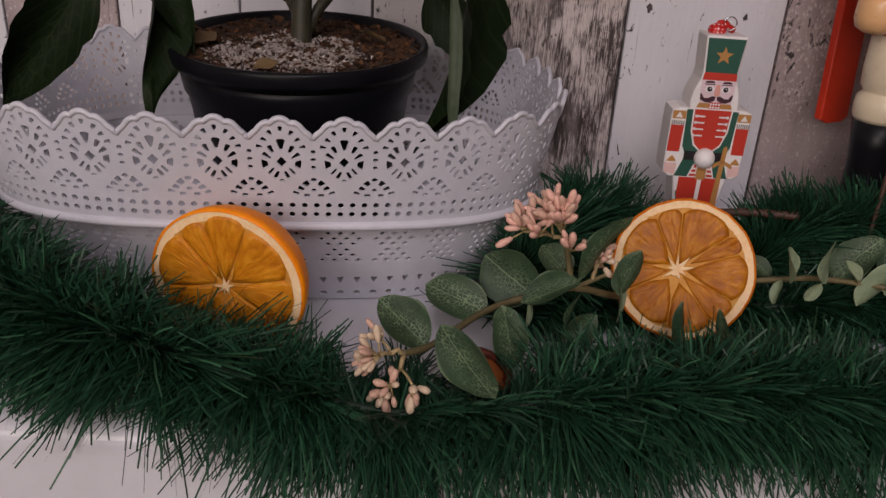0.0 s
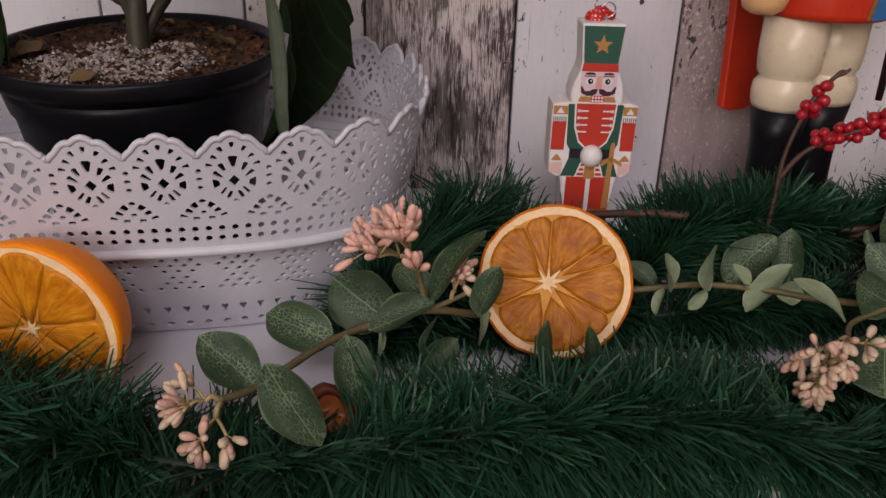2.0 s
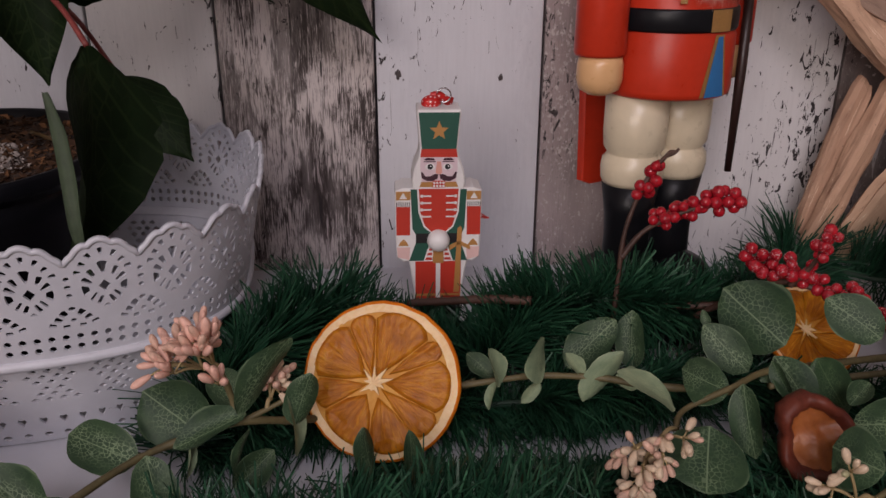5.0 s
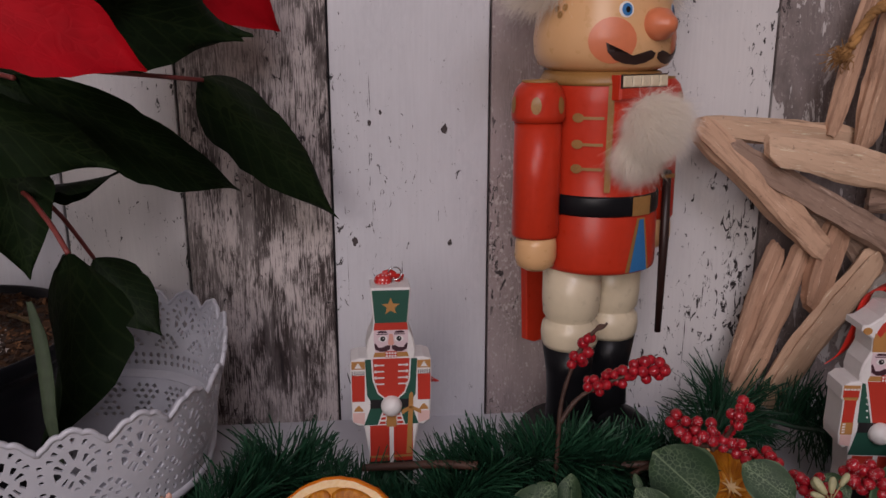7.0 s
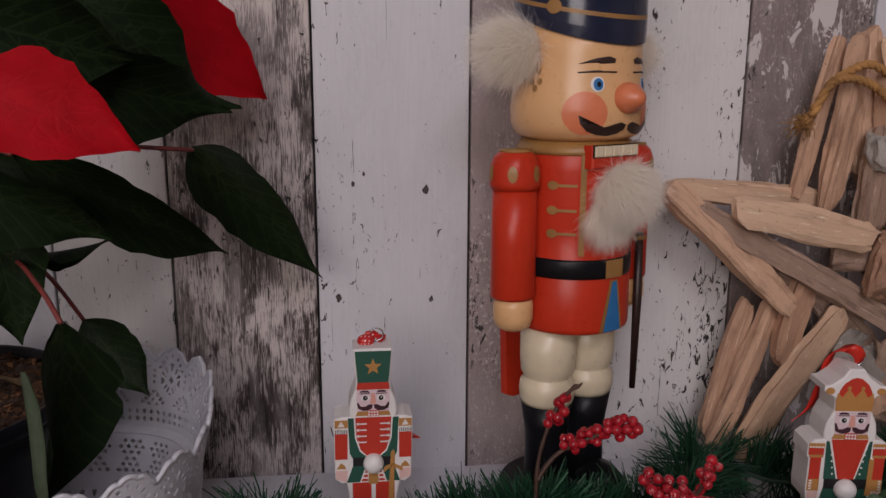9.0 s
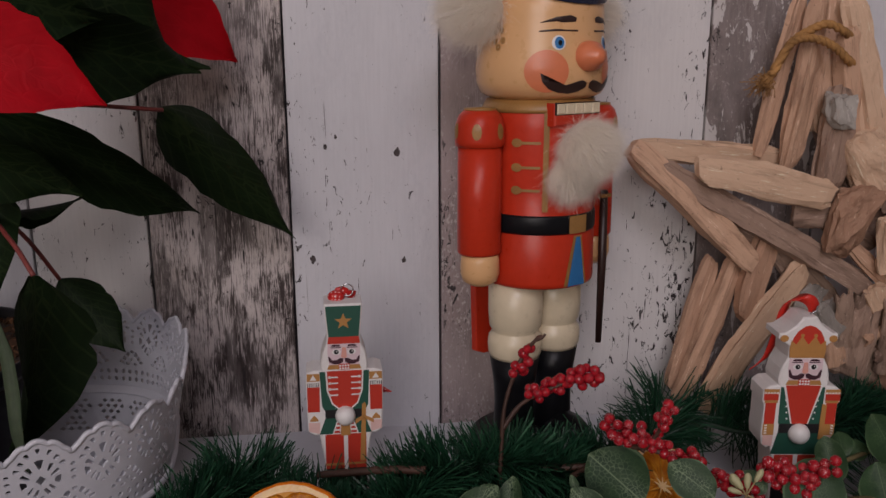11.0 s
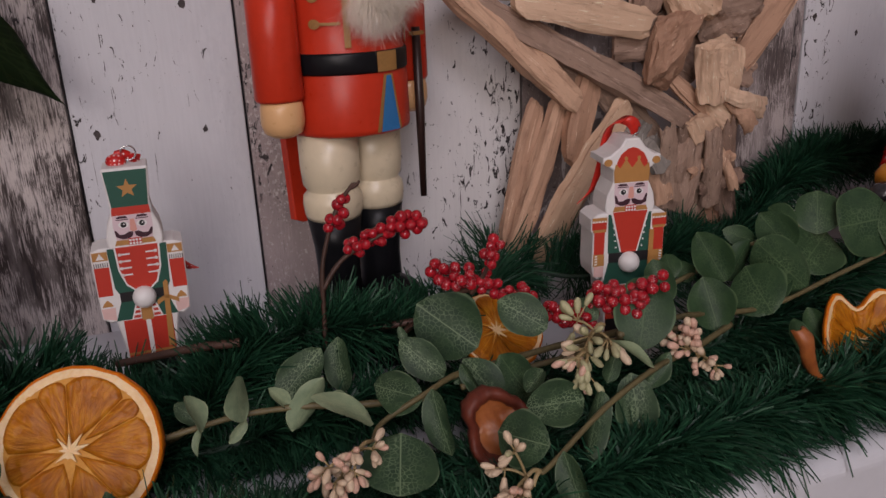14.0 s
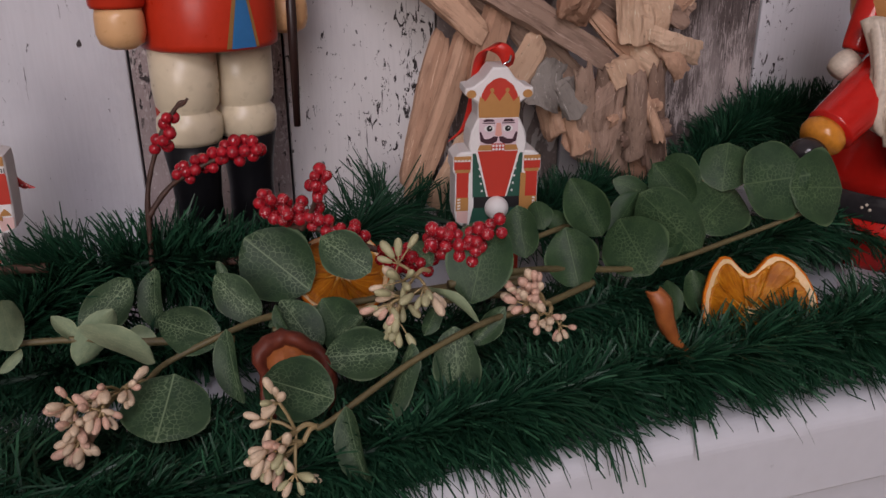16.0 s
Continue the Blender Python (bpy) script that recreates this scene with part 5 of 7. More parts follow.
for _ in range(130):
    p = Vector((0.4445, 0.548, 0.276)) + Vector((rng.gauss(0, 0.003), rng.gauss(0, 0.003), rng.gauss(0, 0.003)))
    T.tube([p, p + Vector((rng.gauss(-0.003, 0.0035), rng.gauss(0, 0.003), rng.gauss(-0.003, 0.003)))], 0.0003, 3)
T.ball((0.447, 0.55, 0.2775), 0.0045, 10, 6)
T.make("twine_tie", TWINE, star, "loop of frayed jute twine")


# ---- eucalyptus sprays ----
def veined(name, base, dark, vein, cells, vein_amt, rough=0.5, hue=0.15, ribs=0.0, rim=0.0):
    """A leaf, one long in x: pale midrib, side ribs and a net of veins."""
    m, nt, b = base_mat(name, rough)
    tc = nt.nodes.new("ShaderNodeTexCoord")
    info = nt.nodes.new("ShaderNodeObjectInfo")
    sep = nt.nodes.new("ShaderNodeSeparateXYZ")
    nt.links.new(tc.outputs["Object"], sep.inputs[0])
    off = nt.nodes.new("ShaderNodeVectorMath")
    off.operation = "ADD"
    nt.links.new(tc.outputs["Object"], off.inputs[0])
    comb = nt.nodes.new("ShaderNodeCombineXYZ")
    nt.links.new(math_node(nt, "MULTIPLY", info.outputs["Random"], 37.0), comb.inputs[0])
    nt.links.new(comb.outputs[0], off.inputs[1])
    vo = nt.nodes.new("ShaderNodeTexVoronoi")
    vo.feature = "DISTANCE_TO_EDGE"
    vo.inputs["Scale"].default_value = cells
    nt.links.new(off.outputs[0], vo.inputs["Vector"])
    net = ramp(nt, vo.outputs["Distance"], [(0.0, (1, 1, 1)), (0.04, (0.75, 0.75, 0.75)), (0.085, (0, 0, 0))])
    zone = ramp(nt, noise_node(nt, off.outputs[0], 3.0, 2), [(0.30, (0, 0, 0)), (0.54, (1, 1, 1))])
    ay = math_node(nt, "ABSOLUTE", sep.outputs[1])
    edge = ramp(nt, ay, [(0.1, (1, 1, 1)), (0.38, (0.06, 0.06, 0.06))])
    f = math_node(nt, "MULTIPLY", math_node(nt, "MULTIPLY", math_node(nt, "MULTIPLY", net, zone), edge), ramp(nt, info.outputs["Random"], [(0.1, (0.5, 0.5, 0.5)), (0.7, (1, 1, 1))]))
    mid = ramp(nt, ay, [(0.0, (1, 1, 1)), (0.005, (0.8, 0.8, 0.8)), (0.013, (0, 0, 0))])
    rib = nt.nodes.new("ShaderNodeTexWave")
    rib.inputs["Scale"].default_value = 2.3
    rv = nt.nodes.new("ShaderNodeCombineXYZ")
    nt.links.new(math_node(nt, "SUBTRACT", sep.outputs[0], math_node(nt, "MULTIPLY", ay, 0.9)), rv.inputs[0])
    nt.links.new(rv.outputs[0], rib.inputs["Vector"])
    ribf = ramp(nt, rib.outputs[1], [(0.9, (0, 0, 0)), (0.99, (1, 1, 1))])
    f = math_node(nt, "MAXIMUM", f, math_node(nt, "MULTIPLY", mid, 0.8))
    f = math_node(nt, "MAXIMUM", f, math_node(nt, "MULTIPLY", ribf, ribs))
    f = math_node(nt, "MULTIPLY", f, vein_amt)
    if rim:
        u = math_node(nt, "SUBTRACT", math_node(nt, "MULTIPLY", sep.outputs[0], 2.0), 1.0)
        v = math_node(nt, "MULTIPLY", sep.outputs[1], 2.0)
        out = math_node(nt, "ADD", math_node(nt, "MULTIPLY", u, u), math_node(nt, "MULTIPLY", v, v))
        f = math_node(nt, "MAXIMUM", f, math_node(nt, "MULTIPLY", ramp(nt, out, [(0.86, (0, 0, 0)), (0.97, (1, 1, 1))]), rim))
    tone = ramp(nt, noise_node(nt, off.outputs[0], 4.5, 4), [(0.3, dark), (0.7, base)])
    tone = mix(nt, math_node(nt, "MULTIPLY", info.outputs["Random"], hue), tone, vein)
    nt.links.new(mix(nt, f, tone, vein), b.inputs["Base Color"])
    bump(nt, b, math_node(nt, "MULTIPLY", f, -1.0), 0.12, 0.01)
    b.inputs["Specular IOR Level"].default_value = 0.22
    return m


EUC = veined("eucalyptus_leaf", (0.036, 0.069, 0.031), (0.019, 0.042, 0.021), (0.29, 0.38, 0.22), 15, 0.62, 0.48, 0.03, rim=0.25)
EUC_DIM = veined("eucalyptus_leaf_plain", (0.032, 0.066, 0.027), (0.018, 0.043, 0.019), (0.19, 0.27, 0.13), 17, 0.36, 0.46, 0.03, rim=0.28)
PALE = veined("eucalyptus_leaf_underside", (0.24, 0.30, 0.18), (0.15, 0.21, 0.125), (0.44, 0.47, 0.28), 11, 0.3, rim=0.3)
STEM = paint("eucalyptus_stem", (0.13, 0.105, 0.045), 0.55, 0.2, 120, 0.2)
BUD_PINK = paint("pink_cream_bud", (0.70, 0.44, 0.33), 0.55, 0.2, 3, 0.0)
BUD_CREAM = paint("cream_bud", (0.70, 0.54, 0.38), 0.55, 0.15, 3, 0.0)
BUD_GREEN = paint("green_cream_bud", (0.46, 0.44, 0.25), 0.55, 0.15, 3, 0.0)
BUD_ROSE = paint("rose_bud", (0.80, 0.47, 0.37), 0.55, 0.12, 3, 0.0)
BUD_STALK = paint("bud_stalk", (0.36, 0.27, 0.13), 0.55, 0.12, 150, 0.1)
VIEW = Vector((0.2, -0.05, 0.3))


def leaf_mesh(name, prof, cup, curl, ripple, seed, nx=14, ny=6, jag=0.0):
    """A leaf one long and one wide, from the stalk at the origin along x."""
    rng = random.Random(seed)
    vs, fs = [], []
    for i in range(nx + 1):
        x = i / nx
        half = float(np.interp(x, [p[0] for p in prof], [p[1] for p in prof]))
        for j in range(ny + 1):
            u = -1 + 2 * j / ny
            e = abs(u) ** 2
            wob = 1 + 0.05 * math.sin(9 * x + seed) + (jag * (rng.random() - 0.5) if j in (0, ny) else 0)
            y = u * half * wob
            z = cup * (y * y) * 1.6 + curl * x * x + ripple * math.sin(7 * x + 3 * u + seed) * e
            vs.append((x, y, z))
    for i in range(nx):
        for j in range(ny):
            k = i * (ny + 1) + j
            fs.append((k, k + 1, k + ny + 2, k + ny + 1))
    me = bpy.data.meshes.new(name)
    me.from_pydata(vs, [], fs)
    me.polygons.foreach_set("use_smooth", [True] * len(fs))
    return me


ROUND = [(0, 0.02), (0.04, 0.17), (0.12, 0.31), (0.25, 0.43), (0.42, 0.495), (0.58, 0.49), (0.74, 0.42), (0.87, 0.3), (0.95, 0.17), (1, 0.02)]
EUC_SHAPES = []
for k in range(5):
    me = leaf_mesh("leaf", ROUND, (0.35, -0.3, 0.15, 0.5, -0.15)[k], (-0.12, 0.1, -0.2, 0.05, 0.18)[k], (0.02, 0.03, 0.015, 0.035, 0.02)[k], k)
    EUC_SHAPES.append(me)


def place_leaf(parent, me, mat, a, b, w, roll, name="leaf", view=VIEW):
    a, b = Vector(a), Vector(b)
    d = b - a
    L = d.length
    x = d.normalized()
    n = (view - a).normalized()
    n = (n - x * n.dot(x)).normalized()
    y = n.cross(x)
    ob = new(name, me)
    if not me.materials:
        me.materials.append(mat)
    elif me.materials[0] != mat:
        ob.material_slots[0].link = "OBJECT"
        ob.material_slots[0].material = mat
    m = Matrix((x, y, n)).transposed().to_4x4()
    m = Matrix.Translation(a) @ m @ Matrix.Rotation(radians(roll), 4, "X") @ Matrix.Diagonal((L, L * w, L, 1))
    ob.parent = parent
    ob.matrix_basis = m
    return ob


def euc(spray, ax, ay, az, bx, by, bz, w, roll, mat=None):
    k = len(spray.children)
    grow = 1.1
    tip = (ax + (bx - ax) * grow, ay + (by - ay) * grow, az + (bz - az) * grow)
    place_leaf(spray, EUC_SHAPES[k % 5], mat or (EUC_DIM if spray == spray_right else EUC), (ax, ay, az), tip, w, roll)


def stem(parent, pts, r0, r1, mat=None, name="stem"):
    line = spline(pts, 8)
    n = len(line)
    M = Mesh()
    rr = [r0 + (r1 - r0) * i / (n - 1) + 0.00035 * noise.noise(Vector((i * 0.7, r0 * 900, 0))) for i in range(n)]
    M.tube(line, rr, 8)
    return M.make(name, mat or STEM, parent)


BUD_SHAPES = {}
for mat in (BUD_PINK, BUD_CREAM, BUD_GREEN, BUD_ROSE):
    shape = Mesh().lathe([(1e-5, 0), (0.55, 0.1), (0.8, 0.7), (1.0, 1.4), (0.8, 2.0), (0.35, 2.3), (1e-5, 2.35)], 8)
    me = bpy.data.meshes.new("bud")
    me.from_pydata(shape.v, [], shape.f)
    me.polygons.foreach_set("use_smooth", [True] * len(shape.f))
    me.materials.append(mat)
    BUD_SHAPES[mat.name] = me


def buds(parent, joint, centre, size, count, mats, seed, long=1.5, r=0.0021, droop=0.2):
    """A cluster: forked stalks from the joint, each with a small oval bud."""
    rng = random.Random(seed)
    M, placed = Mesh(), []
    J, C = Vector(joint), Vector(centre)
    hub = J.lerp(C, 0.35)
    M.tube(spline([J, J.lerp(hub, 0.5) + Vector((0, 0, 0.002)), hub], 4), 0.0011, 6, None, 0)
    main = (C - hub).normalized()
    for g in range(max(3, count // 6)):
        gd = (main + Vector((rng.gauss(0, 0.45), rng.gauss(0, 0.45), rng.gauss(0, 0.45)))).normalized()
        fork = hub + gd * (C - hub).length * rng.uniform(0.6, 1.0)
        M.tube(spline([hub, hub.lerp(fork, 0.5) + Vector((0, 0, 0.001)), fork], 3), 0.0007, 5, None, 0)
        for _ in range(6):
            d = (gd * 0.7 + main * 0.3 + Vector((rng.gauss(0, 0.75), rng.gauss(0, 0.75), rng.gauss(0, 0.75) - droop))).normalized()
            p = fork + d * size * rng.uniform(0.12, 0.5)
            M.tube([fork, p], 0.00045, 4, None, 0)
            q = d.to_track_quat("Z", "Y").to_matrix().to_4x4()
            rr = r * rng.uniform(0.75, 1.15)
            placed.append((Matrix.Translation(p) @ q @ Matrix.Diagonal((rr, rr, rr * long, 1)), mats[0 if rng.random() < 0.65 else 1]))
    ob = M.make("bud_stalk", BUD_STALK, parent)
    for m, mat in placed:
        bud = new("bud", BUD_SHAPES[mat.name])
        bud.parent = ob
        bud.matrix_basis = m


def spray(label):
    return tagged(new("eucalyptus_spray"), label, "greenery", "eucalyptus sprays")


spray_left = spray("artificial eucalyptus spray with cream bud clusters beside the planter")
spray_mid = spray("artificial eucalyptus stem with grey-green and pale turned leaves")
spray_front = spray("artificial eucalyptus branch with round leaves over the fir garland")
spray_right = spray("leafy artificial eucalyptus branch with overlapping round leaves")
stem(spray_left, [(-0.022, 0.295, 0.034), (-0.010, 0.309, 0.031), (0.012, 0.338, 0.033), (0.029, 0.352, 0.034), (0.0555, 0.357, 0.040), (0.078, 0.372, 0.030), (0.100, 0.395, 0.018), (0.14, 0.405, 0.020), (0.16, 0.398, 0.032)], 0.0016, 0.0019)
stem(spray_left, [(0.0555, 0.357, 0.0395), (0.053, 0.357, 0.052), (0.0505, 0.357, 0.0625)], 0.0017, 0.0014)
stem(spray_left, [(0.0555, 0.357, 0.0395), (0.068, 0.363, 0.043), (0.076, 0.366, 0.046)], 0.0014, 0.001)
stem(spray_mid, [(0.14, 0.388, 0.034), (0.1735, 0.388, 0.0389), (0.1911, 0.39, 0.039), (0.2183, 0.388, 0.0381), (0.2391, 0.38, 0.0381), (0.2793, 0.376, 0.036)], 0.0015, 0.0018)
stem(spray_mid, [(0.243, 0.352, 0.0334), (0.2513, 0.365, 0.0345), (0.2759, 0.372, 0.0414), (0.2965, 0.385, 0.041), (0.3294, 0.395, 0.0381), (0.37, 0.4, 0.0385), (0.43, 0.4, 0.04)], 0.0013, 0.002)
stem(spray_mid, [(0.2965, 0.38, 0.036), (0.3294, 0.388, 0.034), (0.37, 0.39, 0.036), (0.43, 0.39, 0.036)], 0.0015, 0.0018)
stem(spray_front, [(0.3085, 0.31, 0.0273), (0.3144, 0.312, 0.0276), (0.3519, 0.33, 0.0391), (0.3889, 0.345, 0.0456), (0.4216, 0.36, 0.043), (0.4529, 0.372, 0.0459)], 0.0012, 0.0018)
stem(spray_front, [(0.346, 0.362, 0.052), (0.36, 0.365, 0.055), (0.385, 0.368, 0.052), (0.42, 0.372, 0.05)], 0.0012, 0.0018)
stem(spray_right, [(0.3763, 0.362, 0.058), (0.4216, 0.375, 0.055), (0.4916, 0.39, 0.0426), (0.5506, 0.4, 0.0495), (0.59, 0.4, 0.06)], 0.002, 0.0012)
stem(spray_right, [(0.4, 0.398, 0.052), (0.4414, 0.41, 0.0588), (0.5086, 0.425, 0.0695), (0.5482, 0.428, 0.0749)], 0.0019, 0.0011)
euc(spray_mid, 0.2107, 0.3900, 0.0371, 0.2019, 0.3920, 0.0483, 0.50, 25, PALE)
euc(spray_mid, 0.2074, 0.4150, 0.0285, 0.2304, 0.4250, 0.0471, 0.62, 0)
euc(spray_mid, 0.2419, 0.4150, 0.0267, 0.2412, 0.4250, 0.0516, 0.55, -30)
euc(spray_mid, 0.2098, 0.3850, 0.0272, 0.2257, 0.3900, 0.0496, 0.50, 30, PALE)
euc(spray_mid, 0.2459, 0.3620, 0.0364, 0.2249, 0.3600, 0.0591, 0.42, 50, PALE)
euc(spray_mid, 0.2287, 0.4000, 0.0306, 0.2417, 0.4000, 0.0297, 0.80, 0, PALE)
euc(spray_mid, 0.2737, 0.3720, 0.0389, 0.2498, 0.3720, 0.0499, 0.75, 10)
euc(spray_mid, 0.2764, 0.3650, 0.0471, 0.2777, 0.3500, 0.0208, 0.45, 35)
euc(spray_mid, 0.2548, 0.3450, 0.0392, 0.2477, 0.3250, 0.0226, 1.25, 0)
euc(spray_mid, 0.2912, 0.3920, 0.0368, 0.2731, 0.4000, 0.0551, 0.65, -10)
euc(spray_mid, 0.3171, 0.4100, 0.0408, 0.2905, 0.4250, 0.0631, 0.92, 0)
euc(spray_mid, 0.2769, 0.4100, 0.0513, 0.2744, 0.4150, 0.0581, 0.50, 0)
euc(spray_mid, 0.2985, 0.3850, 0.0466, 0.3033, 0.3750, 0.0342, 0.45, 40)
euc(spray_mid, 0.3350, 0.3760, 0.0220, 0.3220, 0.3880, 0.0430, 0.80, 10, EUC_DIM)
euc(spray_mid, 0.3100, 0.3900, 0.0413, 0.2962, 0.3850, 0.0381, 0.50, 20)
euc(spray_front, 0.3425, 0.3750, 0.0625, 0.3230, 0.3850, 0.0765, 0.76, 0)
euc(spray_front, 0.3485, 0.3450, 0.0362, 0.3190, 0.3450, 0.0379, 0.70, 0)
euc(spray_front, 0.3168, 0.3180, 0.0335, 0.2912, 0.3180, 0.0468, 0.82, 0)
euc(spray_front, 0.3207, 0.3120, 0.0334, 0.3233, 0.2950, 0.0076, 0.42, 30)
euc(spray_front, 0.3530, 0.3380, 0.0445, 0.3417, 0.3250, 0.0157, 0.42, 45)
euc(spray_front, 0.3740, 0.3450, 0.0453, 0.3725, 0.3300, 0.0175, 0.62, 0)
euc(spray_front, 0.3824, 0.3450, 0.0351, 0.3976, 0.3500, 0.0481, 0.50, 25)
euc(spray_front, 0.3640, 0.3500, 0.0635, 0.3849, 0.3450, 0.0520, 0.30, 60, PALE)
euc(spray_front, 0.3717, 0.3750, 0.0627, 0.3637, 0.3850, 0.0699, 0.70, 0)
euc(spray_front, 0.3681, 0.3500, 0.0543, 0.3616, 0.3450, 0.0436, 0.60, 15)
euc(spray_front, 0.3160, 0.3740, 0.0250, 0.3040, 0.3840, 0.0470, 0.72, 20)
euc(spray_front, 0.3365, 0.3680, 0.0441, 0.3247, 0.3600, 0.0381, 0.60, 20)
euc(spray_right, 0.3986, 0.3720, 0.0837, 0.3842, 0.3520, 0.0583, 0.80, 0)
euc(spray_right, 0.4456, 0.3720, 0.0436, 0.4430, 0.3850, 0.0683, 0.85, 0)
euc(spray_right, 0.4906, 0.3830, 0.0413, 0.4762, 0.3930, 0.0683, 1.00, 0)
euc(spray_right, 0.5082, 0.4020, 0.0375, 0.5173, 0.4120, 0.0609, 0.60, 0)
euc(spray_right, 0.5290, 0.3980, 0.0446, 0.4964, 0.4080, 0.0753, 0.62, 0)
euc(spray_right, 0.5270, 0.4050, 0.0552, 0.5592, 0.4180, 0.0731, 0.90, 0)
euc(spray_right, 0.5286, 0.4150, 0.0638, 0.5115, 0.4250, 0.0861, 0.75, 0)
euc(spray_right, 0.5396, 0.4250, 0.0744, 0.5198, 0.4300, 0.0891, 0.65, 0)
euc(spray_right, 0.5514, 0.4200, 0.0702, 0.5584, 0.4300, 0.0936, 1.00, 0)
euc(spray_right, 0.5565, 0.4080, 0.0775, 0.5909, 0.4060, 0.0798, 1.22, 0)
euc(spray_right, 0.5814, 0.4020, 0.0753, 0.6138, 0.3980, 0.0748, 1.22, 0)
euc(spray_right, 0.4695, 0.4000, 0.0586, 0.4558, 0.4100, 0.0857, 0.65, 0)
euc(spray_right, 0.4406, 0.4100, 0.0614, 0.4376, 0.4150, 0.0746, 0.90, 0)
euc(spray_right, 0.4260, 0.3950, 0.0526, 0.4239, 0.4050, 0.0754, 0.65, 0)
euc(spray_right, 0.4795, 0.4100, 0.0535, 0.4954, 0.4180, 0.0733, 0.55, 35)
euc(spray_right, 0.5086, 0.4250, 0.0695, 0.4911, 0.4280, 0.0781, 0.60, 0)
euc(spray_right, 0.5104, 0.3780, 0.0436, 0.5186, 0.3700, 0.0213, 0.60, 0)
euc(spray_right, 0.4895, 0.3650, 0.0461, 0.4944, 0.3600, 0.0291, 0.50, 20)
euc(spray_right, 0.4563, 0.4120, 0.0585, 0.4448, 0.4150, 0.0676, 0.70, 0)
euc(spray_left, -0.0122, 0.3150, 0.0263, -0.0337, 0.3210, 0.0437, 0.68, 0)
euc(spray_left, -0.0065, 0.3080, 0.0421, 0.0145, 0.2870, 0.0209, 0.52, 0)
euc(spray_left, 0.0148, 0.3440, 0.0300, -0.0132, 0.3520, 0.0391, 0.65, 0)
euc(spray_left, 0.0382, 0.3580, 0.0334, 0.0146, 0.3700, 0.0455, 0.95, 0)
euc(spray_left, 0.0214, 0.3370, 0.0384, 0.0293, 0.3220, 0.0167, 0.62, 0)
euc(spray_left, 0.0588, 0.3545, 0.0457, 0.0335, 0.3445, 0.0367, 0.50, 40)
euc(spray_left, 0.0567, 0.3480, 0.0494, 0.0731, 0.3610, 0.0775, 0.45, 40)
euc(spray_left, 0.0549, 0.3660, 0.0416, 0.0425, 0.3740, 0.0537, 0.80, 0)
euc(spray_left, 0.0786, 0.3540, 0.0392, 0.0851, 0.3590, 0.0602, 0.60, 15)
euc(spray_left, 0.0793, 0.3520, 0.0251, 0.0819, 0.3560, 0.0526, 0.35, 55, PALE)
euc(spray_left, 0.0526, 0.3460, 0.0135, 0.0677, 0.3540, 0.0258, 0.60, 0)
euc(spray_left, 0.0535, 0.3460, 0.0195, 0.0559, 0.3540, 0.0371, 0.35, 50)
euc(spray_left, 0.0334, 0.3460, 0.0195, 0.0361, 0.3520, 0.0347, 0.30, 55, PALE)
euc(spray_left, 0.1116, 0.3460, 0.0174, 0.1068, 0.3490, 0.0388, 0.50, 30)
euc(spray_left, 0.1272, 0.3440, 0.0121, 0.1304, 0.3470, 0.0351, 0.45, 35)
euc(spray_mid, 0.1685, 0.3760, 0.0420, 0.1630, 0.3760, 0.0600, 0.60, 48, PALE)
euc(spray_mid, 0.1880, 0.3800, 0.0410, 0.1840, 0.3820, 0.0620, 0.78, 45, PALE)
euc(spray_mid, 0.1682, 0.3860, 0.0388, 0.1637, 0.3800, 0.0291, 0.45, 55, PALE)
euc(spray_mid, 0.1886, 0.3850, 0.0388, 0.1807, 0.3800, 0.0312, 0.50, 30, PALE)
euc(spray_mid, 0.1685, 0.4000, 0.0329, 0.1577, 0.4050, 0.0425, 0.60, 0)
buds(spray_left, (-0.022, 0.295, 0.034), (-0.034, 0.288, 0.037), 0.014, 24, (BUD_CREAM, BUD_PINK), 1, 2.0, 0.0016, 0.0)
buds(spray_left, (-0.021, 0.294, 0.033), (-0.024, 0.281, 0.024), 0.012, 18, (BUD_PINK, BUD_CREAM), 2, 1.5, 0.0018, 0.2)
buds(spray_left, (0.0505, 0.357, 0.0625), (0.0425, 0.351, 0.082), 0.016, 54, (BUD_ROSE, BUD_PINK), 3, 2.0, 0.0018, -0.5)
buds(spray_left, (0.0505, 0.357, 0.0625), (0.0300, 0.350, 0.077), 0.014, 30, (BUD_ROSE, BUD_PINK), 13, 2.0, 0.0018, -0.4)
buds(spray_left, (0.066, 0.362, 0.042), (0.0705, 0.372, 0.052), 0.013, 24, (BUD_PINK, BUD_CREAM), 4, 1.4, 0.0018)
buds(spray_mid, (0.243, 0.352, 0.0334), (0.2165, 0.328, 0.038), 0.0095, 36, (BUD_CREAM, BUD_PINK), 5, 1.6, 0.0018, 0.5)
buds(spray_mid, (0.228, 0.338, 0.034), (0.2175, 0.322, 0.026), 0.0085, 30, (BUD_CREAM, BUD_PINK), 15, 1.6, 0.0018, 0.4)
buds(spray_front, (0.3085, 0.31, 0.0273), (0.2855, 0.301, 0.031), 0.0095, 36, (BUD_CREAM, BUD_GREEN), 6, 1.7, 0.0018, 0.2)
buds(spray_front, (0.3085, 0.31, 0.0273), (0.2925, 0.297, 0.018), 0.0085, 24, (BUD_PINK, BUD_CREAM), 7, 1.7, 0.0018, 0.6)
buds(spray_front, (0.3667, 0.36, 0.0666), (0.346, 0.349, 0.066), 0.018, 30, (BUD_GREEN, BUD_CREAM), 8, 1.8, 0.002, 0.3)
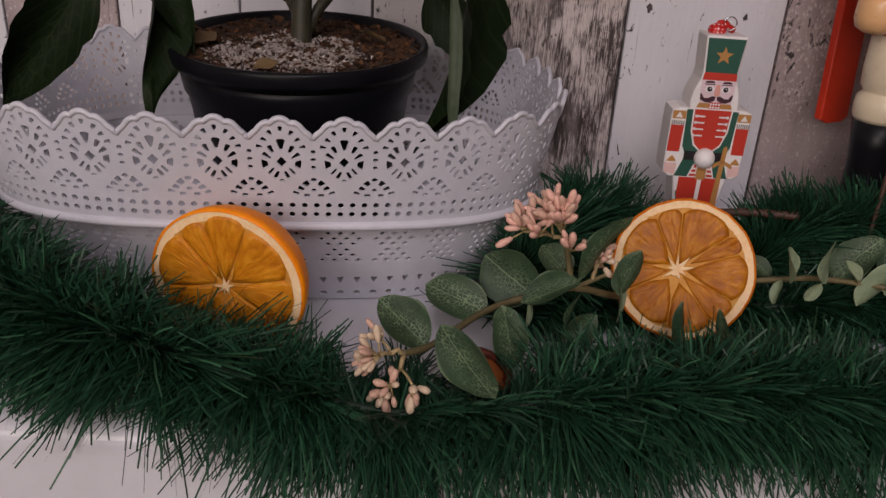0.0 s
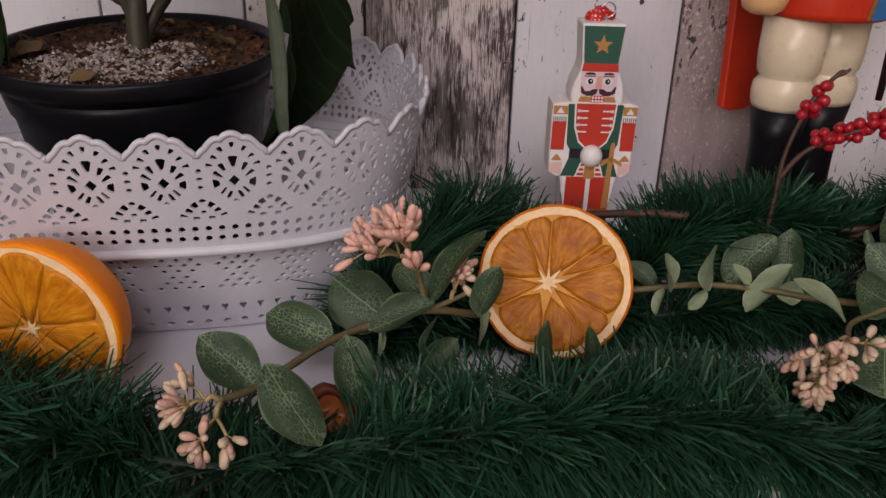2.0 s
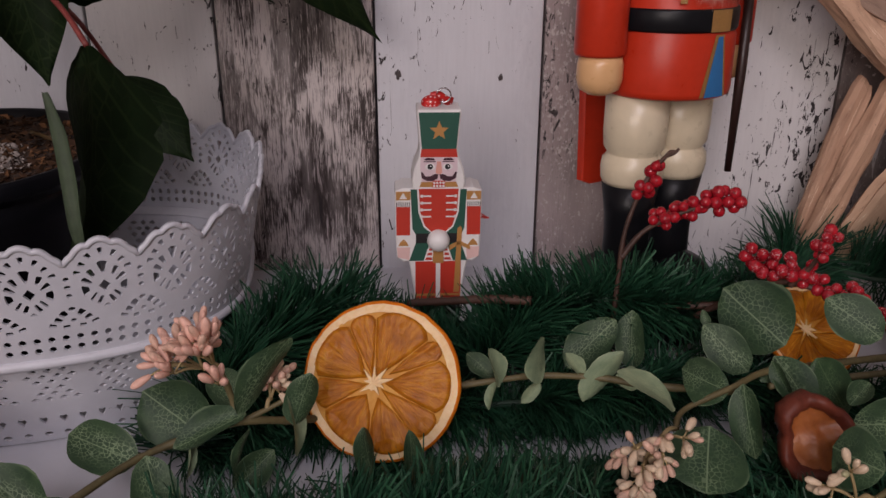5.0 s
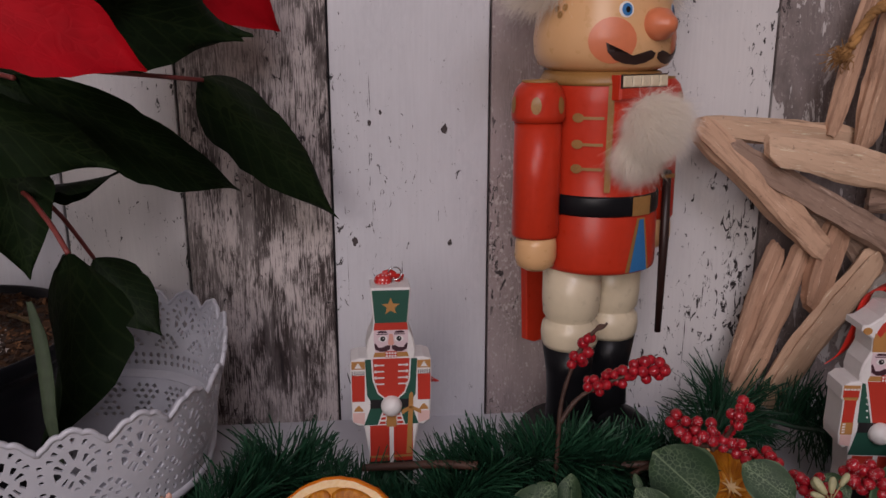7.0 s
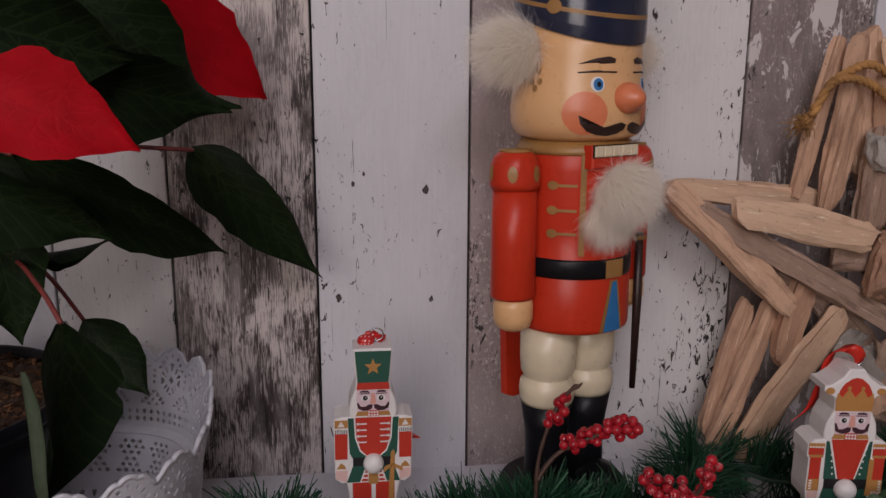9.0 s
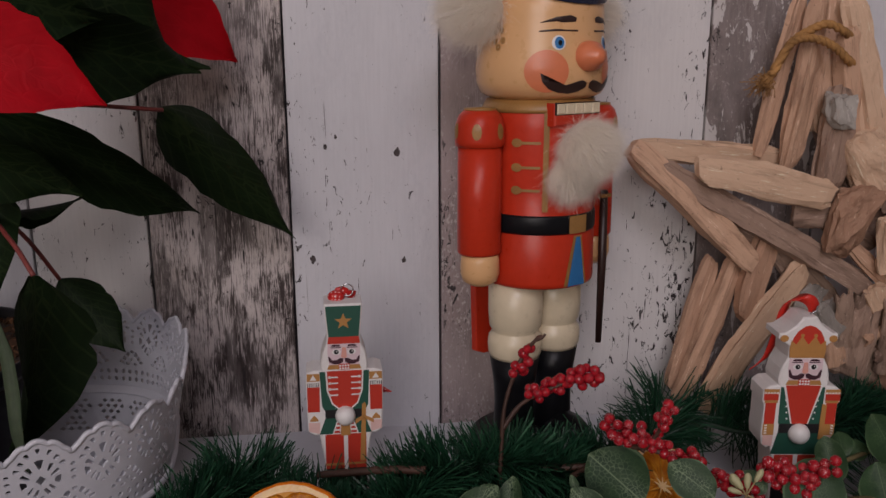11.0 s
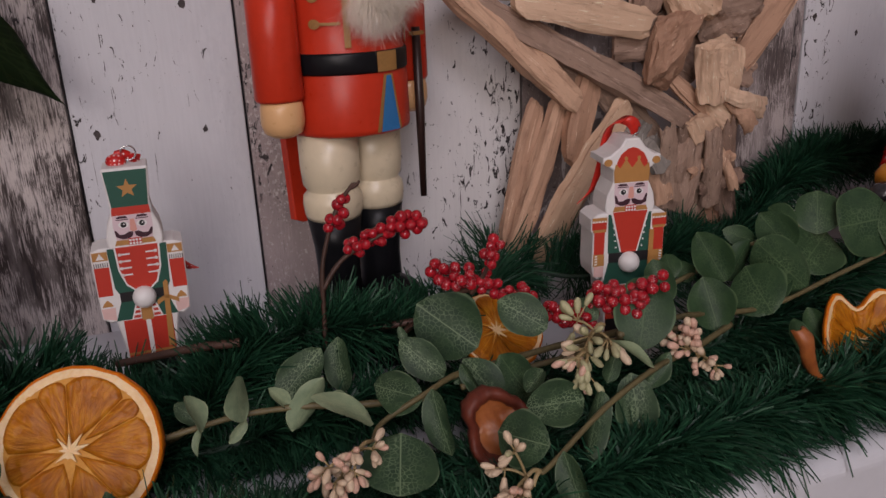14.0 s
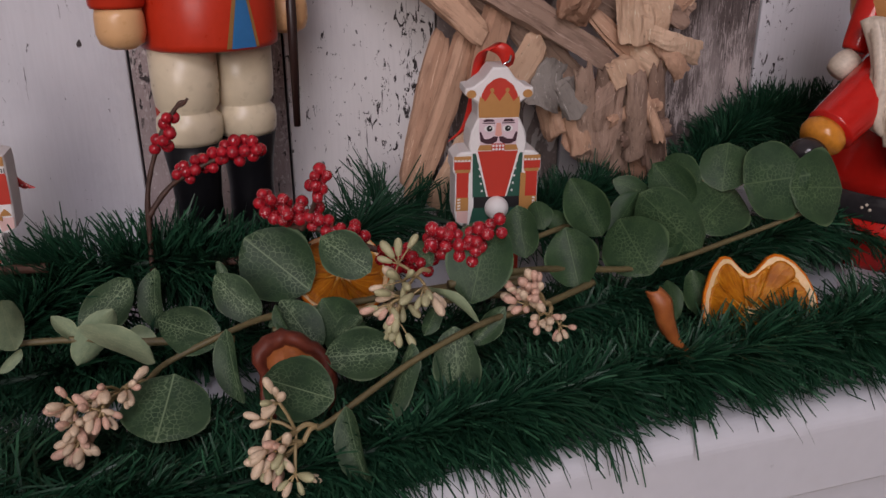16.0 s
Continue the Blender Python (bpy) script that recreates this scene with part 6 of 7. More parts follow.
buds(spray_front, (0.356, 0.353, 0.062), (0.346, 0.345, 0.052), 0.015, 18, (BUD_GREEN, BUD_PINK), 9, 1.6, 0.0019, 0.8)
buds(spray_right, (0.4265, 0.36, 0.040), (0.412, 0.350, 0.055), 0.015, 30, (BUD_PINK, BUD_CREAM), 10, 1.2, 0.0021, -0.2)
buds(spray_right, (0.4265, 0.36, 0.040), (0.418, 0.345, 0.040), 0.013, 18, (BUD_CREAM, BUD_PINK), 11, 1.2, 0.0019, 0.3)

# ---- berry branches ----
def berry_mat(name, frost):
    m, nt, b = base_mat(name, 0.16)
    info = nt.nodes.new("ShaderNodeObjectInfo")
    comb = nt.nodes.new("ShaderNodeCombineXYZ")
    nt.links.new(math_node(nt, "MULTIPLY", info.outputs["Random"], 40.0), comb.inputs[0])
    vec = scaled(nt, 1, 1, 1, "Object", comb.outputs[0])
    tone = ramp(nt, noise_node(nt, vec, 1.4, 3), [(0.3, (0.21, 0.005, 0.012)), (0.7, (0.49, 0.014, 0.025))])
    fr = ramp(nt, noise_node(nt, vec, 4.5, 3, 0.7), [(0.60, (0, 0, 0)), (0.63, (1, 1, 1))])
    z = ramp(nt, noise_node(nt, vec, 0.9, 2), [(0.40, (0, 0, 0)), (0.56, (1, 1, 1))])
    f = math_node(nt, "MULTIPLY", math_node(nt, "MULTIPLY", fr, z), frost)
    nt.links.new(mix(nt, f, tone, (0.8, 0.76, 0.78)), b.inputs["Base Color"])
    bump(nt, b, f, 0.5, 0.08)
    return m


BERRY = berry_mat("frosted_red_berry", 0.95)
BERRY_BARE = berry_mat("glossy_red_berry", 0.1)
TWIG = paint("brown_twig", (0.075, 0.034, 0.022), 0.6, 0.25, 140, 0.4)
berry_shape = Mesh().ball((0, 0, 0), 1.0, 14, 9).add([(0.0, 0.0, 1.02), (0.1, 0.0, 0.99), (-0.05, 0.09, 0.99), (-0.05, -0.09, 0.99)], [(0, 1, 2), (0, 2, 3), (0, 3, 1)], None, 1)
BERRY_MESHES = []
for mat in (BERRY, BERRY_BARE):
    me = bpy.data.meshes.new("berry")
    me.from_pydata(berry_shape.v, [], berry_shape.f)
    me.polygons.foreach_set("use_smooth", berry_shape.sm)
    me.materials.append(mat)
    me.materials.append(TWIG)
    me.polygons.foreach_set("material_index", berry_shape.mi)
    BERRY_MESHES.append(me)


def berries(parent, a, b, count, spread, r, seed, bare=False):
    """Berries crowded round the stretch from a to b, kept apart from one another."""
    rng = random.Random(seed)
    a, b = Vector(a), Vector(b)
    put = []
    for _ in range(count * 60):
        if len(put) >= count:
            break
        d = Vector((rng.gauss(0, 1), rng.gauss(0, 1), rng.gauss(0, 1))).normalized()
        p = a.lerp(b, rng.random()) + d * spread * rng.uniform(0.6, 1.1)
        if all((p - q).length > r * 1.55 for q in put):
            put.append(p)
            ob = new("berry", BERRY_MESHES[1 if bare else 0])
            ob.parent = parent
            q = d.to_track_quat("Z", "Y").to_matrix().to_4x4()
            ob.matrix_basis = Matrix.Translation(p) @ q @ Matrix.Diagonal((r * rng.uniform(0.88, 1.1),) * 3 + (1,))


def berry_branch(label):
    return tagged(new("berry_branch"), label, "berry branch", "berry branches")


br1 = berry_branch("brown twig with glossy red berries standing before the nutcracker")
stem(br1, [(0.238, 0.446, 0.004), (0.2405, 0.45, 0.06), (0.243, 0.453, 0.088), (0.2525, 0.456, 0.114), (0.262, 0.455, 0.128), (0.2655, 0.4545, 0.1295)], 0.0016, 0.0010, TWIG, "twig")
stem(br1, [(0.2415, 0.451, 0.073), (0.2535, 0.454, 0.087), (0.272, 0.45, 0.0985), (0.294, 0.4468, 0.107)], 0.0017, 0.001, TWIG, "twig")
stem(br1, [(0.262, 0.455, 0.1275), (0.265, 0.454, 0.129), (0.267, 0.4535, 0.1315)], 0.0011, 0.0007, TWIG, "twig")
berries(br1, (0.2515, 0.4555, 0.108), (0.2565, 0.456, 0.121), 9, 0.0038, 0.0031, 1, True)
berries(br1, (0.2595, 0.4545, 0.0925), (0.279, 0.45, 0.1015), 20, 0.0042, 0.0030, 2, True)
berries(br1, (0.283, 0.4485, 0.104), (0.296, 0.446, 0.1075), 15, 0.0055, 0.0032, 3, True)
br2 = berry_branch("brown twig with frosted red berry clusters lying on the garland")
stem(br2, [(0.284, 0.446, 0.040), (0.302, 0.434, 0.058), (0.316, 0.414, 0.074), (0.345, 0.398, 0.066), (0.365, 0.385, 0.064), (0.392, 0.366, 0.08)], 0.0019, 0.0012, TWIG, "twig")
stem(br2, [(0.315, 0.412, 0.073), (0.321, 0.406, 0.086), (0.3245, 0.402, 0.101)], 0.0015, 0.001, TWIG, "twig")
berries(br2, (0.299, 0.4225, 0.084), (0.318, 0.414, 0.079), 22, 0.0065, 0.0031, 4)
berries(br2, (0.322, 0.404, 0.094), (0.3255, 0.4015, 0.104), 9, 0.0036, 0.0029, 5)
berries(br2, (0.318, 0.412, 0.082), (0.329, 0.406, 0.074), 9, 0.0048, 0.0030, 6)
berries(br2, (0.334, 0.401, 0.073), (0.342, 0.398, 0.074), 10, 0.0055, 0.0030, 7)
berries(br2, (0.350, 0.391, 0.064), (0.371, 0.382, 0.063), 18, 0.0058, 0.0031, 8)
berries(br2, (0.376, 0.376, 0.075), (0.386, 0.370, 0.072), 26, 0.0078, 0.0032, 9)
berries(br2, (0.389, 0.366, 0.077), (0.399, 0.360, 0.086), 10, 0.0045, 0.0031, 10)
tw = tagged(new("twig"), "thin brown twig lying across the garland", "twig", "twigs")
stem(tw, [(0.128, 0.462, 0.044), (0.15, 0.455, 0.048), (0.17, 0.448, 0.052), (0.1925, 0.4395, 0.0546)], 0.0022, 0.0026, TWIG, "bark")
tw2 = tagged(new("twig"), "brown twig lying between the garlands", "twig", "twigs")
stem(tw2, [(0.215, 0.468, 0.036), (0.25, 0.46, 0.040), (0.29, 0.447, 0.046), (0.318, 0.44, 0.051)], 0.0022, 0.0020, TWIG, "bark")

# ---- oranges ----
def citrus(name, a, b, c, rough, fine=260, spec=0.5):
    m, nt, bs = base_mat(name, rough)
    vec = scaled(nt, 1, 1, 1)
    n1 = noise_node(nt, vec, 70, 4, 0.6, 0.6)
    n2 = noise_node(nt, vec, fine, 4, 0.6)
    col = ramp(nt, n1, [(0.28, a), (0.52, b), (0.78, c)])
    col = mix(nt, 0.35, col, ramp(nt, n2, [(0.35, a), (0.7, c)]))
    nt.links.new(col, bs.inputs["Base Color"])
    bump(nt, bs, n2, 0.35, 0.0008)
    bs.inputs["Specular IOR Level"].default_value = spec
    bs.inputs["Subsurface Weight"].default_value = 0.12
    bs.inputs["Subsurface Radius"].default_value = (0.006, 0.003, 0.001)
    bs.inputs["Subsurface Scale"].default_value = 0.6
    return m


def pulp(name, a, b, c):
    """Cut flesh: juice sacs that run out from the middle, darker where dry, with a wet sheen."""
    m, nt, bs = base_mat(name, 0.38)
    tc = nt.nodes.new("ShaderNodeTexCoord")
    sep = nt.nodes.new("ShaderNodeSeparateXYZ")
    nt.links.new(tc.outputs["Object"], sep.inputs[0])
    ang = math_node(nt, "ARCTAN2", sep.outputs[1], sep.outputs[0])
    rr = math_node(nt, "POWER", math_node(nt, "ADD", math_node(nt, "MULTIPLY", sep.outputs[0], sep.outputs[0]), math_node(nt, "MULTIPLY", sep.outputs[1], sep.outputs[1])), 0.5)
    cv = nt.nodes.new("ShaderNodeCombineXYZ")
    nt.links.new(math_node(nt, "MULTIPLY", ang, 11.0), cv.inputs[0])
    nt.links.new(math_node(nt, "MULTIPLY", rr, 120.0), cv.inputs[1])
    sacs = noise_node(nt, cv.outputs[0], 1.0, 4, 0.62, 0.5)
    big = noise_node(nt, scaled(nt, 1, 1, 1), 75, 4, 0.6, 0.8)
    col = ramp(nt, math_node(nt, "ADD", math_node(nt, "MULTIPLY", sacs, 0.6), math_node(nt, "MULTIPLY", big, 0.4)), [(0.34, a), (0.5, b), (0.66, c)])
    nt.links.new(col, bs.inputs["Base Color"])
    bump(nt, bs, sacs, 0.6, 0.0012)
    bs.inputs["Specular IOR Level"].default_value = 0.25
    bs.inputs["Subsurface Weight"].default_value = 0.2
    bs.inputs["Subsurface Radius"].default_value = (0.006, 0.003, 0.001)
    bs.inputs["Subsurface Scale"].default_value = 0.6
    return m


RIND = citrus("orange_rind", (0.88, 0.22, 0.001), (0.95, 0.27, 0.002), (0.98, 0.31, 0.004), 0.42, 900, 0.25)
RIND.node_tree.nodes["Principled BSDF"].inputs["Subsurface Weight"].default_value = 0.4
RIND_DRY = citrus("dried_orange_rind", (0.52, 0.11, 0.002), (0.70, 0.18, 0.004), (0.80, 0.26, 0.01), 0.5, 600, 0.25)
PITH = citrus("orange_pith", (0.76, 0.48, 0.22), (0.87, 0.63, 0.36), (0.92, 0.74, 0.50), 0.6, 400, 0.3)
MEMBRANE = citrus("orange_membrane", (0.48, 0.19, 0.02), (0.60, 0.28, 0.045), (0.72, 0.40, 0.10), 0.5, 300, 0.2)
FLESH = pulp("orange_flesh", (0.42, 0.13, 0.004), (0.58, 0.21, 0.008), (0.72, 0.31, 0.024))
FLESH_DRY = pulp("dried_orange_flesh", (0.27, 0.075, 0.003), (0.43, 0.142, 0.005), (0.60, 0.25, 0.016))
BROWN_SKIN = citrus("dried_red_brown_skin", (0.07, 0.014, 0.009), (0.12, 0.026, 0.014), (0.18, 0.042, 0.022), 0.5, 300, 0.3)
BROWN_FLESH = citrus("dried_brown_flesh", (0.22, 0.06, 0.015), (0.34, 0.10, 0.025), (0.42, 0.15, 0.04), 0.45, 260)


def sector(a0, a1, r0, r1, n=8):
    """A wedge of fruit with rounded corners, in the plane."""
    out = []
    mid = (a0 + a1) / 2
    out.append((r0 * math.cos(mid), r0 * math.sin(mid)))
    for f in (0.35, 0.65, 0.8):
        r = r0 + (r1 - r0) * f
        a = a0 + (mid - a0) * (0.05 if f < 0.5 else 0.02)
        out.append((r * math.cos(a), r * math.sin(a)))
    for k in range(n + 1):
        f = k / n
        rr = r1 * (1 - 0.10 * abs(2 * f - 1) ** 3.5)
        a = a0 + (a1 - a0) * (0.01 + 0.98 * f)
        out.append((rr * math.cos(a), rr * math.sin(a)))
    for f in (0.8, 0.65, 0.35):
        r = r0 + (r1 - r0) * f
        a = a1 - (a1 - mid) * (0.05 if f < 0.5 else 0.02)
        out.append((r * math.cos(a), r * math.sin(a)))
    return out


def dome(outline, z0, rise, rings, rng, rough, warp):
    """A wedge filled in rings from its outline, with an uneven swollen surface."""
    n = len(outline)
    cx, cy = sum(p[0] for p in outline) / n, sum(p[1] for p in outline) / n
    vs, fs = [], []
    for k in range(rings + 1):
        f = 1 - k / rings
        for x, y in outline:
            px, py = cx + (x - cx) * f, cy + (y - cy) * f
            h = z0 + rise * (1 - f * f) + rough * noise.noise(Vector((px * 330, py * 330, z0 * 50 + rng))) * (1 if k else 0)
            vs.append(warp(px, py, h))
    for k in range(rings):
        for i in range(n):
            j = (i + 1) % n
            fs.append((k * n + i, k * n + j, (k + 1) * n + j, (k + 1) * n + i))
    o = len(vs)
    vs += [warp(x, y, z0 - 0.0012) for x, y in outline]
    for i in range(n):
        j = (i + 1) % n
        fs.append((o + i, o + j, j, i))
    return vs, fs


def slice_thing(label, m, R, thick, segs, seed, mats, warp=None, half=False, pith_w=0.08, core=0.10, rise=0.0007, rough=0.0006):
    """An orange slice, or with half the cut half of a fruit; its face looks along its z axis."""
    rng = random.Random(seed)
    warp = warp or (lambda x, y, z: (x, y, z))
    th = new("orange_half" if half else "orange_slice")
    th.matrix_world = m
    tagged(th, label, "orange", "oranges")
    N = 56
    wob = [1 + 0.018 * noise.noise(Vector((math.cos(2 * math.pi * i / N) * 1.5, math.sin(2 * math.pi * i / N) * 1.5, seed))) + (0.008 * rng.uniform(-1, 1) if not half else 0) for i in range(N)]
    if half:
        prof = [(R * 0.97, 0.0001)] + [(R * math.cos(a), -R * math.sin(a)) for a in [math.pi / 2 * k / 12 for k in range(13)]]
    else:
        prof = [(R * 0.962, 0.0002), (R * 0.985, -0.0002), (R * 1.0, -0.0014), (R * 0.995, -thick * 0.5), (R * 0.985, -thick * 0.9), (R * 0.96, -thick), (R * 0.5, -thick), (1e-6, -thick)]
    vs, fs = [], []
    n = len(prof)
    for i in range(N):
        a = 2 * math.pi * i / N
        for r, z in prof:
            vs.append(warp(r * wob[i] * math.cos(a), r * wob[i] * math.sin(a), z))
    for i in range(N):
        for k in range(n - 1):
            fs.append((i * n + k, i * n + k + 1, ((i + 1) % N) * n + k + 1, ((i + 1) % N) * n + k))
    Mesh().add(vs, fs).make("rind", mats[0], th)
    pv, pf = [], []
    rows = [0.968, 0.95, 0.92, 0.86]
    for f in rows:
        for i in range(N):
            a = 2 * math.pi * i / N
            z = -0.0002 + 0.0004 * noise.noise(Vector((f * math.cos(a) * 9, f * math.sin(a) * 9, seed)))
            pv.append(warp(R * f * wob[i] * math.cos(a), R * f * wob[i] * math.sin(a), z))
    for k in range(len(rows) - 1):
        for i in range(N):
            pf.append((k * N + i, k * N + (i + 1) % N, (k + 1) * N + (i + 1) % N, (k + 1) * N + i))
    Mesh().add(pv, pf).make("pith", mats[1], th)
    fv, ff = [], []
    disc = [0.875, 0.7, 0.5, 0.3, 0.1]
    for f in disc:
        fv += [warp(R * f * math.cos(2 * math.pi * i / N), R * f * math.sin(2 * math.pi * i / N), -0.0003) for i in range(N)]
    for k in range(len(disc) - 1):
        ff += [(k * N + i, k * N + (i + 1) % N, (k + 1) * N + (i + 1) % N, (k + 1) * N + i) for i in range(N)]
    ff.append(tuple((len(disc) - 1) * N + i for i in range(N)))
    Mesh().add(fv, ff).make("membrane", MEMBRANE, th)
    sv_, n_ = [], segs * 2
    for i in range(n_):
        rr = R * core * (rng.uniform(0.9, 2.6) if i % 2 == 0 else rng.uniform(0.45, 0.95))
        sv_.append((rr, 2 * math.pi * (i // 2 + (0 if i % 2 == 0 else 0.5)) / segs))
    cv = [warp(0, 0, 0.0014)] + [warp(r_ * math.cos(a_), r_ * math.sin(a_), 0.0011) for r_, a_ in sv_] + [warp(r_ * math.cos(a_), r_ * math.sin(a_), 0.0) for r_, a_ in sv_]
    cf = [(0, 1 + i, 1 + (i + 1) % n_) for i in range(n_)] + [(1 + i, 1 + n_ + i, 1 + n_ + (i + 1) % n_, 1 + (i + 1) % n_) for i in range(n_)]
    Mesh().add(cv, cf, None, 0, False).make("core", mats[1], th)
    cuts = [2 * math.pi * (k + rng.uniform(-0.3, 0.3)) / segs for k in range(segs)]
    for k in range(segs):
        a0, a1 = cuts[k], cuts[(k + 1) % segs] + (2 * math.pi if k == segs - 1 else 0)
        o = sector(a0 + 0.003, a1 - 0.003, R * core * rng.uniform(0.7, 1.9), R * (1 - pith_w) * rng.uniform(0.94, 1.01))
        v, f = dome(o, 0.0005, rise, 5, seed * 3.1 + k, rough, warp)
        Mesh().add(v, f).make("segment", mats[2], th)
    return th


def facing(x, y, z, yaw, elev, spin=0.0):
    """The pose of a slice whose face looks by yaw from -y towards +x, raised by elev."""
    return pose(x, y, z) @ Matrix.Rotation(radians(yaw), 4, "Z") @ Matrix.Rotation(radians(90 - elev), 4, "X") @ Matrix.Rotation(radians(spin), 4, "Z")


DRY = (RIND_DRY, PITH, FLESH_DRY)
slice_thing("thick dried orange slice leaning on the garland", facing(0.1150, 0.3810, 0.0435, -10, 26, 14), 0.0366, 0.0095, 9, 3, DRY, pith_w=0.105, rise=0.0004, rough=0.0011,
            warp=lambda x, y, z: (x - 0.0035 * max(0.0, 1 - math.hypot(x, y) / 0.034), y, z))
slice_thing("cut half of an orange standing before the planter", facing(-0.109, 0.334, 0.0397, -9, 0, 20), 0.0385, 0.02, 9, 5, (RIND, PITH, FLESH), half=True, pith_w=0.085, core=0.06, rise=0.0003, rough=0.0004)
slice_thing("dried orange slice lying under the red berries", facing(0.334, 0.424, 0.042, -6, 56, 40), 0.0275, 0.004, 9, 9, DRY,
            warp=lambda x, y, z: (x * 0.9, y, z + 0.12 * abs(x) + 0.0018 * math.sin(200 * y)))
slice_thing("dried orange slice folded along its middle in the garland", facing(0.5395, 0.366, 0.022, -10, 20, 0), 0.0355, 0.004, 10, 12, DRY,
            warp=lambda x, y, z: (x * 0.86, y - 0.016 * math.exp(-(x / 0.011) ** 2) * max(0.0, y / 0.036), z - 0.004 + 0.55 * abs(x) + 0.006 * math.exp(-(x / 0.01) ** 2)))


def dried_fruit(label, x, y, z, yaw, elev, r, seed):
    """A shrunken slice: thick dark skin rolled round a paler hollow."""
    th = new("dried_fruit_slice")
    th.matrix_world = facing(x, y, z, yaw, elev, 30 * seed)
    tagged(th, label, "dried fruit", "dried fruit slices")
    N = 40
    prof = [(0.98, -0.5), (1.05, -0.3), (1.06, 0.0), (1.0, 0.2), (0.88, 0.26), (0.74, 0.18), (0.66, 0.0)]
    inner = [(0.70, 0.06), (0.55, 0.0), (0.4, 0.06), (0.28, -0.03), (0.14, 0.08), (1e-6, 0.1)]
    for nm, pr, mt in (("skin", prof, BROWN_SKIN), ("flesh", inner, BROWN_FLESH)):
        vs, fs, n = [], [], len(pr)
        for i in range(N):
            a = 2 * math.pi * i / N
            w = 1 + 0.26 * noise.noise(Vector((math.cos(a) * 1.2, math.sin(a) * 1.2, seed))) + 0.07 * noise.noise(Vector((math.cos(a) * 5, math.sin(a) * 5, seed)))
            for rr, zz in pr:
                dz = 0.35 * noise.noise(Vector((math.cos(a) * 2 * rr, math.sin(a) * 2 * rr, 7 + seed)))
                vs.append((r * rr * w * math.cos(a), r * rr * w * math.sin(a) * 1.25, r * (zz + dz)))
        for i in range(N):
            for k in range(n - 1):
                fs.append((i * n + k, ((i + 1) % N) * n + k, ((i + 1) % N) * n + k + 1, i * n + k + 1))
        Mesh().add(vs, fs).make(nm, mt, th)


dried_fruit("dark red-brown dried fruit slice among the leaves", 0.3035, 0.345, 0.031, -8, 20, 0.0162, 1)
dried_fruit("dark red-brown dried fruit slice sunk in the garland", 0.0165, 0.322, 0.006, 25, 35, 0.0125, 2)
peel = tagged(new("dried_peel"), "curled strip of reddish dried peel in the garland", "dried peel")
pm = Mesh()
vs, fs = [], []
line = spline([(0.4655, 0.334, 0.056), (0.4688, 0.331, 0.05), (0.4715, 0.33, 0.042), (0.478, 0.333, 0.03), (0.486, 0.334, 0.022)], 6)
for i, p in enumerate(line):
    f = i / (len(line) - 1)
    w = 0.0030 * (0.75 + 0.3 * math.sin(3 * f + 0.6))
    for u in (-1, -0.5, 0, 0.5, 1):
        vs.append(p + Vector((w * u, 0.003 * u * u - 0.001 * math.sin(9 * f), 0.002 * u * math.sin(5 * f))))
for i in range(len(line) - 1):
    for k in range(4):
        fs.append((i * 5 + k, i * 5 + k + 1, i * 5 + 6 + k, i * 5 + 5 + k))
strip = pm.add(vs, fs).make("strip", BROWN_FLESH, peel)
so = strip.modifiers.new("thickness", "SOLIDIFY")
so.thickness = 0.0016

# ---- poinsettia in its pot ----
POT = paint("black_plastic", (0.006, 0.006, 0.008), 0.34, 0.1, 40, 0.02, spec=0.14)
SOIL = paint("potting_soil", (0.040, 0.021, 0.012), 0.95, 0.6, 420, 1.0)
CRUMB = leafy("bark_crumbs", (0.012, 0.007, 0.005), (0.13, 0.06, 0.026), 0.95)
PERLITE = leafy("pale_grit", (0.22, 0.185, 0.165), (0.50, 0.45, 0.42), 0.9)
PX, PY = -0.1025, 0.4825
pot = empty("plant_pot", (PX, PY, 0), 0, "black plastic nursery pot standing in the lace planter", "plant pot")
pot.matrix_world = pose(PX, PY, 0.0012, 3.6, 0, 0) @ Matrix.Diagonal((0.948, 0.948, 1.0, 1))
Mesh().lathe([(0.0, 0.0028), (0.052, 0.0028), (0.054, 0.005), (0.0685, 0.102), (0.0705, 0.104), (0.072, 0.112), (0.0735, 0.118), (0.0715, 0.118), (0.066, 0.1), (0.0505, 0.008), (0.0, 0.008)], 56, None, 0).make("pot_body", POT, pot)
Mesh().lathe([(0.0735, 0.1175), (0.0748, 0.1205), (0.0785, 0.1215), (0.0795, 0.1235), (0.0796, 0.1285), (0.0788, 0.1303), (0.0772, 0.1305), (0.0755, 0.1295), (0.0738, 0.124), (0.0722, 0.117)], 56).make("rim", POT, pot)
sv, sf, SN, SR = [], [], 48, 14
for k in range(SR + 1):
    r = 0.0742 * k / SR
    for i in range(SN):
        a = 2 * math.pi * i / SN
        x, y = r * math.cos(a), r * math.sin(a)
        sv.append((x, y, 0.1255 + 0.004 * noise.noise(Vector((x * 70, y * 70, 2))) + 0.0018 * noise.noise(Vector((x * 260, y * 260, 4))) + 0.003 * math.exp(-(r / 0.02) ** 2)))
for k in range(SR):
    for i in range(SN):
        sf.append((k * SN + i, (k + 1) * SN + i, (k + 1) * SN + (i + 1) % SN, k * SN + (i + 1) % SN))
Mesh().add(sv, sf).make("soil", SOIL, pot, "dark potting soil")
gr = Mesh()
rng = random.Random(21)
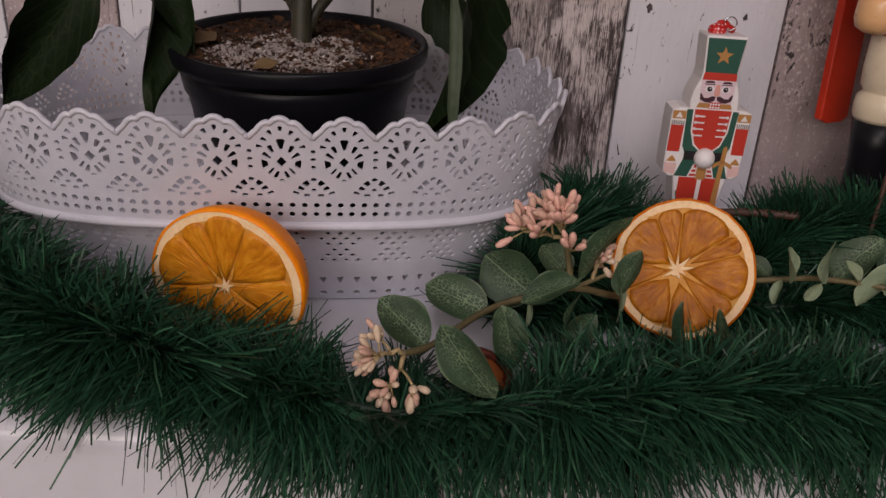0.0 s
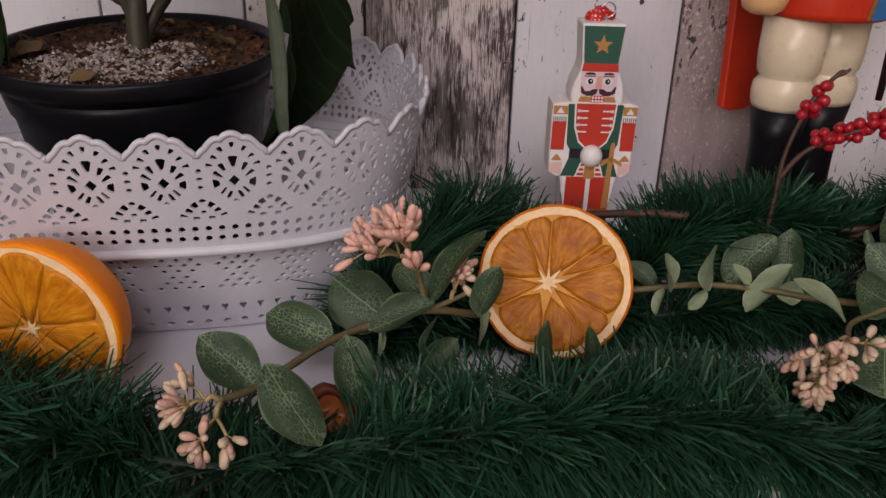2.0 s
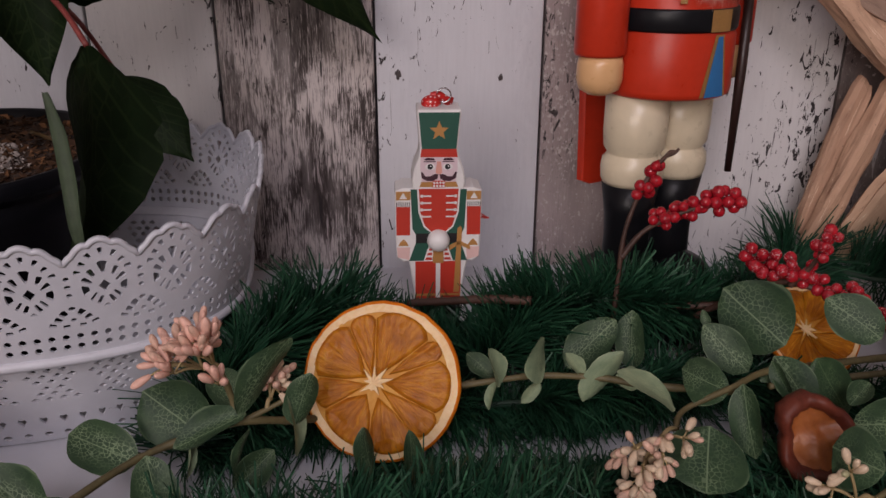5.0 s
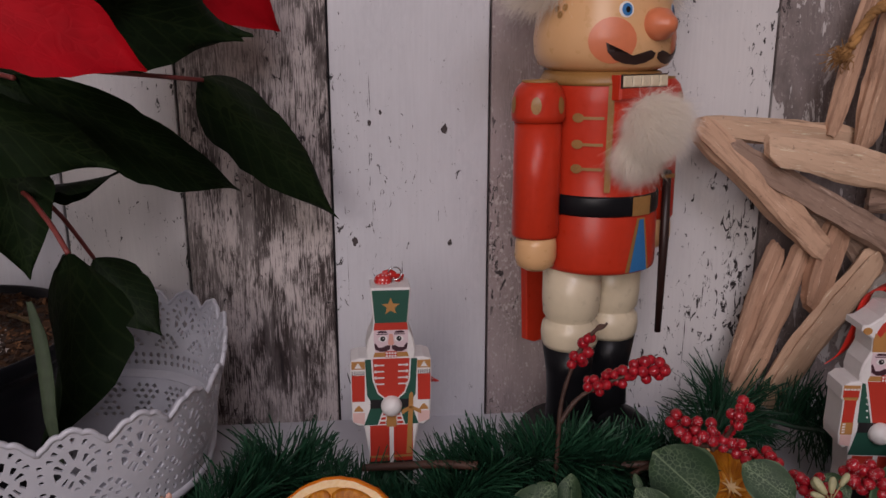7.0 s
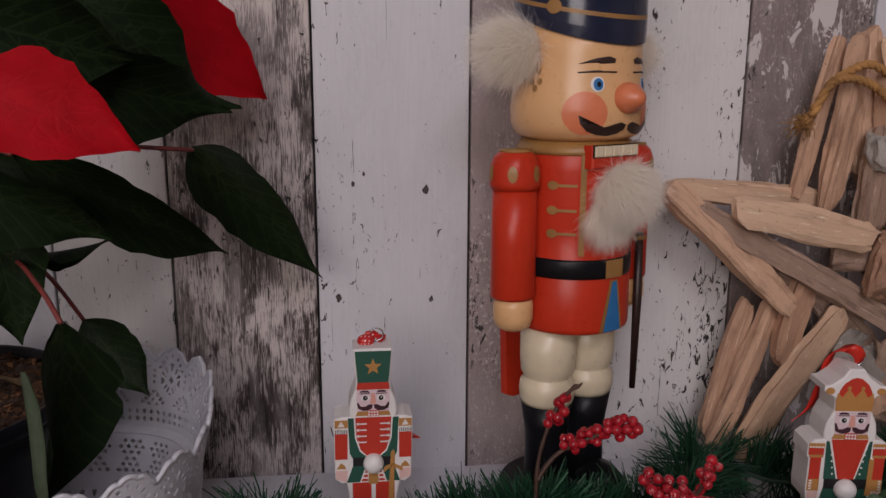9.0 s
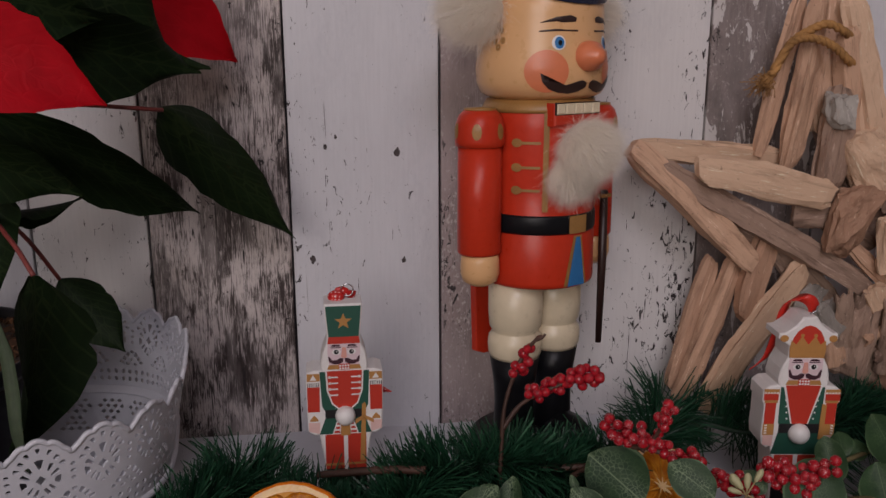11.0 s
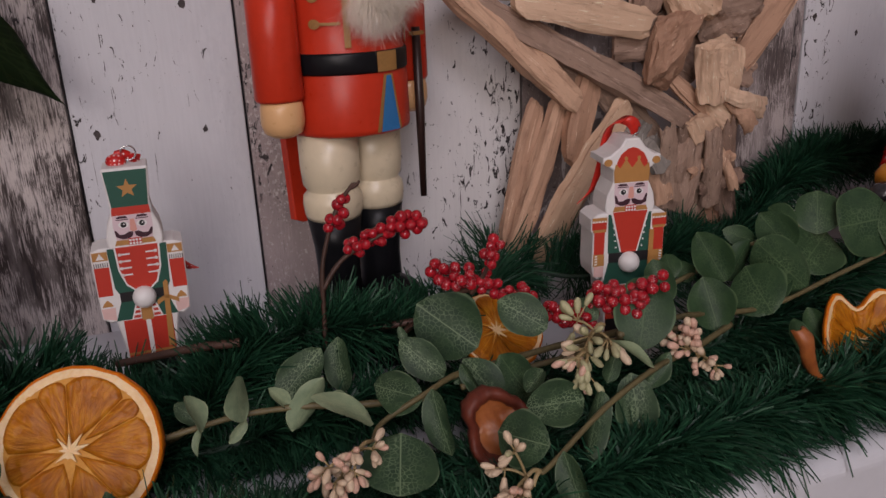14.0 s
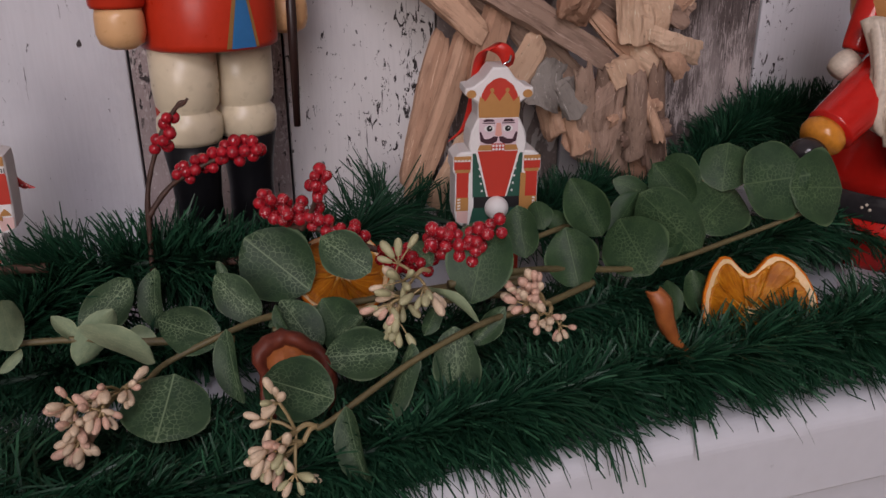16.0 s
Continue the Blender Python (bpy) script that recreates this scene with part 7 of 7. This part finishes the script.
for _ in range(17000):
    a, r = rng.uniform(0, 6.283), 0.072 * math.sqrt(rng.random())
    x, y = r * math.cos(a), r * math.sin(a)
    dens = 0.5 * noise.noise(Vector((x * 55, y * 55, 9))) + 1.2 - 1.1 * (((x + 0.006) / 0.05) ** 2 + ((y + 0.020) / 0.042) ** 2)
    if rng.random() > dens:
        continue
    z = 0.1255 + 0.004 * noise.noise(Vector((x * 70, y * 70, 2))) + 0.003 * math.exp(-(r / 0.02) ** 2) + 0.0006
    s = abs(rng.gauss(0, 0.0006)) + 0.0005
    v = [Vector((rng.gauss(0, 1), rng.gauss(0, 1), rng.gauss(0, 0.8))).normalized() * s + Vector((x, y, z)) for _ in range(5)]
    gr.add(v, [(0, 1, 2), (0, 2, 3), (0, 3, 1), (1, 3, 2), (4, 1, 0), (4, 2, 1), (4, 0, 2)], None, 0, False)
g_ob = gr.make("grit", PERLITE, pot, "pale mineral grit on the soil")
g_ob["kind"] = "stuff"
cr = Mesh()
for _ in range(2600):
    a, r = rng.uniform(0, 6.283), 0.0725 * math.sqrt(rng.random())
    x, y = r * math.cos(a), r * math.sin(a)
    s = abs(rng.gauss(0, 0.0012)) + 0.0006
    z = 0.1255 + 0.004 * noise.noise(Vector((x * 70, y * 70, 2))) + 0.003 * math.exp(-(r / 0.02) ** 2) + 0.0003
    e = Vector((rng.gauss(0, 1), rng.gauss(0, 1), 0)).normalized()
    v = [Vector((rng.gauss(0, 1), rng.gauss(0, 1), rng.gauss(0, 0.6))).normalized() * s for _ in range(5)]
    v = [q + e * (q.dot(e) * 0.8) + Vector((x, y, z)) for q in v]
    cr.add(v, [(0, 1, 2), (0, 2, 3), (0, 3, 1), (1, 3, 2), (4, 1, 0), (4, 2, 1), (4, 0, 2)], None, 0, False)
c_ob = cr.make("soil_litter", CRUMB, pot, "brown bark litter in the soil")
c_ob["kind"] = "stuff"
DEAD = leaf_mesh("dry_leaf", ROUND, 0.3, 0.12, 0.06, 3)
DEADM = paint("dry_leaf_brown", (0.14, 0.085, 0.03), 0.7, 0.3, 80, 0.3)
for (x, y, a, s) in ((0.052, 0.012, 160, 0.020), (-0.012, -0.064, 10, 0.014), (-0.058, -0.02, 60, 0.016)):
    place_leaf(pot, DEAD, DEADM, (x, y, 0.1285), (x + s * math.cos(radians(a)), y + s * math.sin(radians(a)), 0.1302), 0.7, 20, "dry_leaf", Vector((0, 0, 5)))

PLEAF = veined("poinsettia_leaf", (0.0065, 0.015, 0.005), (0.004, 0.009, 0.003), (0.034, 0.052, 0.018), 9, 0.35, 0.55, 0.08, 0.6)
PLEAF.node_tree.nodes["Principled BSDF"].inputs["Specular IOR Level"].default_value = 0.08
PLEAF_UNDER = paint("poinsettia_leaf_underside", (0.046, 0.070, 0.036), 0.6, 0.25, 60, 0.1)
PBRACT = veined("poinsettia_bract", (0.42, 0.003, 0.010), (0.30, 0.002, 0.007), (0.46, 0.008, 0.016), 8, 0.2, 0.65, 0.1, 0.2)
PBRACT.node_tree.nodes["Principled BSDF"].inputs["Specular IOR Level"].default_value = 0.12
PSTEM = paint("poinsettia_stem", (0.030, 0.028, 0.012), 0.6, 0.25, 90, 0.3)
PETIOLE = paint("red_petiole", (0.19, 0.035, 0.03), 0.5, 0.15)
POINT = [(0, 0.02), (0.04, 0.13), (0.12, 0.27), (0.22, 0.40), (0.32, 0.48), (0.37, 0.43), (0.44, 0.46), (0.52, 0.46), (0.58, 0.39), (0.66, 0.36), (0.76, 0.24), (0.86, 0.13), (0.93, 0.055), (0.97, 0.022), (1, 0.006)]
P_SHAPES = [leaf_mesh("leaf", POINT, (0.5, -0.4, 0.3)[k], (-0.25, 0.15, -0.1)[k], (0.05, 0.04, 0.06)[k], k, 18, 8, 0.05) for k in range(3)]
B_SHAPES = [leaf_mesh("bract", POINT, (0.4, -0.3)[k], (-0.2, 0.1)[k], (0.05, 0.06)[k], k + 5, 18, 8, 0.06) for k in range(2)]
plant = tagged(new("poinsettia"), "poinsettia with dark green leaves and red bracts, potted", "plant")


def pleaf(ax, ay, az, bx, by, bz, w, roll=0, red=False):
    k = len(plant.children)
    place_leaf(plant, (B_SHAPES if red else P_SHAPES)[k % (2 if red else 3)], PBRACT if red else PLEAF, (ax, ay, az), (bx, by, bz), w, roll, "bract" if red else "leaf")


def leaf_fold(pts, widths):
    """The turned-over margin of a leaf, its pale underside showing."""
    line, n = spline(pts, 6), (len(pts) - 1) * 6
    vs, fs = [], []
    for th in (0.0, 0.0005):
        for i, p in enumerate(line):
            f = i / n * (len(widths) - 1)
            k = min(len(widths) - 2, int(f))
            w = widths[k] + (widths[k + 1] - widths[k]) * (f - k)
            for u in (-1, -0.4, 0.3, 1):
                vs.append(p + Vector((u * w / 2, 0.0012 * u * u + th, 0.0006 * math.sin(i * 1.3))))
    m = 4 * (n + 1)
    for i in range(n):
        for j in range(3):
            k = i * 4 + j
            fs += [(k, k + 1, k + 5, k + 4), (m + k + 4, m + k + 5, m + k + 1, m + k)]
        for k in (i * 4, i * 4 + 3):
            fs.append((k, k + 4, m + k + 4, m + k))
    Mesh().add(vs, fs).make("leaf_margin", PLEAF_UNDER, plant, "pale turned-over leaf edge")


def petiole(*pts):
    M = Mesh()
    M.tube(spline(pts, 6), [0.0013] * (6 * (len(pts) - 1) + 1), 7)
    M.make("petiole", PETIOLE, plant)


stem(plant, [(-0.101, 0.472, 0.115), (-0.101, 0.477, 0.15), (-0.098, 0.487, 0.19), (-0.093, 0.488, 0.25), (-0.09, 0.486, 0.31)], 0.0062, 0.0045, PSTEM)
stem(plant, [(-0.1, 0.473, 0.13), (-0.094, 0.484, 0.145), (-0.081, 0.482, 0.165), (-0.07, 0.482, 0.21), (-0.06, 0.478, 0.29)], 0.0035, 0.003, PSTEM)
stem(plant, [(-0.1, 0.474, 0.135), (-0.108, 0.484, 0.15), (-0.12, 0.48, 0.165), (-0.135, 0.478, 0.22), (-0.14, 0.475, 0.29)], 0.004, 0.003, PSTEM)
stem(plant, [(-0.1, 0.475, 0.12), (-0.104, 0.482, 0.15), (-0.112, 0.492, 0.19), (-0.12, 0.49, 0.25)], 0.006, 0.004, PSTEM)
pleaf(0.0455, 0.502, 0.2640, 0.1045, 0.579, 0.1765, 0.35, 0)
petiole((-0.07, 0.482, 0.262), (-0.03, 0.47, 0.271), (0.0067, 0.476, 0.2690), (0.0455, 0.502, 0.2640))
pleaf(-0.0296, 0.44, 0.270, 0.0725, 0.50, 0.1905, 0.25, 10)
petiole((-0.07, 0.482, 0.25), (-0.05, 0.46, 0.268), (-0.0296, 0.44, 0.268))
pleaf(-0.06, 0.424, 0.262, 0.0128, 0.44, 0.2209, 0.5, 25)
pleaf(-0.045, 0.46, 0.2145, 0.0034, 0.48, 0.2047, 0.5, 78)
pleaf(-0.03, 0.522, 0.1586, 0.0077, 0.514, 0.1103, 0.62, 0)
petiole((-0.085, 0.488, 0.205), (-0.055, 0.495, 0.205), (-0.0406, 0.5, 0.1928), (-0.03, 0.522, 0.1586))
place_leaf(plant, P_SHAPES[0], PLEAF, (-0.003, 0.409, 0.190), (-0.004, 0.406, 0.083), 0.54, 0, "leaf", Vector((5, -1.6, 0.2)))
petiole((-0.085, 0.486, 0.2), (-0.045, 0.46, 0.212), (-0.018, 0.425, 0.205), (-0.003, 0.409, 0.190))
leaf_fold([(-0.012, 0.381, 0.176), (-0.0095, 0.381, 0.160), (-0.0085, 0.380, 0.140), (-0.0085, 0.379, 0.120), (-0.0075, 0.382, 0.098)], (0.002, 0.006, 0.0065, 0.0055, 0.002))
pleaf(-0.1985, 0.43, 0.170, -0.2479, 0.40, 0.092, 0.38, 10)
petiole((-0.11, 0.486, 0.19), (-0.16, 0.45, 0.195), (-0.1985, 0.43, 0.170))
pleaf(-0.1770, 0.458, 0.164, -0.159, 0.402, 0.0983, 0.30, -20)
pleaf(-0.176, 0.456, 0.162, -0.15, 0.43, 0.135, 0.5, 10)
petiole((-0.105, 0.486, 0.18), (-0.15, 0.468, 0.175), (-0.18, 0.458, 0.158))
pleaf(-0.0213, 0.45, 0.3095, 0.072, 0.50, 0.2822, 0.5, 15)
pleaf(-0.05, 0.42, 0.335, 0.0318, 0.44, 0.3095, 0.75, 10)
pleaf(-0.0118, 0.49, 0.289, 0.0694, 0.52, 0.2935, 0.42, 30)
pleaf(-0.012, 0.49, 0.352, 0.052, 0.51, 0.297, 0.62, 0)
pleaf(-0.05, 0.452, 0.245, -0.031, 0.435, 0.172, 0.6, 0)
pleaf(-0.055, 0.45, 0.275, -0.012, 0.462, 0.246, 0.6, -20)
pleaf(-0.055, 0.46, 0.2559, -0.036, 0.456, 0.2037, 0.6, 20)
pleaf(-0.075, 0.44, 0.33, -0.02, 0.43, 0.29, 0.6, 0)
pleaf(-0.065, 0.44, 0.22, -0.056, 0.43, 0.178, 0.55, 0)
pleaf(-0.08, 0.455, 0.205, -0.07, 0.435, 0.172, 0.5, 10)
pleaf(-0.14, 0.45, 0.24, -0.21, 0.40, 0.2, 0.6, 0)
pleaf(-0.12, 0.44, 0.25, -0.13, 0.38, 0.215, 0.6, 0)
pleaf(-0.024, 0.386, 0.304, 0.0430, 0.393, 0.2755, 0.68, -8, True)
petiole((-0.09, 0.48, 0.315), (-0.06, 0.42, 0.315), (-0.024, 0.386, 0.2985))
pleaf(0.010, 0.518, 0.354, 0.0885, 0.556, 0.2885, 0.56, 0, True)
petiole((-0.09, 0.486, 0.315), (-0.03, 0.5, 0.348), (0.010, 0.518, 0.354))
pleaf(-0.09, 0.47, 0.325, -0.06, 0.39, 0.335, 0.6, 0, True)
pleaf(-0.1, 0.48, 0.325, -0.16, 0.42, 0.325, 0.6, 0, True)
pleaf(-0.09, 0.49, 0.33, -0.03, 0.5, 0.375, 0.6, 0, True)
pleaf(-0.1, 0.5, 0.33, -0.15, 0.54, 0.355, 0.6, 0, True)

# ---- ceramic santa figure ----
SANTA_RED = paint("red_ceramic_glaze", (0.52, 0.015, 0.010), 0.16, 0.06, 50, 0.03)
BEARD = paint("cream_ceramic", (0.68, 0.58, 0.47), 0.45, 0.15, 120, 0.2)
CUFF = paint("amber_ceramic_glaze", (0.62, 0.24, 0.03), 0.16, 0.15, 80, 0.05)
MITT = paint("dark_grey_glaze", (0.035, 0.032, 0.035), 0.14, 0.15, 80, 0.03)
FACE_G = paint("ochre_face_glaze", (0.55, 0.27, 0.10), 0.2, 0.1, 60, 0.05)


def santa():
    M = Mesh()
    c = pose(0.7185, 0.47, 0)
    M.lathe([(0.0, 0.0), (0.05, 0.0), (0.053, 0.004), (0.0535, 0.012), (0.0515, 0.026), (0.0505, 0.034)], 44, c, 0)
    M.lathe([(0.0505, 0.0325), (0.0520, 0.034), (0.0520, 0.0485), (0.0505, 0.05)], 44, c, 3)
    M.lathe([(0.0505, 0.049), (0.0505, 0.06), (0.049, 0.08), (0.0455, 0.1), (0.041, 0.12), (0.036, 0.138), (0.033, 0.15), (0.0, 0.156)], 44, c, 0)
    M.ball((0.684, 0.456, 0.168), 0.030, 22, 14, 4, (1, 1, 1.0))
    M.lathe([(0.0345, 0.0), (0.038, 0.003), (0.0385, 0.008), (0.035, 0.011), (0.03, 0.02), (0.022, 0.04), (0.012, 0.055), (0.0, 0.06)], 30, pose(0.704, 0.464, 0.172), 0)
    M.tube(spline([(0.704, 0.464, 0.222), (0.688, 0.46, 0.218), (0.672, 0.457, 0.19), (0.6595, 0.455, 0.158), (0.652, 0.454, 0.14)], 8), [0.018 - 0.011 * k / 32 for k in range(33)], 14, None, 0)
    M.lathe([(0.0, -0.008), (0.006, -0.0072), (0.0078, -0.003), (0.0078, 0.003), (0.0066, 0.0072), (0.0, 0.008)], 18, pose(0.6465, 0.4535, 0.1318, 0, 50, 0), 1)
    M.tube(spline([(0.69, 0.45, 0.135), (0.668, 0.442, 0.125), (0.645, 0.434, 0.113), (0.6235, 0.429, 0.0985)], 8), [0.019 - 0.0045 * k / 24 for k in range(25)], 16, None, 0)
    M.lathe([(0.0, -0.0065), (0.0105, -0.006), (0.0132, -0.002), (0.0132, 0.003), (0.0105, 0.0068), (0.0, 0.007)], 20, pose(0.6185, 0.428, 0.0955, 0, 48, 10), 2)
    M.ball((0.6085, 0.4255, 0.0875), 0.0098, 18, 10, 3, (1.15, 1, 0.9))
    rng = random.Random(2)
    for k in range(26):
        a = radians(-75 + 150 * k / 25)
        x, y = 0.673 + 0.029 * math.sin(a), 0.440 - 0.020 * math.cos(a)
        low = 0.068 + 0.045 * (1 - math.cos(a)) + rng.uniform(0, 0.012)
        M.tube(spline([(x, y + 0.004, 0.160), (x + rng.uniform(-0.003, 0.003), y - 0.007, 0.135), (x + rng.uniform(-0.003, 0.003), y - 0.010, 0.105), (x * 0.75 + 0.672 * 0.25, y - 0.009, low)], 5), [0.0048 - 0.0028 * j / 15 for j in range(16)], 7, None, 1)
    for a, z in ((-62, 0.0415), (-59, 0.0438), (-56.5, 0.0408)):
        M.ball((0.7185 + 0.0522 * math.sin(radians(a)), 0.47 - 0.0522 * math.cos(radians(a)), z), 0.0011, 8, 6, 1)
    ob = M.make("santa_figure", [SANTA_RED, BEARD, CUFF, MITT, FACE_G])
    tagged(ob, "glazed ceramic santa figure with long cream beard and amber cuffs", "figurine")


santa()

# knots and nail marks in the boards
km = Mesh()
rng = random.Random(9)
for x, z, s in ((0.125, 0.143, 0.0042), (0.195, 0.14, 0.0032), (0.191, 0.224, 0.0042), (0.137, 0.229, 0.003), (0.145, 0.236, 0.002), (0.708, 0.186, 0.004), (0.755, 0.17, 0.003), (0.74, 0.205, 0.0025)):
    n = 14
    o = [(x + s * rng.uniform(0.45, 1.0) * 0.7 * math.cos(2 * math.pi * k / n), z + s * rng.uniform(0.5, 1.1) * math.sin(2 * math.pi * k / n)) for k in range(n)]
    km.prism(o, WALL_Y - 0.00025, WALL_Y + 0.0015)
km.make("knots", KNOT, wall, "dark knots and nail marks")
